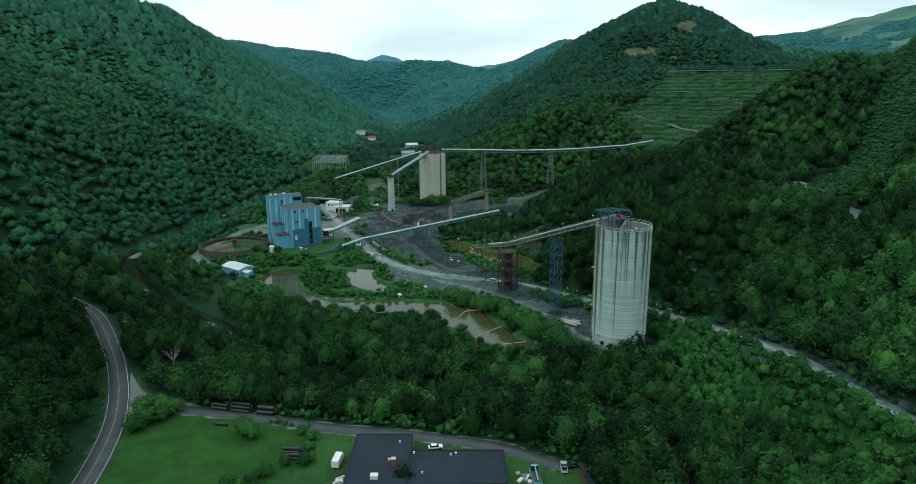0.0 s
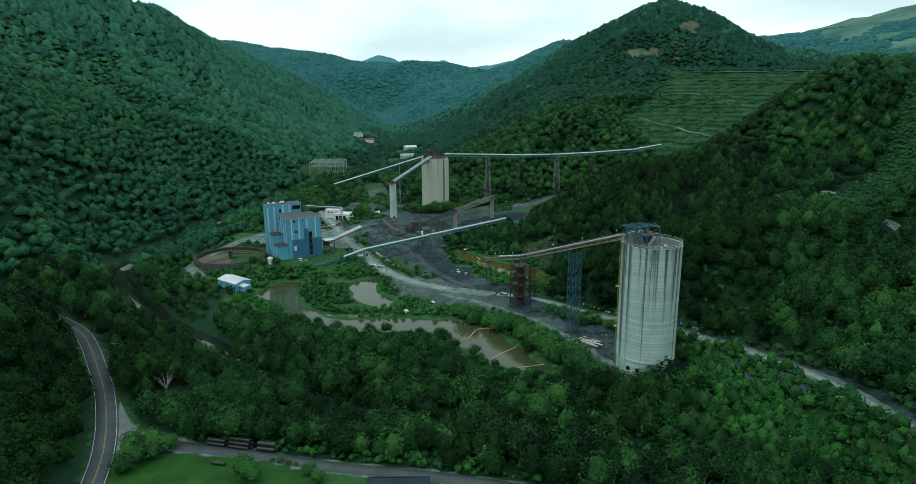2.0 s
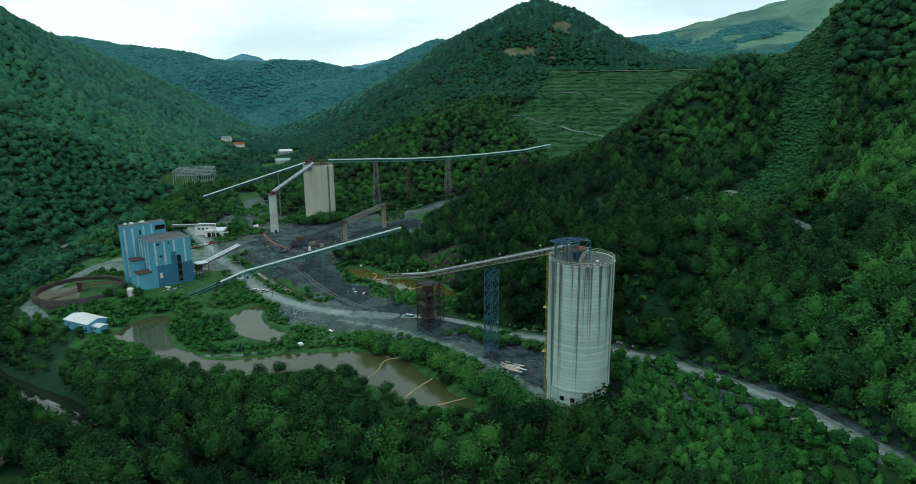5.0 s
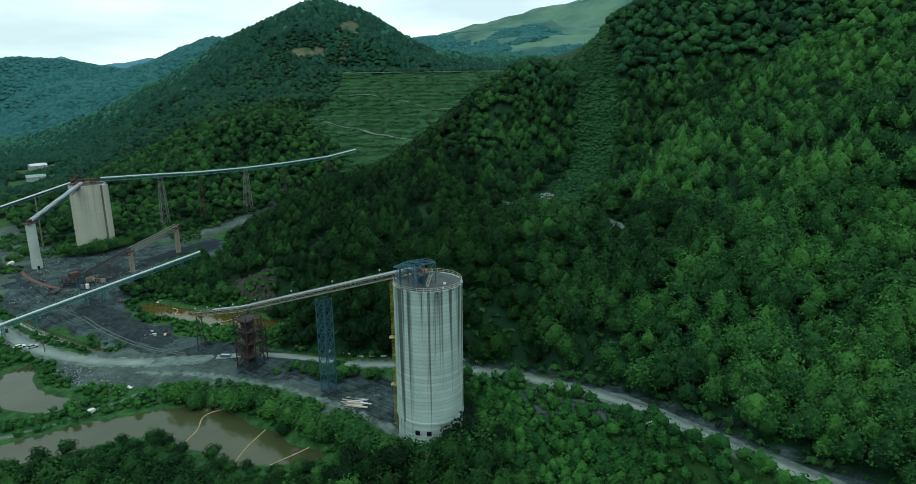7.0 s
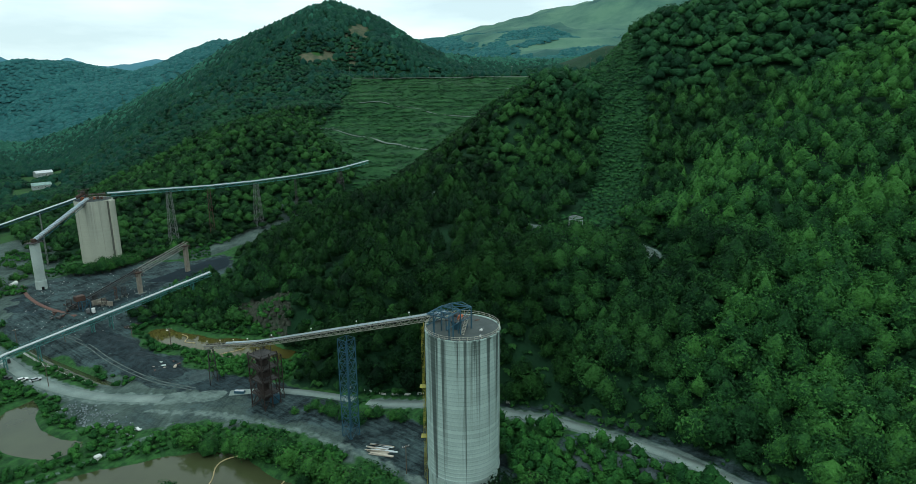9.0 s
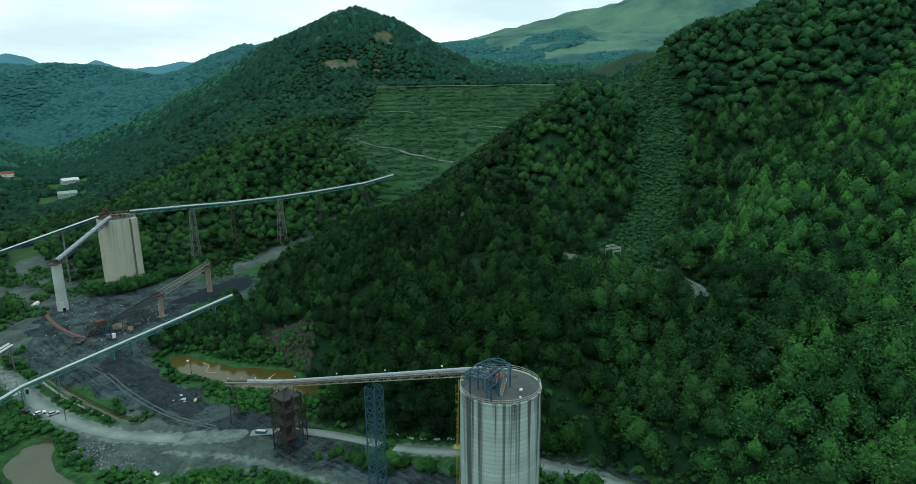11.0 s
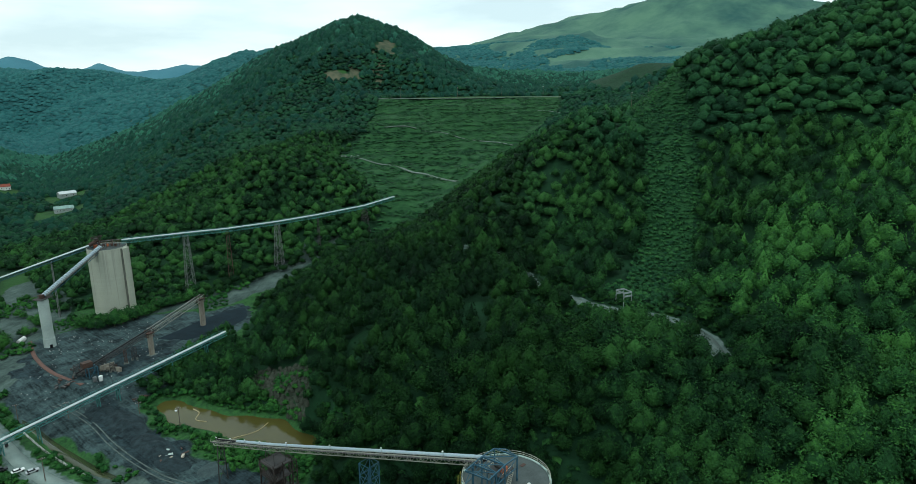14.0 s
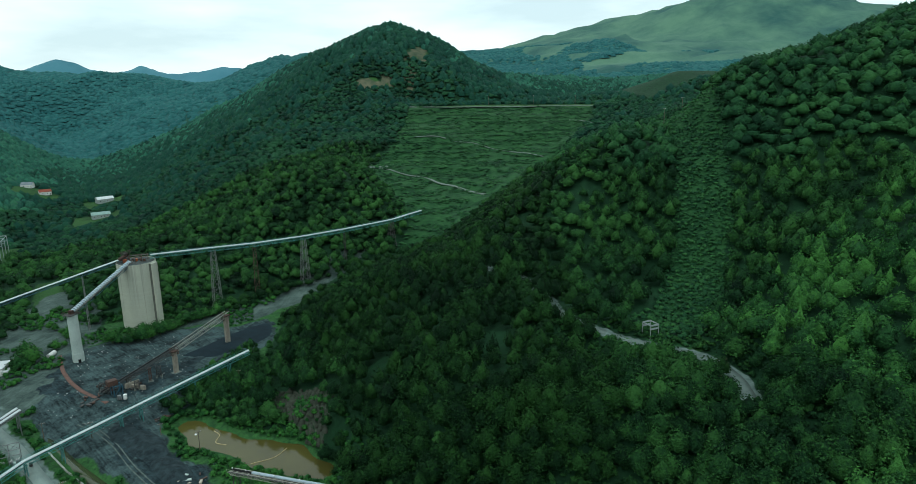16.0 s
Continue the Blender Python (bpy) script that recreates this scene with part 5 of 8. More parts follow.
near_yard = np.min([inside(p, YARD_CLEAR), inside(p, POND_CLEAR), inside(p, SILO_CLEAR), inside(p, SCRUB), inside(p, PONDS["main"][0]) - 14], axis=0) < 3
p = p[near_yard]
p = p[yard_free(p) & (dirt_cover(p) < 0.45)]
z = land(p)
size = rng.uniform(0, 1, len(p)) ** 2
scatter("grass", TUFT, np.column_stack([p, z - 0.3]), 1.2 + 1.4 * size, 0.7 + 0.9 * size, LEAF_BRUSH, "rough green grass and weeds on the banks", "grass")
p = jitter_grid(-110, 110, 340, 640, 2.6)
p = p[dry(p) & (inside(p, YARD_CLEAR) < 0)]
k = value_noise(p, 14, 68) * 0.6 + value_noise(p, 5, 69) * 0.4
p = p[(k > 0.58) & (cover(p)[1] < 0.3) & (fines_cover(p) < 0.3)]
z = land(p)
size = rng.uniform(0, 1, len(p)) ** 2
scatter("grass", TUFT, np.column_stack([p, z - 0.3]), 1.0 + 1.3 * size, 0.5 + 0.8 * size, LEAF_BRUSH, "sparse weeds growing through the coal dirt", "grass")


def dead_tree(x, y, h):
    t = thing("dead_tree", (x, y, float(land(np.array([[x, y]]))[0])), "bare grey dead tree with forked limbs", "tree")
    r = random.Random(3)
    part("trunk", tube(bmesh.new(), (0, 0, -0.4), (0.3, 0.1, h * 0.4), 0.3, 0.2, 8), DEAD_WOOD, t)
    for k in range(9):
        a, z0 = r.uniform(0, 6.28), h * r.uniform(0.12, 0.4)
        e = Vector((math.cos(a) * h * r.uniform(0.2, 0.42), math.sin(a) * h * r.uniform(0.2, 0.42), h * r.uniform(0.75, 1.0)))
        bm = tube(bmesh.new(), (0.2, 0.05, z0), e, 0.14, 0.04, 6)
        for j in range(3):
            q = Vector((0.2, 0.05, z0)).lerp(e, r.uniform(0.4, 0.9))
            tube(bm, q, q + Vector((r.uniform(-1.4, 1.4), r.uniform(-1.4, 1.4), r.uniform(0.6, 2.0))), 0.05, 0.02, 5)
        part("limb", bm, DEAD_WOOD, t)


DEAD_WOOD = material("bleached_wood", (0.30, 0.29, 0.26), (0.18, 0.17, 0.15), scale=1, fine=8)
dead_tree(-118, 250, 9.5)
p = jitter_grid(-100, 40, 176, 222, 2.4)
d = line_distance(p, [q[:2] for q in LOW_LANE])[0]
north = p[:, 1] > np.interp(p[:, 0], [q[0] for q in LOW_LANE], [q[1] for q in LOW_LANE])
p = p[north & (d > 3.6) & (d < 11) & (value_noise(p, 8, 70) > 0.3) & (inside(p, JUNCTION_CLEAR) > 0)]
bushes(p, 2.0, 4.2, 1.4, 3.6, "overgrown hedge and weeds along the lane")


# ---- the works: silos ----
def streaked(name, base, dark, stain, rim, joint=0.3):
    """Cast concrete with dark rain streaks that start at the rim and thin out downwards, and pale lift lines."""
    m = material(name, base, dark, scale=0.18, fine=2.2, bump=0.1, stretch=(1, 1, 0.6))
    t = m.node_tree
    b = t.nodes["Principled BSDF"]
    under = b.inputs["Base Color"].links[0].from_socket
    co = t.nodes.new("ShaderNodeTexCoord")
    mp = t.nodes.new("ShaderNodeMapping")
    mp.inputs["Scale"].default_value = (0.42, 0.42, 0.006)
    t.links.new(co.outputs["Object"], mp.inputs[0])
    n = t.nodes.new("ShaderNodeTexNoise")
    n.inputs["Scale"].default_value, n.inputs["Detail"].default_value, n.inputs["Roughness"].default_value = 1.1, 4, 0.6
    t.links.new(mp.outputs[0], n.inputs[0])
    sep = t.nodes.new("ShaderNodeSeparateXYZ")
    t.links.new(co.outputs["Object"], sep.inputs[0])
    fall = t.nodes.new("ShaderNodeMapRange")
    fall.inputs[1].default_value, fall.inputs[2].default_value, fall.inputs[3].default_value, fall.inputs[4].default_value = 0.0, rim, -0.075, 0.085
    t.links.new(sep.outputs[2], fall.inputs[0])
    s = t.nodes.new("ShaderNodeMath")
    s.operation = "ADD"
    t.links.new(n.outputs[0], s.inputs[0])
    t.links.new(fall.outputs[0], s.inputs[1])
    mr = t.nodes.new("ShaderNodeMapRange")
    mr.inputs[1].default_value, mr.inputs[2].default_value, mr.inputs[4].default_value = 0.54, 0.62, 0.88
    t.links.new(s.outputs[0], mr.inputs[0])
    mx = t.nodes.new("ShaderNodeMix")
    mx.data_type = "RGBA"
    t.links.new(mr.outputs[0], mx.inputs[0])
    t.links.new(under, mx.inputs[6])
    mx.inputs[7].default_value = (*stain, 1)
    lift = t.nodes.new("ShaderNodeMath")
    lift.operation = "DIVIDE"
    lift.inputs[1].default_value = 1.24
    t.links.new(sep.outputs[2], lift.inputs[0])
    band = t.nodes.new("ShaderNodeMath")
    band.operation = "FLOOR"
    t.links.new(lift.outputs[0], band.inputs[0])
    white = t.nodes.new("ShaderNodeTexWhiteNoise")
    white.noise_dimensions = "1D"
    t.links.new(band.outputs[0], white.inputs["W"])
    frac = t.nodes.new("ShaderNodeMath")
    frac.operation = "FRACT"
    t.links.new(lift.outputs[0], frac.inputs[0])
    line = t.nodes.new("ShaderNodeMapRange")
    line.inputs[1].default_value, line.inputs[2].default_value, line.inputs[3].default_value, line.inputs[4].default_value = 0.0, 0.16, 1.0 - joint, 1.0
    t.links.new(frac.outputs[0], line.inputs[0])
    tone = t.nodes.new("ShaderNodeMapRange")
    tone.inputs[3].default_value, tone.inputs[4].default_value = 1.0 - joint * 0.45, 1.0 + joint * 0.2
    t.links.new(white.outputs["Value"], tone.inputs[0])
    both = t.nodes.new("ShaderNodeMath")
    both.operation = "MULTIPLY"
    t.links.new(line.outputs[0], both.inputs[0])
    t.links.new(tone.outputs[0], both.inputs[1])
    hsv = t.nodes.new("ShaderNodeHueSaturation")
    t.links.new(both.outputs[0], hsv.inputs["Value"])
    t.links.new(mx.outputs[2], hsv.inputs["Color"])
    t.links.new(hsv.outputs[0], b.inputs["Base Color"])
    return m


SILO_WALL = streaked("streaked_concrete", (0.42, 0.53, 0.48), (0.32, 0.41, 0.37), (0.050, 0.07, 0.063), 51)
SILO_PALE = streaked("pale_silo_concrete", (0.44, 0.45, 0.36), (0.38, 0.39, 0.32), (0.31, 0.315, 0.265), 42, 0.06)
DECK = material("dusty_roof_deck", (0.088, 0.104, 0.099), (0.05, 0.06, 0.058), scale=0.3, fine=3)
RAIL_PALE = material("weathered_rail", (0.40, 0.40, 0.33), (0.26, 0.25, 0.2), scale=1, fine=6, rough=0.6)
RAIL_YELLOW = material("yellow_painted_steel", (0.42, 0.36, 0.05), (0.2, 0.2, 0.05), scale=0.8, fine=5, rough=0.6)
ORANGE_PAINT = material("orange_paint", (0.45, 0.12, 0.04), (0.28, 0.08, 0.03), scale=1, fine=5, rough=0.6)


def lathe(bm, profile, seg):
    rings = [[bm.verts.new((r * math.cos(2 * math.pi * k / seg), r * math.sin(2 * math.pi * k / seg), z)) for k in range(seg)] for r, z in profile]
    for a, b in zip(rings, rings[1:]):
        for k in range(seg):
            j = (k + 1) % seg
            bm.faces.new((a[k], a[j], b[j], b[k]))
    return bm


def ring_rail(bm, r, z, seg, w):
    pts = [(r * math.cos(2 * math.pi * k / seg), r * math.sin(2 * math.pi * k / seg), z) for k in range(seg)]
    for a, b in zip(pts, pts[1:] + pts[:1]):
        bar(bm, a, b, w)
    return bm


def coal_silo():
    r, h = 10.6, 51.3
    s = thing("silo", (64.8, 247.8, -1.0), "tall round concrete coal silo with dark rain streaks", "silo")
    prof, z = [(r, 9.2)], 9.2
    while z + 1.22 < h - 0.9:
        prof += [(r, z + 1.14), (r - 0.05, z + 1.17), (r - 0.05, z + 1.21), (r, z + 1.24)]
        z += 1.24
    prof += [(r, h - 0.6), (r + 0.12, h - 0.5), (r + 0.12, h), (r - 0.35, h), (r - 0.35, h - 0.25)]
    shell = part("shell", lathe(bmesh.new(), prof, 96), SILO_WALL, s)
    bm = lathe(bmesh.new(), [(r - 0.25, -1.0), (r - 0.25, 2.4), (r - 0.31, 2.45), (r - 0.25, 2.5), (r - 0.25, 8.2), (r + 0.12, 8.4), (r + 0.12, 8.9), (r + 0.02, 9.2)], 96)
    part("base", bm, SILO_WALL, s, "grey concrete base ring")
    part("roof_deck", tube(bmesh.new(), (0, 0, h - 0.5), (0, 0, h - 0.22), r - 0.3, seg=64), DECK, s, "dusty dark roof deck")
    bm = bmesh.new()
    for zz in (0.55, 1.1):
        ring_rail(bm, r - 0.1, h + zz, 48, 0.09)
    part("railing", bm, RAIL_PALE, s, "pale steel guard rail")
    post = tube(bmesh.new(), (0, 0, 0), (0, 0, 1.1), 0.06, seg=6)
    first = part("rail_post", post, RAIL_PALE, s)
    for k in range(32):
        a = 2 * math.pi * k / 32
        ob = first if k == 0 else new("rail_post", first.data)
        ob.parent = s
        ob.location = ((r - 0.1) * math.cos(a), (r - 0.1) * math.sin(a), h)
    for a, w, hh, zz in ((-30, 3.6, 5.0, 2.4), (-62, 1.6, 1.6, 5.2), (-92, 1.4, 1.4, 5.4), (-120, 1.4, 1.4, 5.4), (-140, 1.4, 1.4, 5.4)):
        b = box(bmesh.new(), (r - 0.25, 0, zz), (0.5, w, hh))
        bmesh.ops.rotate(b, verts=b.verts, cent=(0, 0, 0), matrix=Matrix.Rotation(radians(a), 3, "Z"))
        part("opening", b, BLACK, s, "dark door opening in the base")
    a = math.atan2(254 - 247.8, 54.9 - 64.8)
    lx, ly = math.cos(a), math.sin(a)
    bm = bmesh.new()
    for off in (-0.3, 0.3):
        bar(bm, (lx * (r + 0.35) - ly * off, ly * (r + 0.35) + lx * off, 0.5), (lx * (r + 0.35) - ly * off, ly * (r + 0.35) + lx * off, h + 1.2), 0.1)
    for k in range(int(h / 0.6)):
        bar(bm, (lx * (r + 0.35) + ly * 0.3, ly * (r + 0.35) - lx * 0.3, 0.6 + 0.6 * k), (lx * (r + 0.35) - ly * 0.3, ly * (r + 0.35) + lx * 0.3, 0.6 + 0.6 * k), 0.05)
    ladder = part("ladder", bm, RAIL_YELLOW, s, "yellow caged ladder")
    bm = bmesh.new()
    for k in range(20):
        zz = 3 + 2.4 * k
        pts = [(r + 0.35 + 0.75 * math.sin(q), 0.42 * math.cos(q)) for q in (0, 0.8, 1.57, 2.34, 3.14)]
        pts = [(lx * u - ly * v, ly * u + lx * v, zz) for u, v in pts]
        for p0, p1 in zip(pts, pts[1:]):
            bar(bm, p0, p1, 0.07)
    for q in (0.5, 1.2, 1.9, 2.6):
        u, v = r + 0.35 + 0.75 * math.sin(q), 0.42 * math.cos(q)
        bar(bm, (lx * u - ly * v, ly * u + lx * v, 3), (lx * u - ly * v, ly * u + lx * v, h), 0.06)
    part("cage", bm, RAIL_YELLOW, ladder)
    for zz in (17, 33):
        b = box(bmesh.new(), (r + 0.9, 0, zz), (1.8, 2.2, 0.12))
        bmesh.ops.rotate(b, verts=b.verts, cent=(0, 0, 0), matrix=Matrix.Rotation(a, 3, "Z"))
        part("rest_platform", b, RAIL_YELLOW, ladder)
    return s


silo_ob = coal_silo()


def head_frame():
    """The open blue steel frame over the belt's head on the silo roof."""
    f = new("head_frame")
    f.parent, f.location = silo_ob, (0, 0, 51.07)
    tagged(f, "open blue steel frame over the belt head")
    u = Vector((37.8, -90.2, 0)).normalized()       # along the belt
    v = Vector((u.y, -u.x, 0))
    ax, ay = Vector((0.88, 0.475, 0)), Vector((0.475, -0.88, 0))
    o = Vector((-5.0, -1.9, 0))
    cols = []
    for i, du in enumerate((-6.4, -3.2, 0.5, 6.2)):
        for dv in (-3.1, 3.1):
            cols.append((o + ax * du + ay * dv, 7.2 if du < 3 else 6.4))
    for c, hh in cols:
        if c.length > 10.2:
            c = c * (10.2 / c.length)
        part("column", bar(bmesh.new(), c, c + Vector((0, 0, hh)), 0.28), STEEL_BLUE, f)
    for k in range(0, 8, 2):
        (a, h1), (b, h2) = cols[k], cols[k + 1]
        bm = bar(bmesh.new(), a + Vector((0, 0, h1)), b + Vector((0, 0, h2)), 0.3)
        bar(bm, a + Vector((0, 0, h1)), (a + b) / 2 + Vector((0, 0, h1 + 0.9)), 0.18)
        bar(bm, b + Vector((0, 0, h1)), (a + b) / 2 + Vector((0, 0, h1 + 0.9)), 0.18)
        part("roof_beam", bm, STEEL_BLUE, f)
        if k < 6:
            for s in (0, 1):
                (a, h1), (b, h2) = cols[k + s], cols[k + 2 + s]
                bm = bar(bmesh.new(), a + Vector((0, 0, h1)), b + Vector((0, 0, h2)), 0.26)
                bar(bm, a + Vector((0, 0, h1 * 0.55)), b + Vector((0, 0, h2 * 0.55)), 0.2)
                bar(bm, a + Vector((0, 0, h1 * 0.55)), b + Vector((0, 0, h2)), 0.14)
                part("side_beam", bm, STEEL_BLUE, f)
            (a, h1), (b, h2) = cols[k], cols[k + 3]
            part("roof_brace", bar(bmesh.new(), a + Vector((0, 0, h1)), b + Vector((0, 0, h2)), 0.14), STEEL_BLUE, f)
    mid = o + ax * 3.4
    bm = bmesh.new()
    box(bm, mid + Vector((0, 0, 3.2)), (5.2, 4.6, 0.18), 28)
    part("platform", bm, STEEL_DARK, f, "dark steel platform")
    bm = bmesh.new()
    for q in (-2.2, 2.2):
        bar(bm, mid + ay * q + ax * -2.6 + Vector((0, 0, 4.2)), mid + ay * q + ax * 2.6 + Vector((0, 0, 4.2)), 0.09)
        for e in (-2.6, -0.9, 0.9, 2.6):
            bar(bm, mid + ay * q + ax * e + Vector((0, 0, 3.2)), mid + ay * q + ax * e + Vector((0, 0, 4.2)), 0.08)
    part("railing", bm, RAIL_PALE, f, "pale guard rail")
    for e in (-2.3, 2.3):
        for q in (-2, 2):
            part("leg", bar(bmesh.new(), mid + ax * e + ay * q, mid + ax * e + ay * q + Vector((0, 0, 3.2)), 0.22), STEEL_BLUE, f)
    bm = bmesh.new()
    tube(bm, mid + ay * -1.0 + Vector((0, 0, 4.3)), mid + ay * 1.0 + Vector((0, 0, 4.3)), 0.7, seg=14)
    part("head_pulley", bm, STEEL_DARK, f)
    bm = box(bmesh.new(), mid + ax * -0.4 + ay * 1.5 + Vector((0, 0, 4.1)), (1.9, 1.0, 1.2), 28, 0.12)
    part("drive", bm, ORANGE_PAINT, f, "orange gearbox")
    bm = bmesh.new()
    bmesh.ops.create_cone(bm, cap_ends=True, segments=4, radius1=0.8, radius2=2.0, depth=3.0, matrix=pose(*(mid + Vector((0, 0, 1.6))), 0, 0, 73))
    part("chute", bm, STEEL_BLUE, f)
    bm = bmesh.new()
    s0, s1 = mid + ax * 1.2 + ay * 2.6 + Vector((0, 0, 3.2)), mid + ax * -2.6 + ay * 3.4
    for q in (-0.45, 0.45):
        bar(bm, s0 + ay * q, s1 + ay * q, 0.1, 0.25)
    for k in range(11):
        pt = s0.lerp(s1, (k + 0.5) / 11)
        box(bm, pt, (0.3, 0.9, 0.05), 28)
    part("stair", bm, RAIL_PALE, f, "steel stair to the roof deck")
    for loc, sz, mt in ((Vector((3.4, -4.6, 0.25)), (0.9, 0.6, 0.5), WHITE), (Vector((6.6, 3.0, 0.06)), (1.5, 0.9, 0.12), RUST), (Vector((1.0, -8.0, 0.2)), (0.5, 0.5, 0.5), WHITE)):
        part("box", box(bmesh.new(), loc, sz, 20, 0.04), mt, f)
    return f


head_frame()


def pale_silo():
    s = thing("silo", (-22.5, 574, 2.8), "pale concrete silo with a rusty head house", "silo")
    r, h = 11.2, 42.2
    prof = [(r, -1.0)]
    for k in range(1, 6):
        prof += [(r, 7 * k - 0.06), (r - 0.05, 7 * k - 0.03), (r - 0.05, 7 * k + 0.03), (r, 7 * k + 0.06)]
    prof += [(r, h), (r - 0.4, h), (r - 0.4, h - 0.3)]
    part("shell", lathe(bmesh.new(), prof, 72), SILO_PALE, s)
    b = box(bmesh.new(), (r + 0.3, 0, h / 2 - 0.6), (3.4, 4.8, h + 0.4), 0, 0.1)
    bmesh.ops.rotate(b, verts=b.verts, cent=(0, 0, 0), matrix=Matrix.Rotation(radians(-36), 3, "Z"))
    part("pilaster", b, SILO_PALE, s, "flat concrete stair pilaster")
    # thin dark grey strip in place of the groove beside the pilaster
    b = box(bmesh.new(), (r + 0.1, -2.5, h / 2 - 0.6), (1.6, 0.3, h + 0.2))
    bmesh.ops.rotate(b, verts=b.verts, cent=(0, 0, 0), matrix=Matrix.Rotation(radians(-36), 3, "Z"))
    part("joint_strip", b, material("joint_grey_concrete", (0.15, 0.155, 0.13), (0.08, 0.085, 0.07), scale=0.3, fine=3), s, "dark grey joint strip beside the pilaster")
    part("roof_deck", tube(bmesh.new(), (0, 0, h - 0.6), (0, 0, h - 0.3), r - 0.3, seg=48), DECK, s)
    bm = bmesh.new()
    ring_rail(bm, r - 0.2, h + 1.1, 40, 0.08)
    for k in range(24):
        a = 2 * math.pi * k / 24
        bar(bm, ((r - 0.2) * math.cos(a), (r - 0.2) * math.sin(a), h), ((r - 0.2) * math.cos(a), (r - 0.2) * math.sin(a), h + 1.1), 0.08)
    part("railing", bm, RUST, s, "rusted guard rail")
    hh = new("head_house")
    hh.parent, hh.location = s, (0, 0, 42.0)
    tagged(hh, "rusty belt head machinery")
    r0 = random.Random(5)
    for k in range(6):
        x, y = -6 + 2.2 * k, r0.uniform(-2.4, 1.5)
        part("drive", box(bmesh.new(), (x, y, 0.9), (r0.uniform(1.2, 2.4), r0.uniform(1.2, 2.4), r0.uniform(1.2, 2.4)), r0.uniform(-20, 20), 0.1), RUST if k % 3 else ORANGE_PAINT, hh)
    bm = bmesh.new()
    for x in (-7, -3.5, 0, 3.5, 7):
        for y in (-3, 3):
            bar(bm, (x, y, 0), (x, y, 3.4), 0.22)
        bar(bm, (x, -3, 3.4), (x, 3, 3.4), 0.2)
    for y in (-3, 3):
        bar(bm, (-7, y, 3.4), (7, y, 3.4), 0.22)
        bar(bm, (-7, y, 1.6), (7, y, 1.6), 0.14)
        for x in (-7, 0):
            bar(bm, (x, y, 0), (x + 3.5, y, 3.4), 0.14)
    part("frame", bm, RUST, hh)
    for x, y, z0, z1 in ((-7.5, -1.5, 3.4, 6.2), (-7.5, 2.2, 3.4, 6.2), (-2.8, -1.5, 3.4, 6.8), (-2.8, 2.2, 3.4, 6.8)):
        part("post", bar(bmesh.new(), (x, y, z0), (x, y, z1), 0.26), RUST_DARK, hh)
    for y in (-1.5, 2.2):
        part("rail", bar(bmesh.new(), (-8.2, y, 6.1), (-1.8, y, 6.9), 0.3), RUST_DARK, hh)
        part("brace", bar(bmesh.new(), (-7.5, y, 3.4), (-2.8, y, 6.8), 0.16), RUST_DARK, hh)
        part("brace", bar(bmesh.new(), (-7.5, y, 6.2), (-2.8, y, 3.4), 0.16), RUST_DARK, hh)
    for x, z in ((-8.2, 6.1), (-5.0, 6.5), (-1.8, 6.9)):
        part("beam", bar(bmesh.new(), (x, -1.5, z), (x, 2.2, z), 0.24), RUST_DARK, hh)
    part("chute", box(bmesh.new(), (-5.2, 0.4, 4.6), (2.6, 2.4, 2.2), 12, 0.25), RUST_DARK, hh, "rusted transfer chute")
    part("hood", tube(bmesh.new(), (-9.0, -2.2, 2.4), (-4.8, 0.2, 4.4), 1.1, seg=10), RUST, hh)
    part("walkway", box(bmesh.new(), (1.5, 4.6, 2.6), (12.0, 1.2, 0.15)), STEEL_DARK, hh)
    return s


pale_silo()


# ---- the works: conveyors and towers ----
UNIT = {}


def bar_part(name, a, b, w, mat, parent):
    """A straight steel member as a part of its own; alike members share one mesh."""
    if mat.name not in UNIT:
        bm = bmesh.new()
        bmesh.ops.create_cube(bm, size=1.0)
        me = bpy.data.meshes.new(name)
        bm.to_mesh(me)
        bm.free()
        me.materials.append(mat)
        UNIT[mat.name] = me
    a, b = Vector(a), Vector(b)
    d = b - a
    ob = new(name, UNIT[mat.name])
    ob.parent = parent
    ob.matrix_basis = Matrix.Translation((a + b) / 2) @ d.to_track_quat("X", "Z").to_matrix().to_4x4() @ Matrix.Diagonal((d.length, w, w, 1))
    return ob


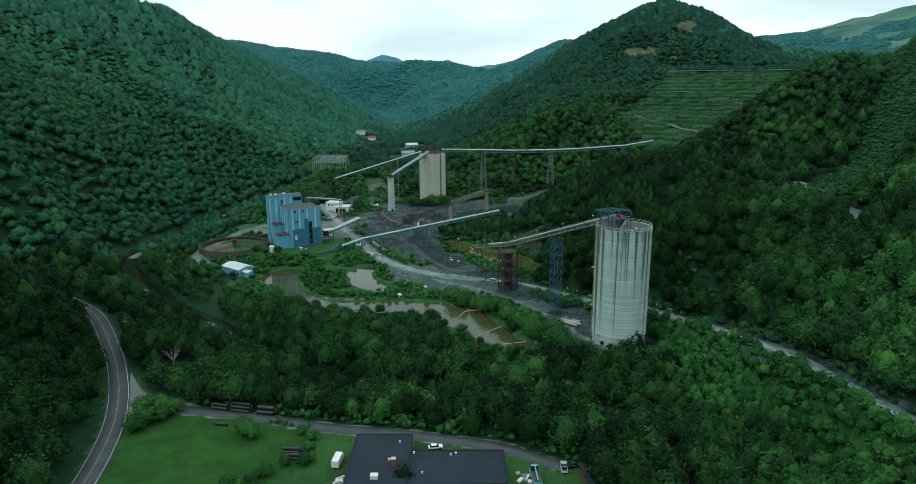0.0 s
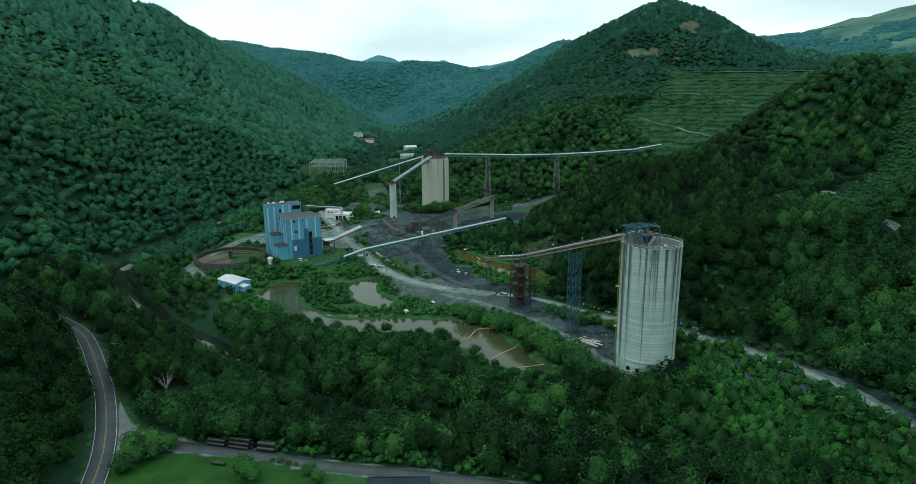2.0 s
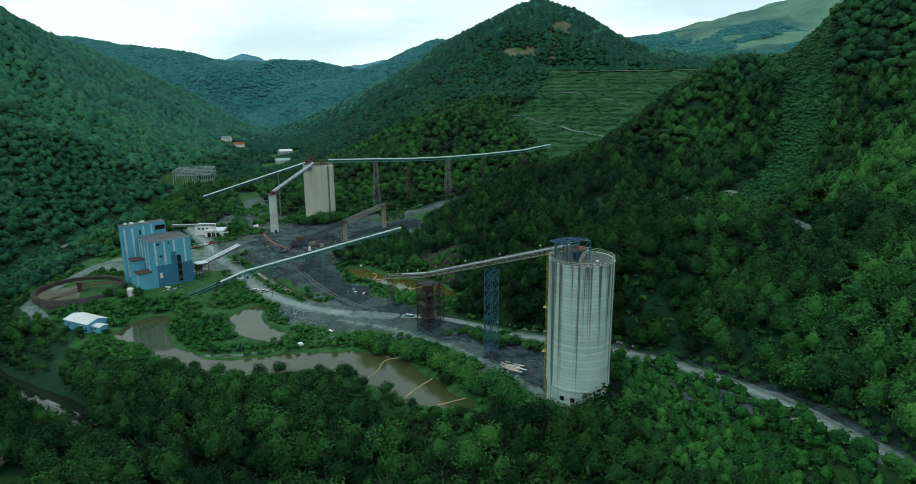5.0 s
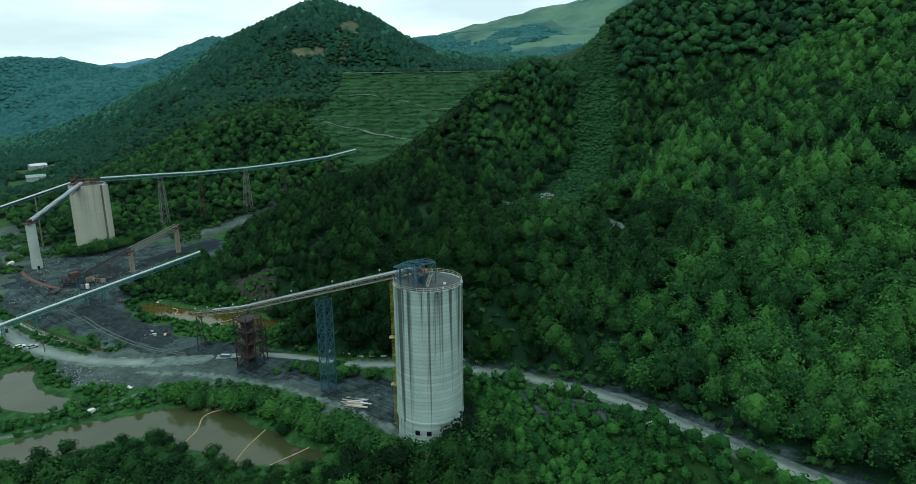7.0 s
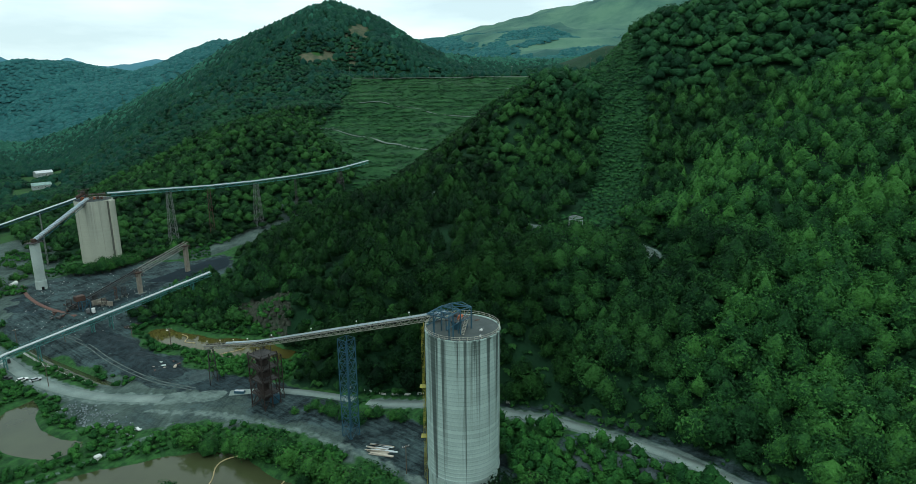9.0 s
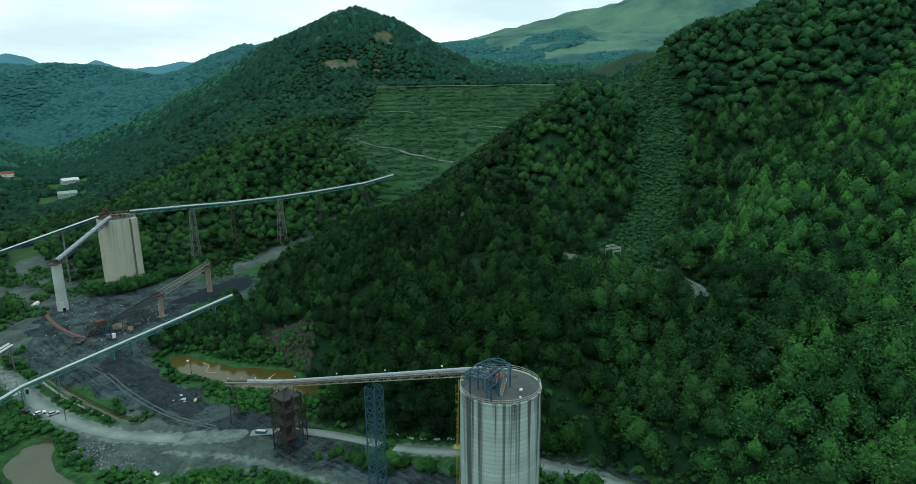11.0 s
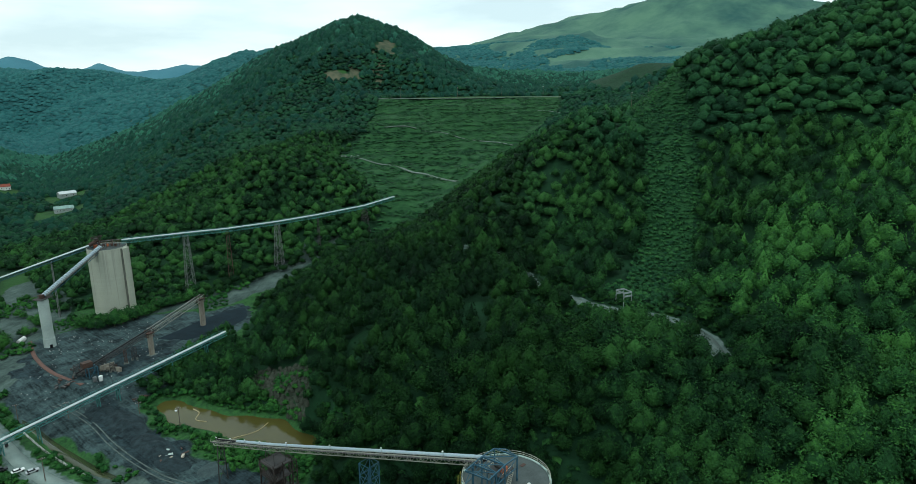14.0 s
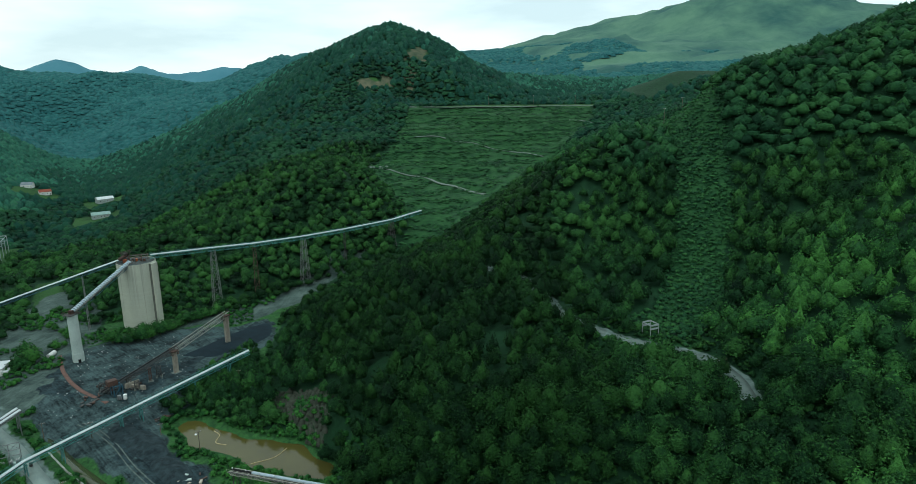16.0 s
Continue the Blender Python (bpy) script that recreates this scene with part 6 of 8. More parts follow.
def lattice_tower(name, base, top_z, w, mat, bays, label, taper=1.0, depth=None, turn=0.0, bw=0.22, group=""):
    """Four legs with rings and crossed braces."""
    t = thing(name, base, label, "tower", group, turn=turn)
    h = top_z - base[2]
    d = depth or w

    def corner(k, z):
        q = (1 - z / h) * (taper - 1) + 1
        sx, sy = ((-1, -1), (1, -1), (1, 1), (-1, 1))[k % 4]
        return Vector((sx * w / 2 * q, sy * d / 2 * q, z))
    for k in range(4):
        part("leg", bar(bmesh.new(), corner(k, 0) - Vector((0, 0, 0.4)), corner(k, h), bw * 1.35), mat, t)
        for i in range(bays):
            z0, z1 = h * i / bays, h * (i + 1) / bays
            bar_part("strut", corner(k, z1), corner(k + 1, z1), bw * 0.8, mat, t)
            bar_part("brace", corner(k, z0), corner(k + 1, z1), bw * 0.7, mat, t)
            bar_part("brace", corner(k + 1, z0), corner(k, z1), bw * 0.7, mat, t)
    for k in range(4):
        c = corner(k, 0)
        part("footing", box(bmesh.new(), (c.x, c.y, 0.1), (1.1, 1.1, 0.7), 0, 0.05), FOOTING, t)
    return t


def bent(base, top_z, w, mat, label, across, lean=0.25, group=""):
    """A two-legged trestle bent."""
    t = thing("trestle", base, label, "trestle", group)
    h = top_z - base[2]
    a = Vector((*across, 0)).normalized()
    lo = [a * (-w / 2 * (1 + lean)), a * (w / 2 * (1 + lean))]
    hi = [a * (-w / 2) + Vector((0, 0, h)), a * (w / 2) + Vector((0, 0, h))]
    for k in (0, 1):
        part("leg", bar(bmesh.new(), lo[k] - Vector((0, 0, 0.5)), hi[k], 0.3), mat, t)
    bar_part("cap_beam", hi[0], hi[1], 0.3, mat, t)
    n = max(1, int(h / 6))
    for i in range(n):
        p, q = i / n, (i + 1) / n
        bar_part("brace", lo[0].lerp(hi[0], p), lo[1].lerp(hi[1], q), 0.16, mat, t)
        bar_part("brace", lo[1].lerp(hi[1], p), lo[0].lerp(hi[0], q), 0.16, mat, t)
        bar_part("strut", lo[0].lerp(hi[0], q), lo[1].lerp(hi[1], q), 0.16, mat, t)
    return t


def conveyor(points, label, mat, wide=2.2, deep=1.4, cover_from=0.0, cover_mat=None, hoods=1.25, truss_side=1, walkway=True, lamps=0, ribs=True, round_cover=False, belt=True, walk_mat=None, hood_share=0.28, chord=0.24):
    """A belt gallery along points (the belt's line): truss with chords and braces, belt, idlers, hood cover and a walkway with rails."""
    c = thing("conveyor", points[0], label, "conveyor")
    off = Vector(points[0])
    pts = [Vector(p) - off for p in points]
    total = sum((b - a).length for a, b in zip(pts, pts[1:]))
    run = 0.0
    for a, b in zip(pts, pts[1:]):
        d = b - a
        L = d.length
        u = d.normalized()
        s = Vector((u.y, -u.x, 0)).normalized()
        up = s.cross(u).normalized()
        if up.z < 0:
            up = -up
        n = max(2, int(round(L / 2.6)))
        for q in (-1, 1):
            e = s * (q * wide / 2)
            bar_part("chord", a + e - up * 0.15, b + e - up * 0.15, chord, mat, c)
            bar_part("chord", a + e - up * deep, b + e - up * deep, chord * 0.84, mat, c)
            for i in range(n):
                p0, p1 = a + u * (L * i / n) + e, a + u * (L * (i + 1) / n) + e
                bar_part("strut", p0 - up * deep, p0 - up * 0.15, 0.14, mat, c)
                if i % 2:
                    bar_part("brace", p0 - up * deep, p1 - up * 0.15, 0.12, mat, c)
                else:
                    bar_part("brace", p0 - up * 0.15, p1 - up * deep, 0.12, mat, c)
        for i in range(0, n + 1, 2):
            p0 = a + u * (L * i / n)
            bar_part("cross_beam", p0 - s * wide / 2 - up * deep, p0 + s * wide / 2 - up * deep, 0.12, mat, c)
        if belt:
            bm = bar(bmesh.new(), a + up * 0.12, b + up * 0.12, 1.1, 0.08)
            bar(bm, a - up * 0.7, b - up * 0.7, 1.0, 0.05)
            part("belt", bm, BLACK, c, "black rubber belt")
        bm = bmesh.new()
        for i in range(n * 2):
            p0 = a + u * (L * (i + 0.5) / (2 * n))
            bar(bm, p0 - s * 0.75, p0 + s * 0.75, 0.16)
        tagged(part("idler_set", bm, STEEL_DARK, c), kind="stuff")
        if walkway:
            bm = bmesh.new()
            w0 = s * (truss_side * (wide / 2 + 0.45))
            bar(bm, a + w0 - up * 0.2, b + w0 - up * 0.2, 0.8, 0.07)
            part("walkway", bm, walk_mat or STEEL_DARK, c)
            bm = bmesh.new()
            w1 = s * (truss_side * (wide / 2 + 0.85))
            for hh in (0.45, 0.95):
                bar(bm, a + w1 + up * hh, b + w1 + up * hh, 0.07)
            for i in range(n + 1):
                p0 = a + u * (L * i / n) + w1
                bar(bm, p0 - up * 0.2, p0 + up * 0.95, 0.07)
            part("handrail", bm, walk_mat or RAIL_PALE, c)
        lo, hi = max(0.0, (cover_from * total - run) / L), 1.0
        if cover_mat is not None and lo < 1.0:
            m = max(3, int(L * (hi - lo) / hoods))
            arc = [(-1, 0.0), (-0.92, 0.42), (-0.6, 0.72), (-0.2, 0.86), (0.2, 0.86), (0.6, 0.72), (0.92, 0.42), (1, 0.0)]
            hw = wide * (0.5 if round_cover else (hood_share if walkway else 0.38))
            ell = L * (hi - lo) / m
            bm = bmesh.new()
            r0 = [bm.verts.new((0, x * hw, 0.1 + z * hw)) for x, z in arc]
            r1 = [bm.verts.new((ell * (0.62 if round_cover else 0.94), x * hw, 0.1 + z * hw)) for x, z in arc]
            for k2 in range(len(arc) - 1):
                bm.faces.new((r0[k2], r0[k2 + 1], r1[k2 + 1], r1[k2]))
            bm.faces.new(r0), bm.faces.new(r1)
            bmesh.ops.recalc_face_normals(bm, faces=bm.faces)
            hood_me = bpy.data.meshes.new("hood")
            bm.to_mesh(hood_me)
            bm.free()
            hood_me.materials.append(cover_mat)
            turn = Matrix((u, s, up)).transposed().to_4x4()
            for i in range(m):
                ob = new("hood", hood_me)
                ob.parent = c
                k = 1.0 if (i % 2 or not ribs) else 0.95
                ob.matrix_basis = Matrix.Translation(a + d * (lo + (hi - lo) * i / m)) @ turn @ Matrix.Diagonal((1, k, k, 1))
        for k in range(lamps):
            p0 = a + d * ((k + 0.5) / lamps) + s * (truss_side * (wide / 2 + 0.85))
            bm = bar(bmesh.new(), p0, p0 + up * 2.0, 0.08)
            part("lamp_post", bm, STEEL_GREY, c)
            bm = box(bmesh.new(), p0 + up * 2.1, (0.45, 0.45, 0.35), 0, 0.08)
            part("lamp", bm, WHITE, c, "white flood lamp")
        run += L
    return c


RUST_PALE = material("faded_rusty_steel", (0.30, 0.31, 0.27), (0.12, 0.12, 0.10), scale=0.6, fine=5, rough=0.7)
COVER_BLUE = material("pale_blue_sheet", (0.42, 0.50, 0.54), (0.28, 0.34, 0.38), scale=0.4, fine=3, rough=0.45, metal=0.2)
conveyor([(11, 365.2, 13.6), (27, 338, 21.4), (62.4, 253.5, 53.2)], "long inclined belt conveyor feeding the tall silo", RAIL_PALE, 2.4, 1.5, 0.10, COVER_BLUE, lamps=4)
conveyor([(-90.5, 396.5, -0.6), (-64, 422, 4.2), (24.6, 479, 10.4), (31, 483, 10.9)], "long white-hooded overland conveyor on teal steel", STEEL_TEAL, 2.4, 1.7, 0.14, BELT_WHITE, truss_side=-1, walk_mat=STEEL_TEAL, hood_share=0.30)
conveyor([(-14, 573, 48.0), (23, 581.1, 46.6), (50, 587.6, 45.2), (85, 596, 44.7), (117, 603.7, 45.2), (157, 613.3, 46.8), (185, 620, 50.5)], "long sagging conveyor from hillside to the pale silo", STEEL_TEAL, 2.4, 1.9, 0.0, BELT_WHITE, truss_side=-1, walk_mat=STEEL_TEAL, hood_share=0.30)
conveyor([(-27, 574.5, 47.6), (-111, 586.7, 21.0)], "white-hooded conveyor descending from the pale silo", STEEL_BLUE, 2.0, 1.5, 0.0, BELT_WHITE, walkway=False)
conveyor([(-54.0, 528.6, 31.6), (-25.5, 568.0, 46.4)], "steep ribbed tube conveyor up to the pale silo", STEEL_BLUE, 2.6, 1.8, 0.0, COVER_BLUE, 1.5, round_cover=True, ribs=False)
conveyor([(-40, 476.5, 4.6), (-5.8, 490.5, 16.6)], "dark rusted lattice conveyor rising from the hopper", STEEL_DARK, 2.4, 2.2, 0.0, None, walkway=False, chord=0.3)
conveyor([(-5.8, 490.5, 16.6), (24.5, 524.0, 21.2)], "old pale lattice conveyor between concrete piers", RUST_PALE, 2.6, 2.7, 0.0, None, walkway=False, belt=False, chord=0.34)
conveyor([(-101.5, 433.5, 30.2), (-86.8, 476, 21.0)], "thin white tube conveyor from the plant roof", STEEL_GREY, 1.6, 0.7, 0.0, BELT_WHITE, walkway=False)
for sx, sy in ((0, 0), (-1.6, 2.4)):
    conveyor([(-93.0 + sx, 441.5 + sy, 3.0), (-69.8 + sx, 457.3 + sy, 11.0)], "paired pale inclined conveyor beside the blue plant", STEEL_GREY, 1.9, 0.8, 0.0, BELT_WHITE, walkway=False)

lattice_tower("tower", (45.6, 292.0, -1.0), 35.2, 4.0, STEEL_BLUE, 9, "tall blue lattice steel tower under the conveyor", turn=22.7, bw=0.2)
for x, y, zt, kind in ((23, 581.1, 45, "lat"), (50, 587.6, 43.6, "red"), (85, 596, 43.2, "lat"), (117, 603.7, 43.6, "bent"), (157, 613.3, 45, "lat")):
    gz = float(land(np.array([[x, y]]))[0])
    if kind == "lat":
        lattice_tower("tower", (x, y, gz), zt, 2.6, STEEL_DARK if x > 150 else STEEL_GREY, 6, "slender grey lattice tower carrying the hillside conveyor", 2.2, turn=13, bw=0.18, group="towers of the hillside conveyor")
    else:
        bent((x, y, gz), zt, 2.0, RUST if kind == "red" else STEEL_DARK, "tall rusted trestle carrying the hillside conveyor", (1, 0.24) if kind == "red" else (0.24, -1), 0.9, "towers of the hillside conveyor")
for x, y, zt, m in ((-64, 422, 2.6, STEEL_TEAL), (-52, 429.7, 3.4, STEEL_TEAL), (-30, 443.8, 5.0, STEEL_TEAL), (-22, 449, 5.6, STEEL_TEAL), (2, 464.4, 7.2, STEEL_TEAL), (20, 476, 8.6, STEEL_TEAL)):
    gz = float(land(np.array([[x, y]]))[0])
    bent((x, y, gz), zt, 2.2, m, "teal steel trestle under the overland conveyor", (0.54, -0.84), 0.3, "trestles of the overland conveyor")
bent((12.2, 363, float(land(np.array([[12.2, 363.0]]))[0])), 12.4, 2.4, STEEL_DARK, "dark steel trestle at the conveyor tail", (0.86, 0.5), 0.7)
bent((-53, 578.2, 3), 38, 2.0, STEEL_GREY, "tall grey trestle beside the pale silo", (0.15, 1), 0.8)
bent((-86.8, 476, 1), 20, 1.6, STEEL_GREY, "tall thin trestle beside the white building", (0.9, 0.2), 0.6)
bent((-71.5, 457.5, float(land(np.array([[-71.5, 457.5]]))[0])), 9.6, 3.0, STEEL_GREY, "grey trestle under the paired conveyors", (-0.5, 0.85), 0.2)


def transfer_tower():
    t = thing("transfer_tower", (26.6, 333.5, -2.9), "rust-brown transfer tower with screens and a blue bin", "tower", turn=22.7)
    w, d, h = 7.2, 8.0, 22.0
    cs = [(-w / 2, -d / 2), (w / 2, -d / 2), (w / 2, d / 2), (-w / 2, d / 2)]
    for x, y in cs + [(0, -d / 2), (0, d / 2)]:
        part("column", bar(bmesh.new(), (x, y, -0.5), (x, y, h), 0.36), RUST_DARK, t)
    for z in (5.6, 11.2, 16.2, 21.0):
        bm = box(bmesh.new(), (0, 0, z), (w + 0.4, d + 0.4, 0.2))
        part("floor", bm, STEEL_DARK, t)
        for (x0, y0), (x1, y1) in zip(cs, cs[1:] + cs[:1]):
            bar_part("beam", (x0, y0, z), (x1, y1, z), 0.34, RUST_DARK, t)
            bar_part("rail", (x0, y0, z + 1.1), (x1, y1, z + 1.1), 0.09, RUST_DARK, t)
            bar_part("brace", (x0, y0, z - 5), ((x0 + x1) / 2, (y0 + y1) / 2, z), 0.18, RUST_DARK, t)
            bar_part("brace", (x1, y1, z - 5), ((x0 + x1) / 2, (y0 + y1) / 2, z), 0.18, RUST_DARK, t)
    for c, s in (((-0.6, 0.4, 8.0), (3.0, 3.8, 3.0)), ((0.3, 0, 13.2), (4.0, 3.6, 2.4)), ((-0.2, 0.4, 18.0), (3.0, 4.0, 2.2))):
        part("screen_housing", box(bmesh.new(), c, s, 0, 0.15), RUST_DARK, t, "rusted steel screen housing")
    bm = bmesh.new()
    bmesh.ops.create_cone(bm, cap_ends=True, segments=4, radius1=0.8, radius2=3.4, depth=3.6, matrix=pose(-0.6, -0.6, 4.0, 0, 0, 45))
    part("hopper", bm, RUST_DARK, t)
    for k, (z0, z1) in enumerate(((0, 5.6), (5.6, 11.2), (11.2, 16.2), (16.2, 21))):
        bm = bmesh.new()
        y0, y1 = (-3.4, 3.0) if k % 2 else (3.0, -3.4)
        for q in (-0.4, 0.4):
            bar(bm, (-w / 2 - 0.9 + q, y0, z0 + 0.1), (-w / 2 - 0.9 + q, y1, z1), 0.08, 0.24)
            bar(bm, (-w / 2 - 0.9 + q, y0, z0 + 1.1), (-w / 2 - 0.9 + q, y1, z1 + 1), 0.06)
        for j in range(14):
            f = (j + 0.5) / 14
            box(bm, (-w / 2 - 0.9, y0 + (y1 - y0) * f, z0 + (z1 - z0) * f), (0.8, 0.3, 0.05))
        part("stair", bm, RUST_DARK, t, "rusted zigzag stair")
    part("bin", box(bmesh.new(), (2.6, -1.5, 2.2), (3.0, 3.6, 3.2), 0, 0.1), STEEL_BLUE, t, "dark blue steel bin")
    for x in (w / 2, w / 2 + 3.2):
        for y in (-2, 2.6):
            bar_part("side_column", (x, y, -0.5), (x, y, h - 3), 0.26, RUST_DARK, t)
    for z in (5, 10, 15, 19):
        for p0, p1, bw in (((w / 2, -2, z), (w / 2 + 3.2, -2, z), 0.2), ((w / 2, 2.6, z), (w / 2 + 3.2, 2.6, z), 0.2), ((w / 2 + 3.2, -2, z), (w / 2 + 3.2, 2.6, z), 0.2), ((w / 2 + 3.2, -2, z - 5), (w / 2 + 3.2, 2.6, z), 0.14), ((w / 2, -2, z - 5), (w / 2 + 3.2, -2, z), 0.14)):
            bar_part("side_beam", p0, p1, bw, RUST_DARK, t)
    for (x0, y0), (x1, y1) in zip(cs, cs[1:] + cs[:1]):
        bar_part("top_post", (x0 * 0.6, y0 * 0.6, 21), (x0 * 0.6, y0 * 0.6, 25), 0.16, STEEL_DARK, t)
        bar_part("top_beam", (x0 * 0.6, y0 * 0.6, 25), (x1 * 0.6, y1 * 0.6, 25), 0.16, STEEL_DARK, t)
    return t


transfer_tower()


def concrete_pier(loc, h, w, label):
    p = thing("pier", loc, label, "pier", "piers of the old conveyor", turn=35)
    bm = box(bmesh.new(), (0, 0, h / 2 - 0.5), (w, w * 0.72, h + 1), 0, 0.08)
    part("shaft", bm, streak_pier, p)
    part("footing", box(bmesh.new(), (0, 0, 0.1), (w * 1.9, w * 1.7, 0.8), 0, 0.06), FOOTING, p)
    part("cap", box(bmesh.new(), (0, 0, h + 0.3), (w * 1.5, w * 1.3, 0.6), 0, 0.05), RUST, p, "rusted steel cap")
    bm = bmesh.new()
    for q in (-1, 1):
        for e in (-1, 1):
            bar(bm, (q * w * 0.7, e * w * 0.6, h - 1.6), (q * w * 0.7, e * w * 0.6, h + 2.2), 0.18)
        bar(bm, (q * w * 0.7, -w * 0.6, h + 2.2), (q * w * 0.7, w * 0.6, h + 2.2), 0.18)
        bar(bm, (q * w * 0.7, -w * 0.6, h - 1.6), (q * w * 0.7, w * 0.6, h - 1.6), 0.3)
    part("saddle", bm, RUST, p)
    return p


streak_pier = material("stained_pier_concrete", (0.34, 0.32, 0.26), (0.17, 0.145, 0.115), scale=0.4, fine=2.5, stretch=(1, 1, 0.25))
concrete_pier((-5.7, 489, 2.6), 12.2, 2.3, "rust-stained square concrete pier under the old conveyor")
concrete_pier((23.3, 521.0, 2.6), 16.6, 2.6, "tall square concrete pier at the coal pad")


def round_pier():
    p = thing("pier", (-54.5, 528, 2.6), "round banded concrete pier carrying the tube conveyor", "pier")
    r = 2.7
    prof = [(r + 0.25, -0.8), (r + 0.25, 5.4), (r, 5.5)]
    for k in range(1, 14):
        prof += [(r, 5.5 + 1.6 * k - 0.08), (r - 0.06, 5.5 + 1.6 * k - 0.04), (r - 0.06, 5.5 + 1.6 * k + 0.04), (r, 5.5 + 1.6 * k + 0.08)]
    prof += [(r, 27.6), (0.01, 27.6)]
    part("shaft", lathe(bmesh.new(), prof, 32), CONCRETE, p)
    part("doorway", box(bmesh.new(), (0.8, -r - 0.1, 1.1), (1.3, 0.6, 2.2)), BLACK, p, "dark doorway")
    part("platform", box(bmesh.new(), (0, 0, 27.8), (7.4, 6.0, 0.3), 50), STEEL_DARK, p)
    bm = bmesh.new()
    c = [Vector((x, y, 28)) for x, y in ((-3.6, -2.9), (3.6, -2.9), (3.6, 2.9), (-3.6, 2.9))]
    for a, b in zip(c, c[1:] + c[:1]):
        bar(bm, a + Vector((0, 0, 1.1)), b + Vector((0, 0, 1.1)), 0.09)
        for k in range(4):
            q = a.lerp(b, k / 4)
            bar(bm, q, q + Vector((0, 0, 1.1)), 0.09)
    bmesh.ops.rotate(bm, verts=bm.verts, cent=(0, 0, 0), matrix=Matrix.Rotation(radians(50), 3, "Z"))
    part("railing", bm, RUST, p)
    part("drive", box(bmesh.new(), (0, 0, 29), (2.6, 2.0, 2.0), 50, 0.15), RUST, p)


round_pier()


# ---- the works: plant and buildings ----
def ribbed_wall(w, h, rib=0.6):
    """Corrugated cladding in the xz plane, 0..w by 0..h, 0.25 thick, ribs outward (-y)."""
    bm = bmesh.new()
    n = max(2, int(w / rib))
    pts = []
    for i in range(n):
        x = w * i / n
        s = w / n
        pts += [(x, 0), (x + s * 0.55, 0), (x + s * 0.62, -0.07), (x + s * 0.93, -0.07)]
    pts.append((w, 0))
    lo, hi = [bm.verts.new((x, y, 0)) for x, y in pts], [bm.verts.new((x, y, h)) for x, y in pts]
    for k in range(len(pts) - 1):
        bm.faces.new((lo[k], lo[k + 1], hi[k + 1], hi[k]))
    bl, bh = [bm.verts.new((x, 0.25, 0)) for x in (0, w)], [bm.verts.new((x, 0.25, h)) for x in (0, w)]
    bm.faces.new((bl[0], bl[1], bh[1], bh[0]))
    bm.faces.new([*hi, bh[1], bh[0]])
    bm.faces.new((lo[0], hi[0], bh[0], bl[0]))
    bm.faces.new((lo[-1], hi[-1], bh[1], bl[1]))
    return bm


def place(bm, a, b, z):
    """Moves a wall made along +x to run from a to b at height z."""
    ang = math.atan2(b[1] - a[1], b[0] - a[0])
    bmesh.ops.transform(bm, matrix=Matrix.Translation((a[0], a[1], z)) @ Matrix.Rotation(ang, 4, "Z"), verts=bm.verts)
    return bm


def clad_block(parent, x0, y0, x1, y1, z0, z1, mat, roof_mat=None, pitch=0.0):
    """Four ribbed walls and a roof slab."""
    c = [(x0, y0), (x1, y0), (x1, y1), (x0, y1)]
    walls = []
    for a, b in zip(c, c[1:] + c[:1]):
        walls.append(part("wall", place(ribbed_wall(math.hypot(b[0] - a[0], b[1] - a[1]), z1 - z0), a, b, z0), mat, parent))
    bm = bmesh.new()
    e = 0.25
    v = [bm.verts.new(q) for q in ((x0 - e, y0 - e, z1 - 0.05), (x1 + e, y0 - e, z1 - 0.05), (x1 + e, y1 + e, z1 + pitch - 0.05), (x0 - e, y1 + e, z1 + pitch - 0.05))]
    f = bm.faces.new(v)
    bmesh.ops.solidify(bm, geom=[f], thickness=-0.3)
    part("roof", bm, roof_mat or ROOF_GREY, parent)
    return walls


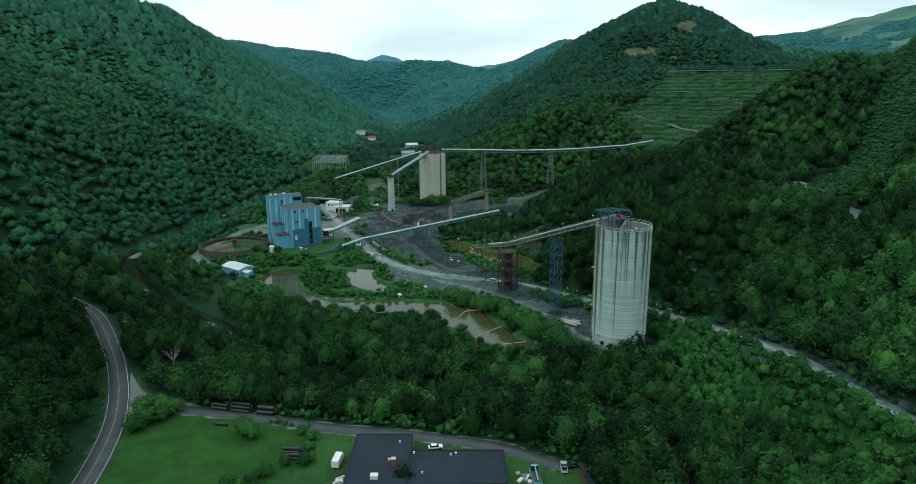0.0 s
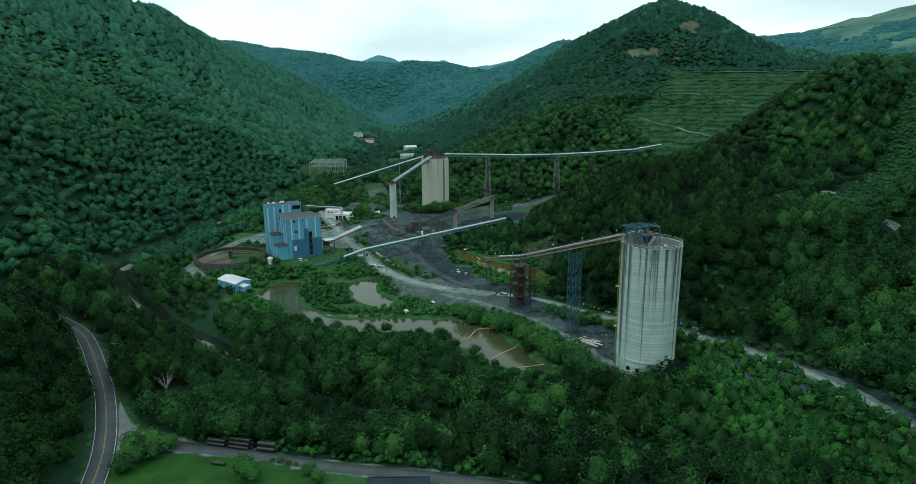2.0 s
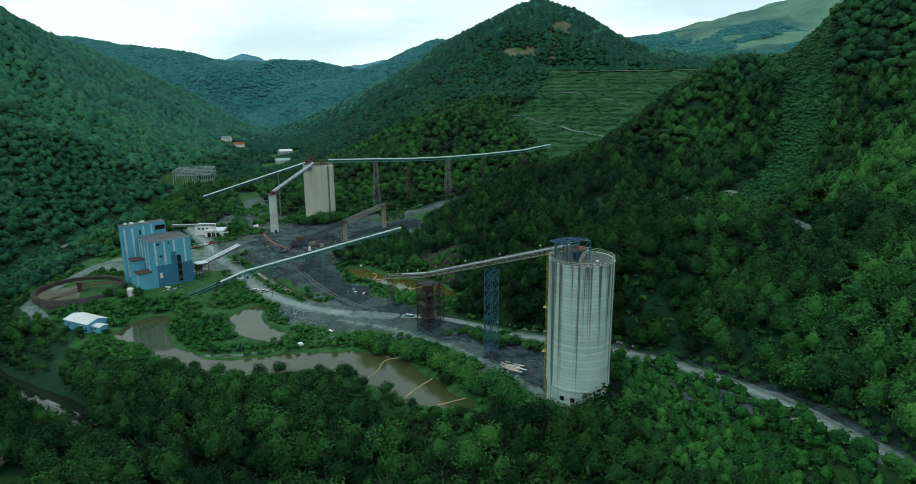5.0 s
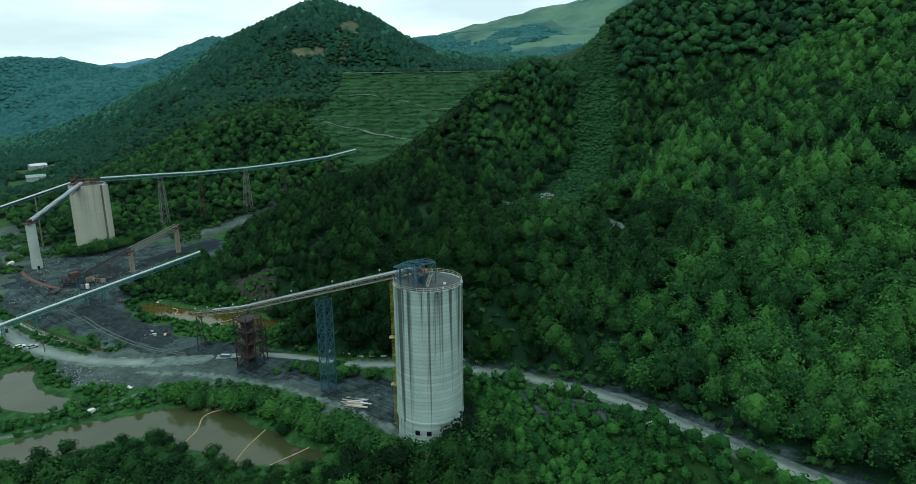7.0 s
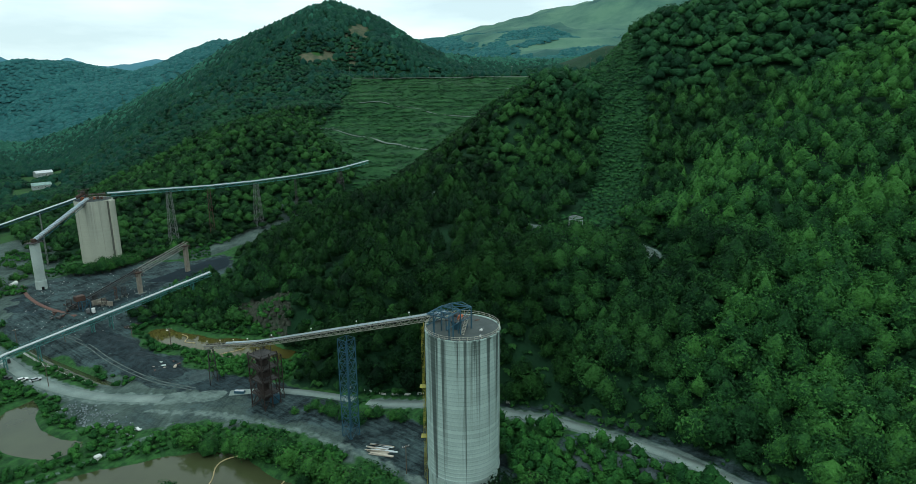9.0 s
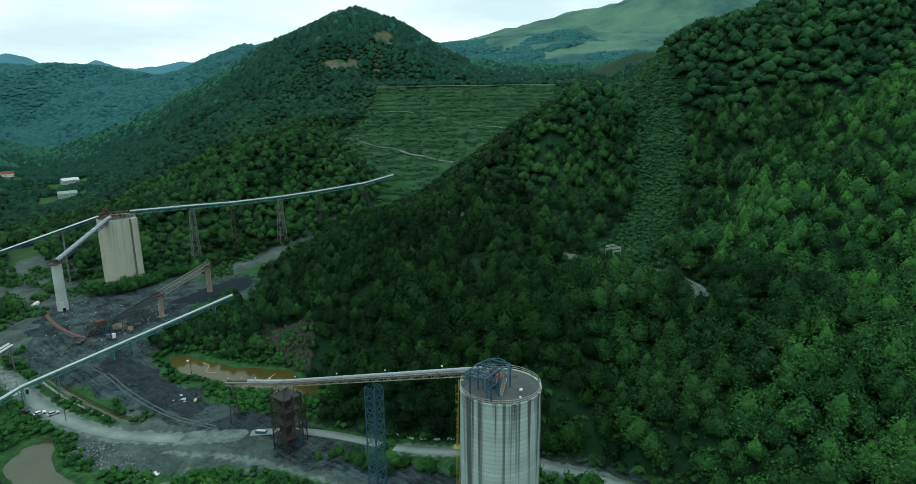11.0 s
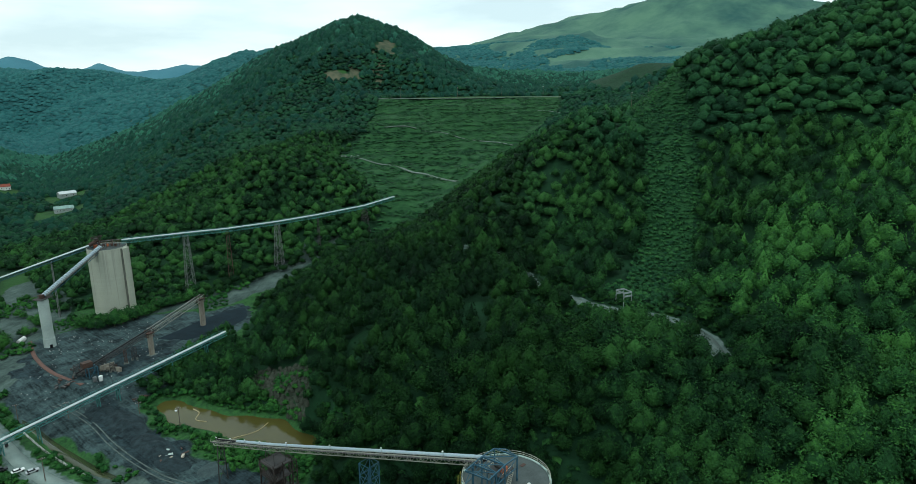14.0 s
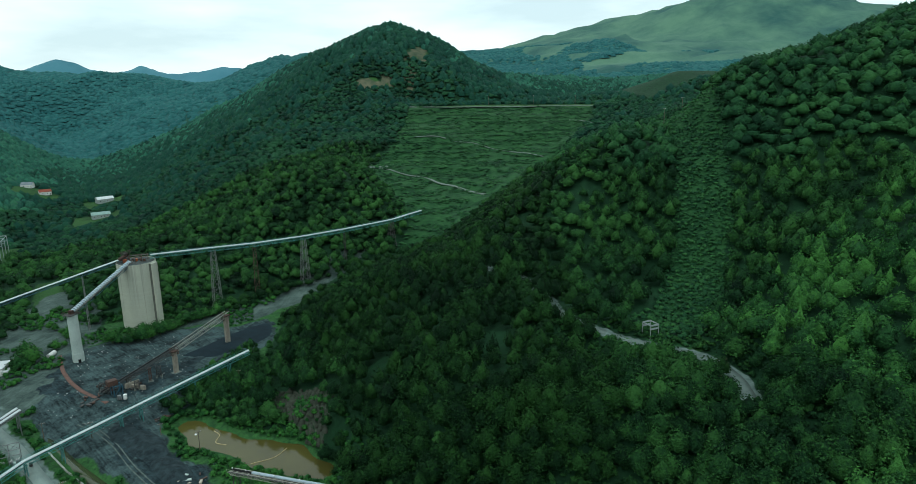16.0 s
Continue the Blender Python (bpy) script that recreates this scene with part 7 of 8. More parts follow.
def plant():
    b = thing("coal_plant", (-109.4, 412.5, 0.4), "tall blue steel-clad coal washing plant with pale light strips", "building", turn=30.6)
    clad_block(b, 0, 0, 21.4, 18.6, 0, 25.2, CLAD_BLUE, ROOF_GREY, 0.4)
    clad_block(b, -7.4, 18.9, 15.2, 25.4, 0, 31.8, CLAD_BLUE, ROOF_GREY, 0.3)
    # pale strips
    for x in (2.6, 7.3, 12.4, 17.8):
        part("light_strip", box(bmesh.new(), (x, -0.12, 18.4), (0.75, 0.12, 13.0)), CLAD_PALE, b, "pale translucent strip")
    for y in (3.5, 8.5, 13.4, 17.6):
        part("light_strip", box(bmesh.new(), (-0.12, y, 16), (0.12, 0.75, 17.5)), CLAD_PALE, b, "pale translucent strip")
    for x in (-6.4, -2.4, 3.4, 7.6):
        part("light_strip", box(bmesh.new(), (x, 18.78, 28.6 if x > 0 else 17), (0.75, 0.12, 5.0 if x > 0 else 27)), CLAD_PALE, b, "pale translucent strip")
    part("lower_cladding", box(bmesh.new(), (11.9, -0.16, 6.0), (18.8, 0.14, 12.0)), CLAD_DEEP, b, "deep blue lower cladding")
    part("lower_cladding", box(bmesh.new(), (21.56, 9, 5), (0.14, 17, 10)), CLAD_DEEP, b)
    part("lower_cladding", box(bmesh.new(), (11.6, -0.2, 15.2), (2.6, 0.16, 6.4)), CLAD_DEEP, b, "deep blue cladding patch")
    part("door_opening", box(bmesh.new(), (14.2, -0.3, 9.0), (1.9, 0.5, 14.5)), BLACK, b, "tall dark slot with rusted machinery")
    bm = bmesh.new()
    for z in (4, 8, 12):
        box(bm, (14.2, -0.7, z), (1.7, 0.6, 1.6))
    part("hoist", bm, RUST, b)
    for x, z, w, h in ((3.2, 6.6, 1.5, 3.0),):
        part("window", box(bmesh.new(), (x + 1, -0.3, z), (w, 0.2, h)), WHITE, b, "white framed window")
    for x, z in ((4.6, 17.0), (5.5, 17.0), (4.6, 23.6), (9.8, 23.8), (3.8, 23.6)):
        part("vent", box(bmesh.new(), (x, -0.25, z), (0.7, 0.2, 1.0)), BLACK, b)
    for y, z in ((6, 23.4), (11, 23.6), (15.5, 23.4)):
        part("vent", box(bmesh.new(), (-0.25, y, z), (0.2, 1.0, 1.0)), BLACK, b)
    part("loading_opening", box(bmesh.new(), (12.0, 18.75, 29.0), (5.2, 0.4, 2.4)), BLACK, b, "dark opening under the roof")
    part("window", box(bmesh.new(), (1.4, 18.75, 27.6), (1.0, 0.3, 2.4)), BLACK, b)
    for x, y, w in ((-1.5, 22, 1.8), (4.0, 22.4, 2.6), (-4.5, 22.6, 1.2)):
        part("roof_vent", box(bmesh.new(), (x, y, 32.6), (w, 1.6, 1.0), 0, 0.2), WHITE, b, "white roof vent")
    # annexes
    an = part("annex", box(bmesh.new(), (-3.2, 14.5, 7), (6.0, 7.6, 14.0), 0, 0.05), CLAD_BLUE, b)
    part("annex_roof", box(bmesh.new(), (-3.2, 14.5, 14.15), (6.8, 8.4, 0.35)), RUST, an, "rust-brown flat roof")
    an = part("annex", box(bmesh.new(), (-3.6, 3.8, 4.6), (6.8, 7.2, 9.2), 0, 0.05), CLAD_BLUE, b)
    part("annex_roof", box(bmesh.new(), (-3.6, 3.8, 9.3), (7.6, 8.0, 0.35)), RUST, an, "rust-brown flat roof")
    part("light_strip", box(bmesh.new(), (-7.06, 2.2, 4.6), (0.12, 0.7, 7)), CLAD_PALE, an)
    # open structure on the far side
    bm = bmesh.new()
    for x in (23.5, 27, 30.5):
        for y in (2, 7.5):
            bar(bm, (x, y, -0.5), (x, y, 8), 0.3)
    for z in (4, 8):
        for y in (2, 7.5):
            bar(bm, (21.5, y, z), (30.5, y, z), 0.3)
        for x in (23.5, 27, 30.5):
            bar(bm, (x, 2, z), (x, 7.5, z), 0.3)
    part("side_frame", bm, STEEL_DARK, b)
    part("side_floor", box(bmesh.new(), (26, 4.8, 4.15), (9, 5.6, 0.2)), STEEL_GREY, b)
    part("side_roof", box(bmesh.new(), (27.5, 4.8, 8.3), (6, 6.6, 0.25)), BELT_WHITE, b, "pale sheet roof")
    part("side_bin", box(bmesh.new(), (25.8, 4.8, 6.1), (3.0, 3.2, 3.2), 0, 0.1), RUST, b)
    return b


plant()


def thickener():
    t = thing("thickener_tank", (-147.6, 417.5, 0.2), "large round open thickener tank with a rusty rake bridge", "tank")
    r = 22.0
    part("wall", lathe(bmesh.new(), [(r, -4.5), (r, 2.2), (r - 0.5, 2.2), (r - 0.5, -2), (r - 3, -2.2)], 64), material("dark_stained_concrete", (0.105, 0.105, 0.095), (0.045, 0.045, 0.042), scale=0.3, fine=2), t)
    part("launder", lathe(bmesh.new(), [(r - 0.5, 1.5), (r - 1.6, 1.5), (r - 1.6, 2.0), (r - 1.75, 2.0), (r - 1.75, 0.2)], 64), RUST_DARK, t, "rusted overflow launder")
    part("bed", tube(bmesh.new(), (0, 0, -0.6), (0, 0, -0.2), r - 0.6, seg=64), material("dry_slurry", (0.14, 0.125, 0.095), (0.045, 0.055, 0.035), scale=0.12, fine=1.5), t, "dried slurry with weeds")
    bm = bmesh.new()
    for y in (-0.8, 0.8):
        bar(bm, (-1, y, 3.4), (r, y, 3.4), 0.3)
        bar(bm, (-1, y, 4.6), (r, y, 4.6), 0.1)
        for k in range(12):
            bar(bm, (r * k / 12, y, 3.4), (r * (k + 1) / 12, y, 4.6), 0.08)
    box(bm, (r / 2, 0, 3.5), (r, 1.5, 0.1))
    part("bridge", bm, RUST, t, "rusted rake bridge")
    bm = tube(bmesh.new(), (0, 0, -0.4), (0, 0, 4.2), 1.1, seg=14)
    box(bm, (0, 0, 4.6), (3, 2.6, 1.4), 20, 0.1)
    part("drive", bm, RUST, t)
    for k in range(2):
        a = 0.9 + 3.14 * k
        bm = bmesh.new()
        bar(bm, (0, 0, 2.2), (r * 0.85 * math.cos(a), r * 0.85 * math.sin(a), 0.2), 0.25)
        bar(bm, (0, 0, 0.4), (r * 0.85 * math.cos(a), r * 0.85 * math.sin(a), 0.1), 0.25)
        for j in range(8):
            f = (j + 0.5) / 8 * 0.85 * r
            bar(bm, (f * math.cos(a), f * math.sin(a), 0.3), (f * math.cos(a), f * math.sin(a), 2.2 - 2 * j / 8), 0.1)
        part("rake_arm", bm, RUST, t)
    return t


thickener()


def gable_house(name, loc, w, d, h, rise, wall, roof, label, turn=0.0, windows=2, door=True, category="building", group=""):
    b = thing(name, loc, label, category, group, turn=turn)
    part("wall", prism(bmesh.new(), [(-w / 2, -d / 2), (w / 2, -d / 2), (w / 2, d / 2), (-w / 2, d / 2)], -0.6, h), wall, b)
    bm = bmesh.new()
    e = 0.35
    prof = [(-d / 2 - e, h - 0.05), (0, h + rise), (d / 2 + e, h - 0.05), (d / 2 + e, h + 0.12), (0, h + rise + 0.2), (-d / 2 - e, h + 0.12)]
    a0, a1 = [bm.verts.new((-w / 2 - e, y, z)) for y, z in prof], [bm.verts.new((w / 2 + e, y, z)) for y, z in prof]
    bm.faces.new(a0), bm.faces.new(a1)
    for k in range(6):
        bm.faces.new((a0[k], a0[(k + 1) % 6], a1[(k + 1) % 6], a1[k]))
    bm2 = bm
    part("roof", bm2, roof, b)
    for sx in (-1, 1):
        bm = bmesh.new()
        g0, g1 = [[bm.verts.new((sx * (w / 2 - q), y, z)) for y, z in ((-d / 2, h), (d / 2, h), (0, h + rise))] for q in (0.02, 0.2)]
        bm.faces.new(g0), bm.faces.new(g1)
        for k in range(3):
            bm.faces.new((g0[k], g0[(k + 1) % 3], g1[(k + 1) % 3], g1[k]))
        part("gable", bm, wall, b)
    for k in range(windows):
        x = -w / 2 + w * (k + 0.7) / (windows + 0.6)
        win = part("window", box(bmesh.new(), (x, -d / 2 - 0.03, h * 0.55), (1.2, 0.14, 1.3)), WHITE, b)
        part("pane", box(bmesh.new(), (x, -d / 2 - 0.09, h * 0.55), (1.0, 0.06, 1.1)), BLACK, win)
    if door:
        part("door", box(bmesh.new(), (w / 2 - 1.4, -d / 2 - 0.05, 1.05), (1.0, 0.12, 2.1)), BLACK, b)
    return b


gz = lambda x, y: float(land(np.array([[x, y]], float))[0])
METAL_ROOF = material("pale_metal_roof", (0.58, 0.60, 0.60), (0.42, 0.44, 0.45), scale=0.3, fine=3, rough=0.5)
gable_house("shed", (-131, 373, gz(-131, 373)), 17, 10, 3.6, 1.4, CLAD_BLUE, METAL_ROOF, "low blue shed with a pale metal roof", -38, 3)
gable_house("shed", (-122.5, 365, gz(-122.5, 365)), 5, 4, 2.6, 0.6, CLAD_BLUE, METAL_ROOF, "small blue lean-to with a white roof", -38, 1, False)
wb = thing("office_building", (-99, 534, 1.2), "white flat-roofed office and workshop building", "building", turn=-12)
for nm, c, s in (("wall", (-5, 3, 3.6), (12, 9, 7.2)), ("wall", (4.5, -1, 2.4), (13, 11, 4.8)), ("wall", (11.5, -4, 1.6), (4, 6, 3.2))):
    w = part(nm, box(bmesh.new(), c, s, 0, 0.05), WHITE, wb)
    part("roof", box(bmesh.new(), (c[0], c[1], c[2] + s[2] / 2 + 0.12), (s[0] + 0.5, s[1] + 0.5, 0.24)), METAL_ROOF, w)
for x in (-8, -5, -2):
    part("window", box(bmesh.new(), (x, -1.55, 5.2), (1.4, 0.14, 1.2)), BLACK, wb)
for x in (1, 4, 7):
    part("bay_door", box(bmesh.new(), (x, -6.55, 1.9), (2.4, 0.16, 3.4)), BLACK, wb, "dark bay door")
tk = thing("tank", (-118.5, 402.5, gz(-118.5, 402.5)), "small white upright storage tank", "tank")
part("shell", lathe(bmesh.new(), [(1.7, -0.3), (1.7, 3.6), (0.9, 4.2), (0.01, 4.3)], 24), WHITE, tk, smooth=False)
part("hatch", tube(bmesh.new(), (0.3, 0, 4.1), (0.3, 0, 4.6), 0.35, seg=10), STEEL_GREY, tk)

# shop in the foreground
ROOF_DARK = material("dark_membrane_roof", (0.026, 0.036, 0.047), (0.018, 0.025, 0.034), scale=0.15, fine=2.5, rough=0.85)
BRICK_RED = material("red_brick", (0.25, 0.08, 0.05), (0.16, 0.05, 0.035), scale=1, fine=8)
sh = thing("shop", (-23, 163, -6), "low brick shop with a dark membrane roof", "building")


def flat_block(parent, x0, y0, x1, y1, h, wall, roof):
    part("wall", prism(bmesh.new(), [(x0, y0), (x1, y0), (x1, y1), (x0, y1)], -0.5, h), wall, parent)
    part("roof", box(bmesh.new(), ((x0 + x1) / 2, (y0 + y1) / 2, h + 0.13), (x1 - x0 + 0.7, y1 - y0 + 0.7, 0.26), 0, 0.04), roof, parent, "dark membrane roof")
    bm = bmesh.new()
    for a, b in (((x0, y0), (x1, y0)), ((x1, y0), (x1, y1)), ((x1, y1), (x0, y1)), ((x0, y1), (x0, y0))):
        bar(bm, (*a, h + 0.36), (*b, h + 0.36), 0.3, 0.2)
    part("parapet", bm, roof, parent)


flat_block(sh, -8.6, -26, 8.4, 19.4, 4.6, BRICK_RED, ROOF_DARK)
flat_block(sh, 8.95, -6, 36, 10.6, 4.3, BRICK_RED, ROOF_DARK)
part("chimney", box(bmesh.new(), (4.2, 2.4, 5.6), (1.2, 1.0, 3.0), 0, 0.04), BRICK_RED, sh, "red brick chimney")
part("chimney_cap", box(bmesh.new(), (4.2, 2.4, 7.2), (1.5, 1.3, 0.25)), CONCRETE, sh)
for x, y, z in ((20.5, 8.2, 4.8), (12.6, -1.0, 4.8), (2.6, 5.2, 5.1), (9.6, 9.2, 4.8), (5.0, 14.8, 5.1), (22, 8.8, 4.8)):
    part("roof_vent", tube(bmesh.new(), (x, y, z - 0.4), (x, y, z + 0.35), 0.28, seg=12), WHITE, sh, "white roof vent")
part("roof_unit", box(bmesh.new(), (-0.6, -3.4, 5.4), (2.2, 1.8, 1.1), 0, 0.06), WHITE, sh, "white rooftop air unit")
gable_house("hut", (37.6, 164, -6), 4.4, 9, 2.6, 1.2, material("brown_boards", (0.13, 0.075, 0.05), (0.08, 0.045, 0.03), scale=0.6, fine=6), ROOF_DARK, "small brown hut with a dark roof", 4, 1, False)


# ---- vehicles ----
GLASS = material("vehicle_glass", (0.02, 0.025, 0.03), scale=1, fine=4, rough=0.08)
TYRE = material("tyre_rubber", (0.02, 0.02, 0.02), scale=3, fine=9)
PAINTS = {k: material(k + "_car_paint", c, tuple(0.85 * q for q in c), scale=1, fine=6, rough=0.3) for k, c in (("white", (0.7, 0.7, 0.68)), ("black", (0.02, 0.022, 0.025)), ("red", (0.35, 0.03, 0.03)), ("blue", (0.05, 0.12, 0.3)), ("silver", (0.4, 0.41, 0.42)), ("teal", (0.12, 0.35, 0.38)))}


def vehicle(loc, turn, paint, kind, label):
    v = thing(kind if kind != "pickup" else "pickup_truck", loc, label, "vehicle", turn=turn)
    L, W, H = {"car": (4.5, 1.8, 1.45), "pickup": (5.4, 1.95, 1.8), "van": (6.2, 2.2, 2.7), "truck": (7.6, 2.4, 2.9)}[kind]
    m = PAINTS[paint]
    body = box(bmesh.new(), (0, 0, 0.35 + H * 0.21), (L, W, H * 0.42), 0, 0.12)
    if kind == "van":
        body = box(bmesh.new(), (-0.5, 0, 0.4 + (H - 0.4) / 2), (L - 1.0, W, H - 0.4), 0, 0.1)
        box(body, (L / 2 - 0.6, 0, 0.9), (1.4, W * 0.96, 1.1), 0, 0.15)
    part("body", body, m, v)
    if kind in ("car", "pickup", "truck"):
        x0, x1 = {"car": (-1.7, 1.0), "pickup": (-0.4, 1.5), "truck": (1.6, 3.4)}[kind]
        bm = bmesh.new()
        z0, z1 = 0.35 + H * 0.42, H
        lo = [bm.verts.new((x, y, z0)) for x, y in ((x0, -W * 0.46), (x1, -W * 0.46), (x1, W * 0.46), (x0, W * 0.46))]
        hi = [bm.verts.new((x, y, z1)) for x, y in ((x0 + 0.35, -W * 0.38), (x1 - 0.6, -W * 0.38), (x1 - 0.6, W * 0.38), (x0 + 0.35, W * 0.38))]
        for k in range(4):
            bm.faces.new((lo[k], lo[(k + 1) % 4], hi[(k + 1) % 4], hi[k]))
        bm.faces.new(hi)
        cab = part("cab", bm, GLASS, v, "dark glass")
        part("roof", box(bmesh.new(), ((x0 + x1) / 2 - 0.12, 0, z1 + 0.02), (x1 - x0 - 0.9, W * 0.78, 0.07), 0, 0.02), m, cab)
        if kind == "pickup":
            part("bed", box(bmesh.new(), (-1.6, 0, 0.42 + H * 0.42), (1.9, W * 0.8, 0.06)), BLACK, v)
        if kind == "truck":
            part("bed", box(bmesh.new(), (-1.2, 0, 1.7), (5.0, W, 0.3), 0, 0.04), STEEL_DARK, v)
            bm = bar(bmesh.new(), (-3.4, 0, 1.9), (1.2, 0, 3.2), 0.35)
            part("boom", bm, m, v)
    for x in (-L * 0.31, L * 0.31):
        for y in (-W * 0.46, W * 0.46):
            part("wheel", tube(bmesh.new(), (x, y - 0.11, 0.36), (x, y + 0.11, 0.36), 0.36, seg=14), TYRE, v)
    return v


for x, y, tr, pt, kd, lb in ((-63.5, 409.4, 15, "black", "pickup", "black pickup parked by the gravel road"), (-57.2, 406.2, 20, "white", "car", "white car parked by the gravel road"), (-52.3, 403.6, 20, "silver", "car", "silver car parked by the gravel road"),
                            (-103.8, 497, 60, "red", "car", "red car parked by the white office"), (-101, 500, 60, "silver", "car", "silver car parked by the white office"), (-98, 503, 60, "white", "car", "white car parked by the white office"), (-106.5, 493.5, 60, "black", "car", "dark car parked by the white office"), (-95, 507, 60, "red", "pickup", "red pickup parked by the white office"),
                            (-157, 503, 10, "white", "van", "white van on the gravel lot"),
                            (-7.4, 182, 10, "white", "car", "old white car on the grass behind the shop"), (-36.4, 174.2, 84, "white", "van", "white van parked beside the shop"), (21.9, 165.6, 95, "teal", "truck", "teal and white crane truck beside the shop"), (30.8, 170.6, 85, "silver", "pickup", "silver pickup at the lane's end"), (34, 171.8, 10, "black", "car", "dark car beside the brown hut")):
    vehicle((x, y, gz(x, y) + 0.12), tr, PAINTS and pt, kd, lb)


# ---- poles, lamps, booms, barriers ----
WOOD_POLE = material("weathered_pole_wood", (0.16, 0.13, 0.10), (0.09, 0.075, 0.06), scale=1, fine=8, stretch=(1, 1, 0.2))


def utility_pole(x, y, h, label, lamp=False):
    p = thing("utility_pole", (x, y, gz(x, y)), label, "pole", "utility poles")
    part("pole", tube(bmesh.new(), (0, 0, -0.6), (0, 0, h), 0.19, 0.12, 8), WOOD_POLE, p)
    part("crossarm", bar(bmesh.new(), (-1.2, 0, h - 0.6), (1.2, 0, h - 0.6), 0.14), WOOD_POLE, p)
    for q in (-1.05, -0.4, 0.4, 1.05):
        part("insulator", tube(bmesh.new(), (q, 0, h - 0.52), (q, 0, h - 0.25), 0.07, seg=6), WHITE, p)
    if lamp:
        part("arm", bar(bmesh.new(), (0, 0, h - 1.2), (-0.9, -1.6, h - 0.6), 0.09), STEEL_GREY, p)
        part("lamp", box(bmesh.new(), (-1.0, -1.9, h - 0.55), (0.9, 1.1, 0.4), 20, 0.12), WHITE, p, "white flood lamp head")
    return p


for x, y, h, lm in ((-47.4, 395, 10, False), (1.2, 412.5, 10, True), (-42, 441, 8, False), (106.7, 195, 9, False), (52.5, 262, 10, False), (-14, 432, 6, False), (-62, 452, 9, False), (24, 470, 8, False)):
    utility_pole(x, y, h, "pole with a white flood lamp above the coal yard" if lm else "weathered wooden utility pole with a crossarm", lm)
for x, y in ((300, 966), (330, 955), (400, 925), (455, 902), (505, 878)):
    utility_pole(x, y, 14, "tall wooden power pole on the dam crest")
for x, y in ((327, 505), (338, 500)):
    utility_pole(x, y, 13, "tall power pole at the top of the cut")


def soft_line(pts, n=10):
    """A smooth line through points (Catmull-Rom)."""
    p = [Vector(q) for q in pts]
    p = [p[0] * 2 - p[1]] + p + [p[-1] * 2 - p[-2]]
    out = []
    for i in range(1, len(p) - 2):
        for k in range(n):
            t = k / n
            out.append(0.5 * (2 * p[i] + (p[i + 1] - p[i - 1]) * t + (2 * p[i - 1] - 5 * p[i] + 4 * p[i + 1] - p[i + 2]) * t * t + (3 * p[i] - p[i - 1] - 3 * p[i + 1] + p[i + 2]) * t ** 3))
    return out + [p[-2]]


def boom(pts, z, label):
    b = thing("floating_boom", (*pts[0], z), label, "boom", "floating booms")
    line = soft_line([(x - pts[0][0], y - pts[0][1], 0) for x, y in pts])
    for k, (p0, p1) in enumerate(zip(line, line[1:])):
        q = p1 - (p1 - p0) * 0.04
        part("float", tube(bmesh.new(), p0, q, 0.2, seg=7), ORANGE, b)
    return b


for pts, z in (([(-4.5, 290), (0, 296), (2.5, 303), (6, 306), (12, 306)], -4.95), ([(6, 268), (12, 276), (20, 284)], -4.95), ([(16, 262), (24, 264), (31, 266)], -4.95), ([(-63, 368), (-54, 379)], -4.95), ([(-47, 336), (-40, 344), (-35, 345)], -4.95),
               ([(8, 430), (10, 425), (8, 419), (12, 415)], -3.95), ([(20, 395), (30, 396), (36, 401)], -3.95)):
    boom(pts, z, "pale orange floating boom across the pond")


def barrier_row(line, step, label, mat, size=(2.6, 0.6, 0.85)):
    pts = dense([(*q, 0) for q in line], step)
    prof = [(-0.3, 0), (0.3, 0), (0.26, 0.12), (0.12, 0.36), (0.09, 0.85), (-0.09, 0.85), (-0.12, 0.36), (-0.26, 0.12)]
    bm = bmesh.new()
    a, b = [bm.verts.new((-size[0] / 2, y * 1.2, z)) for y, z in prof], [bm.verts.new((size[0] / 2, y * 1.2, z)) for y, z in prof]
    bm.faces.new(a), bm.faces.new(b)
    for k in range(8):
        bm.faces.new((a[k], a[(k + 1) % 8], b[(k + 1) % 8], b[k]))
    first = tagged(part("barrier", bm, mat), label, "barrier", "barriers along the road")
    for k in range(len(pts) - 1):
        d = pts[k + 1] - pts[k]
        ob = first if k == 0 else copy_thing(first, Matrix())
        x, y = pts[k][0], pts[k][1]
        ob.matrix_world = pose(x, y, gz(x, y) - 0.05, 0, 0, math.degrees(math.atan2(d[1], d[0])) + random.uniform(-7, 7))


BARRIER = material("weathered_barrier_concrete", (0.5, 0.5, 0.47), (0.33, 0.33, 0.31), scale=0.6, fine=4, random=0.2)
barrier_row([(58, 325), (66.5, 314), (74, 307), (86, 297), (97, 283), (105, 272)], 4.6, "weathered concrete barrier block by the haul road", BARRIER)
barrier_row([(-58, 437), (-50, 420), (-40, 402), (-33, 390)], 3.0, "low concrete edge block along the gravel road", BARRIER)


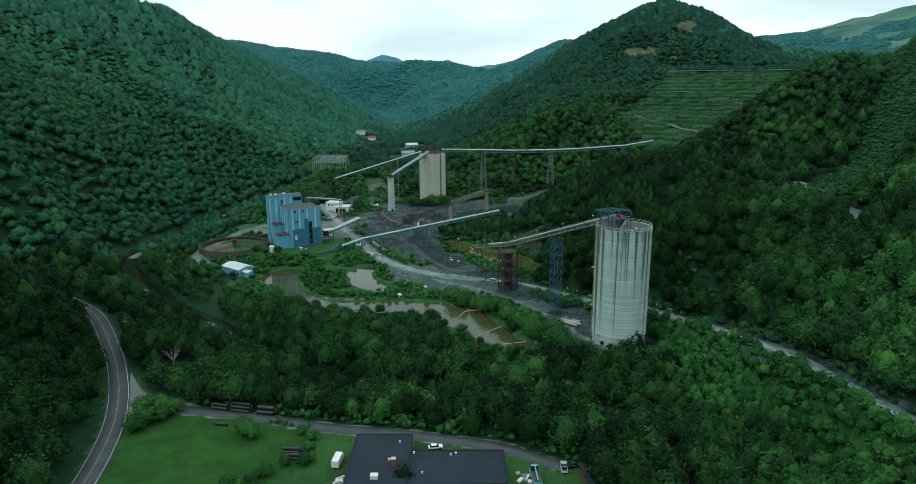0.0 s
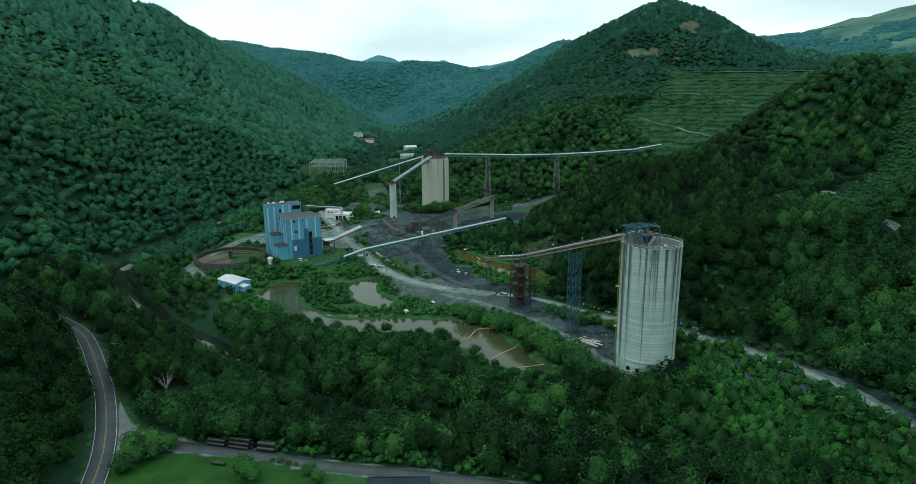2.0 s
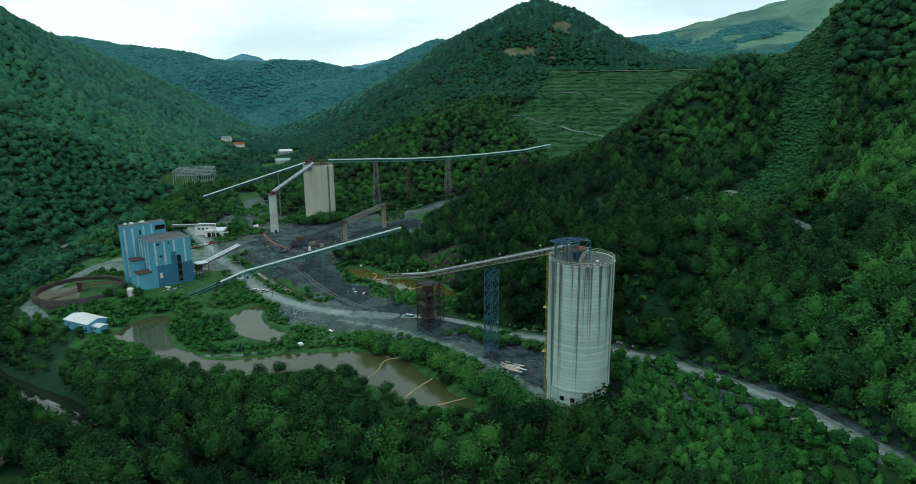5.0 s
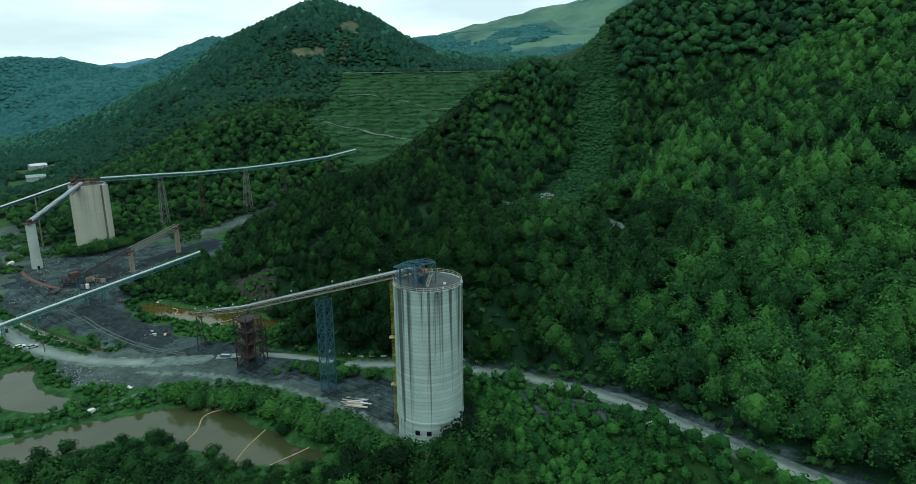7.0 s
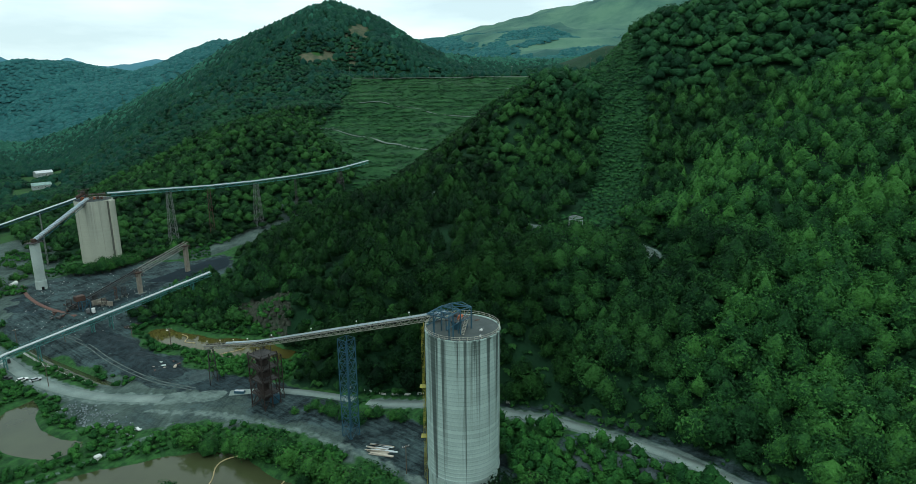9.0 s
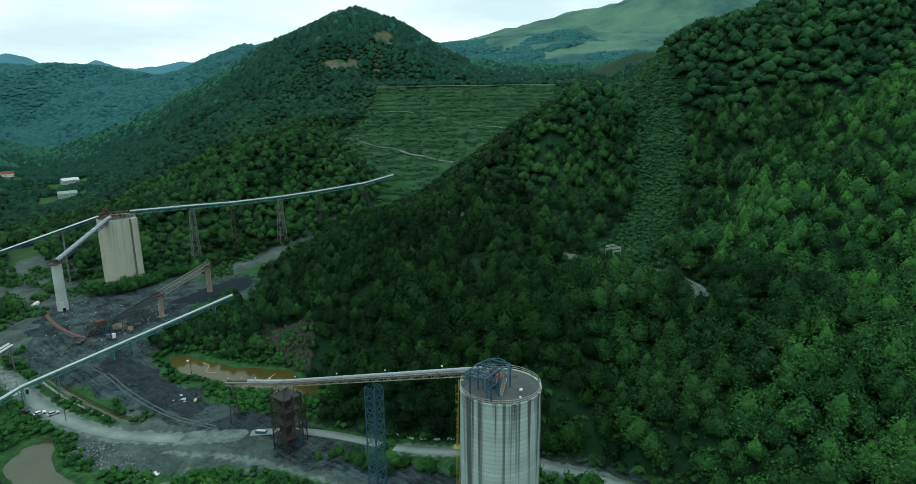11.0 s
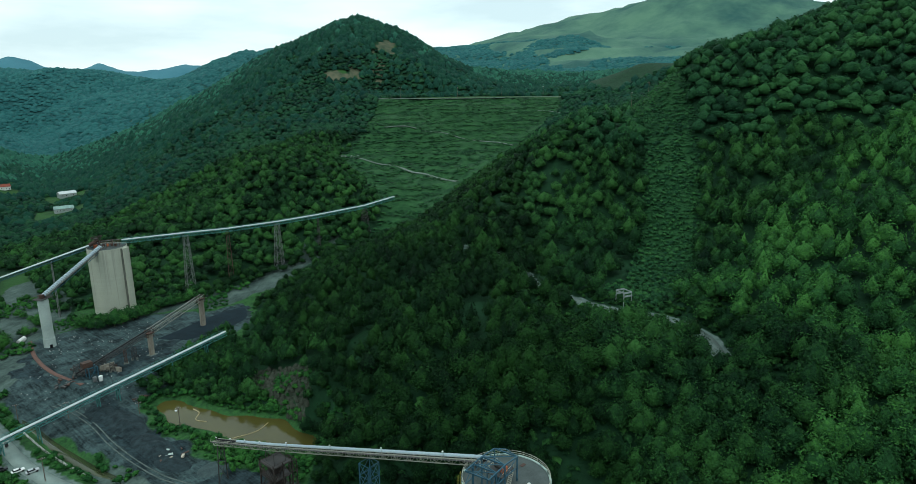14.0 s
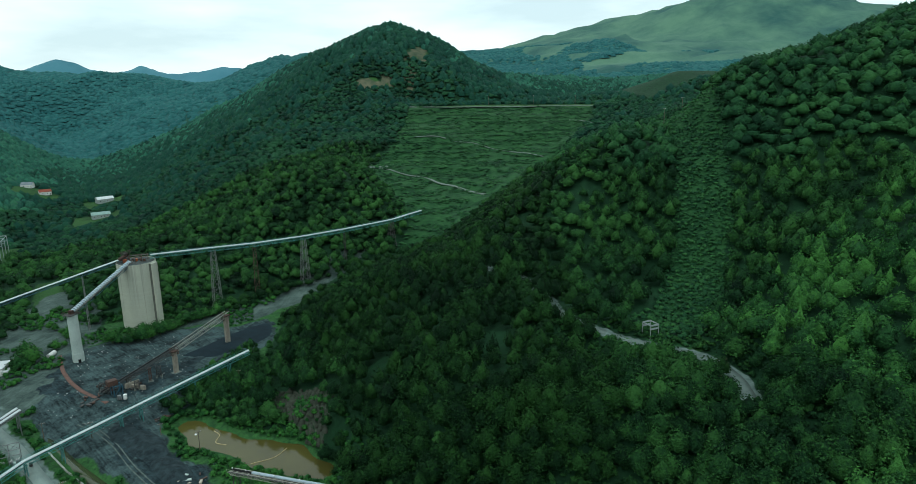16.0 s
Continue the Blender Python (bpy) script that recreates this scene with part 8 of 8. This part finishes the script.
# ---- yard clutter ----
TIMBER = material("sawn_timber", (0.48, 0.44, 0.36), (0.32, 0.28, 0.22), scale=0.6, fine=6, random=0.25)
pile = thing("timber_pile", (50.5, 277.5, gz(50.5, 277.5)), "heap of pale planks and sheet metal on the ground", "timber")
rr = random.Random(11)
for k in range(14):
    a = rr.uniform(-12, 12)
    b = box(bmesh.new(), (rr.uniform(-1.5, 1.5), rr.uniform(-2.6, 2.6), 0.15 + 0.1 * (k % 4)), (rr.uniform(5, 9), rr.uniform(0.3, 0.8), 0.14), a - 38)
    part("plank", b, TIMBER if k % 3 else BELT_WHITE, pile)
sk = thing("skip", (19.5, 348.5, gz(19.5, 348.5)), "blue steel skip lying on the yard", "skip", turn=-35)
part("body", box(bmesh.new(), (0, 0, 0.55), (4.2, 1.7, 1.1), 0, 0.12), STEEL_BLUE, sk)
part("lining", box(bmesh.new(), (0, 0, 1.08), (3.7, 1.3, 0.08)), PAINTS["silver"], sk)
tn = thing("tank", (-31, 327, gz(-31, 327)), "white square plastic tank on the bank", "tank", turn=25)
part("body", box(bmesh.new(), (0, 0, 0.85), (2.2, 1.9, 1.7), 0, 0.25), WHITE, tn)
part("lid", tube(bmesh.new(), (0, 0, 1.7), (0, 0, 1.85), 0.3, seg=10), WHITE, tn)
tn = thing("tank", (2.4, 318.5, gz(2.4, 318.5)), "small white bin among the bushes", "tank")
part("body", box(bmesh.new(), (0, 0, 0.6), (1.2, 1.1, 1.2), 10, 0.15), WHITE, tn)
tn = thing("tank", (-69, 541, gz(-69, 541)), "white cylindrical tank lying on its side", "tank", turn=70)
part("body", tube(bmesh.new(), (-3, 0, 1.4), (3, 0, 1.4), 1.3, seg=18), WHITE, tn)
for q in (-1.8, 1.8):
    part("saddle", box(bmesh.new(), (q, 0, 0.3), (0.4, 2.0, 0.9)), CONCRETE, tn)
RED_PIPE = material("red_clay", (0.17, 0.10, 0.08), (0.10, 0.06, 0.05), scale=0.6, fine=3)
ribbon("bank", draped([(-65, 540), (-64.1, 533), (-61, 516), (-56, 500), (-49.5, 485), (-37, 467)], 0.0), 1.9, RED_PIPE, 0.35, "strip of red clay across the black yard", "strip", step=2.0)

old = thing("reclaim_hopper", (-33, 474, gz(-33, 474)), "blue and rusty reclaim hopper in the coal yard", "machine", turn=24)
part("frame", bar(bmesh.new(), (-2, -2, -0.4), (-2, -2, 5.2), 0.35), STEEL_BLUE, old)
for q in ((2, -2), (2, 2), (-2, 2)):
    part("leg", bar(bmesh.new(), (*q, -0.4), (*q, 5.2), 0.35), STEEL_BLUE, old)
for a, b in (((-2, -2, 5.2), (2, -2, 5.2)), ((2, -2, 5.2), (2, 2, 5.2)), ((2, 2, 5.2), (-2, 2, 5.2)), ((-2, 2, 5.2), (-2, -2, 5.2)), ((-2, -2, 0), (2, -2, 5.2)), ((2, 2, 0), (2, -2, 5.2))):
    bar_part("brace", a, b, 0.25, STEEL_BLUE, old)
part("housing", box(bmesh.new(), (-1.5, 1.0, 6.6), (4.6, 3.4, 2.6), 0, 0.1), RUST, old)
part("pit_wall", box(bmesh.new(), (8.5, 3.0, 1.2), (7, 0.6, 3.2), 0, 0.05), streak_pier, old, "concrete pit wall")
part("pit_wall", box(bmesh.new(), (9.5, -2.2, 1.0), (0.6, 8, 2.6), 30, 0.05), streak_pier, old, "concrete pit wall")
part("control_cabin", box(bmesh.new(), (-1.5, -6.5, 1.1), (1.6, 1.4, 2.4), 0, 0.15), STEEL_GREY, old)
part("tank", tube(bmesh.new(), (0.8, -7.5, -0.2), (0.8, -7.5, 2.2), 0.9, seg=14), WHITE, old)
lattice_tower("tower", (-18, 483, gz(-18, 483)), 10.5, 1.2, RUST, 3, "short rusty lattice stand under the old conveyor", bw=0.16)


def scrap_heap(x, y, n, spread, label, mats):
    h = thing("scrap_heap", (x, y, gz(x, y)), label, "scrap")
    r = random.Random(int(x * 7 + y))
    for k in range(n):
        b = box(bmesh.new(), (r.uniform(-spread, spread), r.uniform(-spread, spread), r.uniform(0.1, 0.7)), (r.uniform(0.6, 3.4), r.uniform(0.3, 1.2), r.uniform(0.2, 0.9)), r.uniform(0, 180), 0.04)
        part("piece", b, mats[k % len(mats)], h)
    return h


scrap_heap(-13.5, 446, 14, 2.6, "rusted machine frame and scrap on black coal dirt", (RUST, STEEL_DARK, RUST))
scrap_heap(-26, 479, 16, 4, "tangle of rusty frames and walls by the hopper", (RUST, STEEL_DARK, STEEL_DARK))
scrap_heap(-38, 484, 14, 5, "dark scrap steel on the black yard", (STEEL_DARK, RUST))
for fx, fy, fh in ((-28, 482, 5), (-24, 476, 4), (-40, 481, 4.5), (-14, 487, 6)):
    lattice_tower("stand", (fx, fy, gz(fx, fy)), gz(fx, fy) + fh, 2.2, STEEL_DARK, 2, "short dark steel stand in the reclaim pit", bw=0.2, group="stands in the reclaim pit")
scrap_heap(-45, 472, 12, 5, "rusty scrap steel by the hopper", (RUST, STEEL_DARK))
scrap_heap(-20, 337, 7, 2.4, "pale broken slabs beside the pond road", (CONCRETE, WHITE))
scrap_heap(-3, 392, 10, 5, "broken concrete slabs and timber in the yard", (CONCRETE, TIMBER, RUST))
scrap_heap(-100, 408, 12, 4, "scrap and barrels beside the blue plant", (STEEL_GREY, WHITE, STEEL_BLUE))
scrap_heap(20, 166, 12, 3, "building rubbish and machine parts beside the shop", (WHITE, STEEL_GREY, TIMBER))
scrap_heap(-34, 165, 10, 2.5, "white goods and scrap beside the shop", (WHITE, STEEL_GREY))
scrap_heap(-56, 300, 3, 2, "white litter on the pond bank", (WHITE,))
litter = bmesh.new()
for k in range(170):
    x, y = rr.uniform(-64, 0), rr.uniform(440, 545)
    if inside(np.array([[x, y]]), COAL_YARD)[0] < -2:
        box(litter, (x, y, gz(x, y) + 0.12), (rr.uniform(0.2, 0.3) + 0.5 * rr.random() ** 3, rr.uniform(0.15, 0.4), 0.25), rr.uniform(0, 90))
tagged(part("rubble", litter, material("pale_rubble", (0.42, 0.42, 0.40), scale=1, fine=6)), "scattered pale rubble on the black yard", "rubble", kind="stuff")
# black coal pad by the tall pier and coal heaps
PAD = [(-2, 511), (12, 521), (24, 531), (38, 539), (49, 542), (50, 530), (46, 519), (36, 511), (25, 506), (12, 502)]
PAD = [tuple(q[:2]) for q in soft_line([(*q, 0) for q in PAD + PAD[:1]], 5)][:-1]
bm = prism(bmesh.new(), PAD, 1.5, 3.16)
tagged(part("coal_pad", bm, COAL_FINE), "smooth black coal pad between piers and hill", "coal", kind="structure")


def heap(x, y, w, d, h, turn, mat, label):
    n = 26
    g = np.stack(np.meshgrid(np.linspace(-1, 1, n), np.linspace(-1, 1, n)), -1).reshape(-1, 2)
    hz = np.clip(1 - np.hypot(g[:, 0], g[:, 1]), 0, 1) ** 0.8 * h * (0.55 + 0.9 * value_noise(g + (x, y), 0.3, 71))
    c, s = math.cos(radians(turn)), math.sin(radians(turn))
    px, py = x + g[:, 0] * w / 2 * c - g[:, 1] * d / 2 * s, y + g[:, 0] * w / 2 * s + g[:, 1] * d / 2 * c
    base = land(np.column_stack([px, py])) - 0.15
    i = np.arange(n * n).reshape(n, n)
    q = np.stack([i[:-1, :-1], i[:-1, 1:], i[1:, 1:], i[1:, :-1]], -1).reshape(-1, 4)
    me = fast_mesh("mound", np.column_stack([px, py, base + hz]), q, mat, smooth=True)
    return tagged(new("mound", me), label, "mound", "mounds in the yard")


for a in ((-20, 425, 14, 34, 2.6, 20), (-10, 400, 12, 30, 2.2, 25), (-30, 440, 12, 20, 2.0, 10), (-4, 384, 10, 18, 1.6, 40), (-20, 500, 22, 10, 2.0, 30), (-34, 492, 14, 10, 1.8, 0), (2, 500, 18, 8, 1.6, 35)):
    heap(*a, COAL, "low uneven heap of black coal waste")
heap(10, 374, 14, 10, 1.8, 30, material("grey_coal_dirt", (0.066, 0.092, 0.09), (0.03, 0.044, 0.045), scale=0.3, fine=2, bump=0.4), "low mound of grey dirt under the trestle")
heap(104, 226, 34, 7, 2.6, -68, material("grey_shale", (0.105, 0.135, 0.138), (0.045, 0.06, 0.064), scale=0.3, fine=2, bump=0.5, dist=0.3), "grey shale spoil bank below the haul road")

# broken pale stone tipped on the pond bank
STONE = material("pale_broken_stone", (0.21, 0.245, 0.25), (0.12, 0.145, 0.15), scale=0.6, fine=4, random=0.3)
r_stone = random.Random(12)
stone_me = []
for k in range(4):
    bm = bmesh.new()
    bmesh.ops.create_icosphere(bm, subdivisions=1, radius=0.5)
    for v in bm.verts:
        v.co *= r_stone.uniform(0.65, 1.15)
        v.co.z *= 0.7
    me = bpy.data.meshes.new("stone")
    bm.to_mesh(me)
    bm.free()
    me.materials.append(STONE)
    stone_me.append(me)
riprap = thing("stone_heap", (-32, 357, gz(-32, 357)), "spill of pale broken stone on the pond bank", "stones")
for k in range(220):
    u, w = r_stone.random(), r_stone.gauss(0, 1)
    x, y = -41 + 17 * u + 2.4 * w, 372 - 30 * u + 1.6 * w
    if inside(np.array([[x, y]]), PONDS["middle"][0])[0] < 1.0:
        continue
    ob = new("stone", stone_me[k % 4])
    ob.parent = riprap
    ob.location = (x + 32, y - 357, gz(x, y) - gz(-32, 357) + 0.1)
    ob.rotation_euler = (r_stone.uniform(0, 6), r_stone.uniform(0, 6), r_stone.uniform(0, 6))
    ob.scale = [r_stone.uniform(0.4, 1.15)] * 3
# black pipes along the lane
PIPE = material("black_plastic_pipe", (0.02, 0.021, 0.022), scale=1, fine=5, rough=0.4)


def pipe_stack(x, y, n, L, r, turn):
    s = thing("pipe_stack", (x, y, gz(x, y)), "stack of large black plastic pipes by the lane", "pipes", "pipe stacks", turn=turn)
    k = 0
    for row in range(3):
        for j in range(max(0, n - row)):
            bm = lathe(bmesh.new(), [(r, -L / 2), (r, L / 2), (r * 0.86, L / 2), (r * 0.86, -L / 2), (r, -L / 2)], 14)
            bmesh.ops.rotate(bm, verts=bm.verts, cent=(0, 0, 0), matrix=Matrix.Rotation(radians(90), 3, "Y"))
            bmesh.ops.translate(bm, vec=((j * 0.7) % 1.1 - 0.4, (j - (n - row - 1) / 2) * 2 * r, r + row * 1.75 * r), verts=bm.verts)
            part("pipe", bm, PIPE, s)


for a in ((-83.3, 208.5, 2, 6, 0.6, -14), (-75.3, 207, 3, 7, 0.6, -14), (-66.2, 205, 2, 6, 0.8, -12), (-79, 197, 1, 4.5, 0.5, -12), (-51.5, 180.5, 2, 5.5, 0.5, -3), (-50.5, 177, 2, 5, 0.5, -3)):
    pipe_stack(*a)
sl = thing("sheet_stack", (3.5, 178.6, gz(3.5, 178.6)), "long white metal sheets lying behind the shop", "sheets", turn=-14)
for k in range(3):
    part("sheet", box(bmesh.new(), (0.5 * k, 0.5 * k - 0.5, 0.2 + 0.12 * k), (13 - 2 * k, 0.7, 0.08), 2 * k), BELT_WHITE, sl)


# ---- far valley ----
def substation(x, y, n, m, h, label):
    s = thing("substation", (x, y, gz(x, y)), label, "substation")
    for i in range(n):
        for j in range(m):
            part("post", bar(bmesh.new(), (i * 10 - n * 5, j * 12, -1), (i * 10 - n * 5, j * 12, h), 0.5), STEEL_PALE, s)
    for j in range(m):
        for z in (h, h * 0.75):
            bm = bar(bmesh.new(), (-n * 5, j * 12, z), (n * 5 - 10, j * 12, z), 0.5, 0.7)
            part("beam", bm, STEEL_PALE, s)
    for i in range(n):
        part("beam", bar(bmesh.new(), (i * 10 - n * 5, 0, h), (i * 10 - n * 5, (m - 1) * 12, h), 0.45), STEEL_PALE, s)
    if n > 2:
        part("control_house", box(bmesh.new(), (-4, -9, 1.6), (9, 5, 3.2), 0, 0.1), PALE_WALL, s)
        part("pad", box(bmesh.new(), (-6, 16, 0.1), (62, 58, 0.5), 0, 0.1), GRAVEL, s, "pale gravel pad")
    return s


substation(-160, 830, 5, 4, 20, "grey steel substation gantries beside the river")
ss = substation(181, 335, 2, 2, 6, "small steel switch yard on the bench road")
ss.scale = (0.42, 0.42, 1.0)
gable_house("house", (-76, 1010, gz(-76, 1010)), 20, 11, 4.5, 2.6, PALE_WALL, material("green_metal_roof", (0.30, 0.42, 0.38), scale=0.3, fine=2), "long white house with a pale green roof", 10, 5)
gable_house("house", (-78, 1112, gz(-78, 1112)), 20, 12, 5, 2.6, PALE_WALL, METAL_ROOF, "white barn-like building in the far valley", 20, 4)
gable_house("house", (-172, 1172, gz(-172, 1172)), 14, 10, 4, 3, WHITE, ROOF_GREY, "small white house among far trees", -10, 2)
gable_house("house", (-150, 1150, gz(-150, 1150)), 14, 10, 4, 3, WHITE, BRICK_RED, "small house with a red roof in the valley", 15, 2)
utility_pole(-148.8, 274.6, 9, "weathered wooden utility pole with a crossarm")


def transformer_yard(x, y, turn):
    t = thing("substation", (x, y, gz(x, y)), "small fenced transformer yard beside the gravel road", "substation", turn=turn)
    for px in (-4, 0, 4):
        for py in (-2.5, 2.5):
            part("post", bar(bmesh.new(), (px, py, -0.4), (px, py, 9.0 if py > 0 else 6.0), 0.24), STEEL_GREY, t)
        bar_part("beam", (px, -2.5, 6.0), (px, 2.5, 6.0), 0.2, STEEL_GREY, t)
    for py, z in ((-2.5, 6.0), (2.5, 6.0), (2.5, 9.0)):
        bar_part("beam", (-4, py, z), (4, py, z), 0.22, STEEL_GREY, t)
    for px in (-4, 0):
        bar_part("brace", (px, 2.5, 6.0), (px + 4, 2.5, 9.0), 0.12, STEEL_GREY, t)
        bar_part("brace", (px + 4, 2.5, 6.0), (px, 2.5, 9.0), 0.12, STEEL_GREY, t)
    for px in (-2.6, 0.2, 3.0):
        tr = part("transformer", box(bmesh.new(), (px, 0, 1.3), (1.8, 1.5, 2.2), 0, 0.1), STEEL_GREY, t, "grey oil transformer")
        for q in (-0.5, 0, 0.5):
            part("bushing", tube(bmesh.new(), (px + q, 0, 2.4), (px + q, 0, 3.2), 0.1, 0.06, 8), WHITE, tr)
        for q in range(5):
            part("fin", box(bmesh.new(), (px - 0.7 + 0.35 * q, -0.9, 1.3), (0.08, 0.35, 1.7)), STEEL_GREY, tr)
    part("cabinet", box(bmesh.new(), (7.2, -4.2, 0.9), (1.2, 0.9, 1.8), 0, 0.06), STEEL_DARK, t, "dark switch cabinet")
    part("slab", box(bmesh.new(), (0, 0, 0.05), (10, 7, 0.3), 0, 0.04), CONCRETE, t, "concrete slab")


transformer_yard(-71, 431, 8)
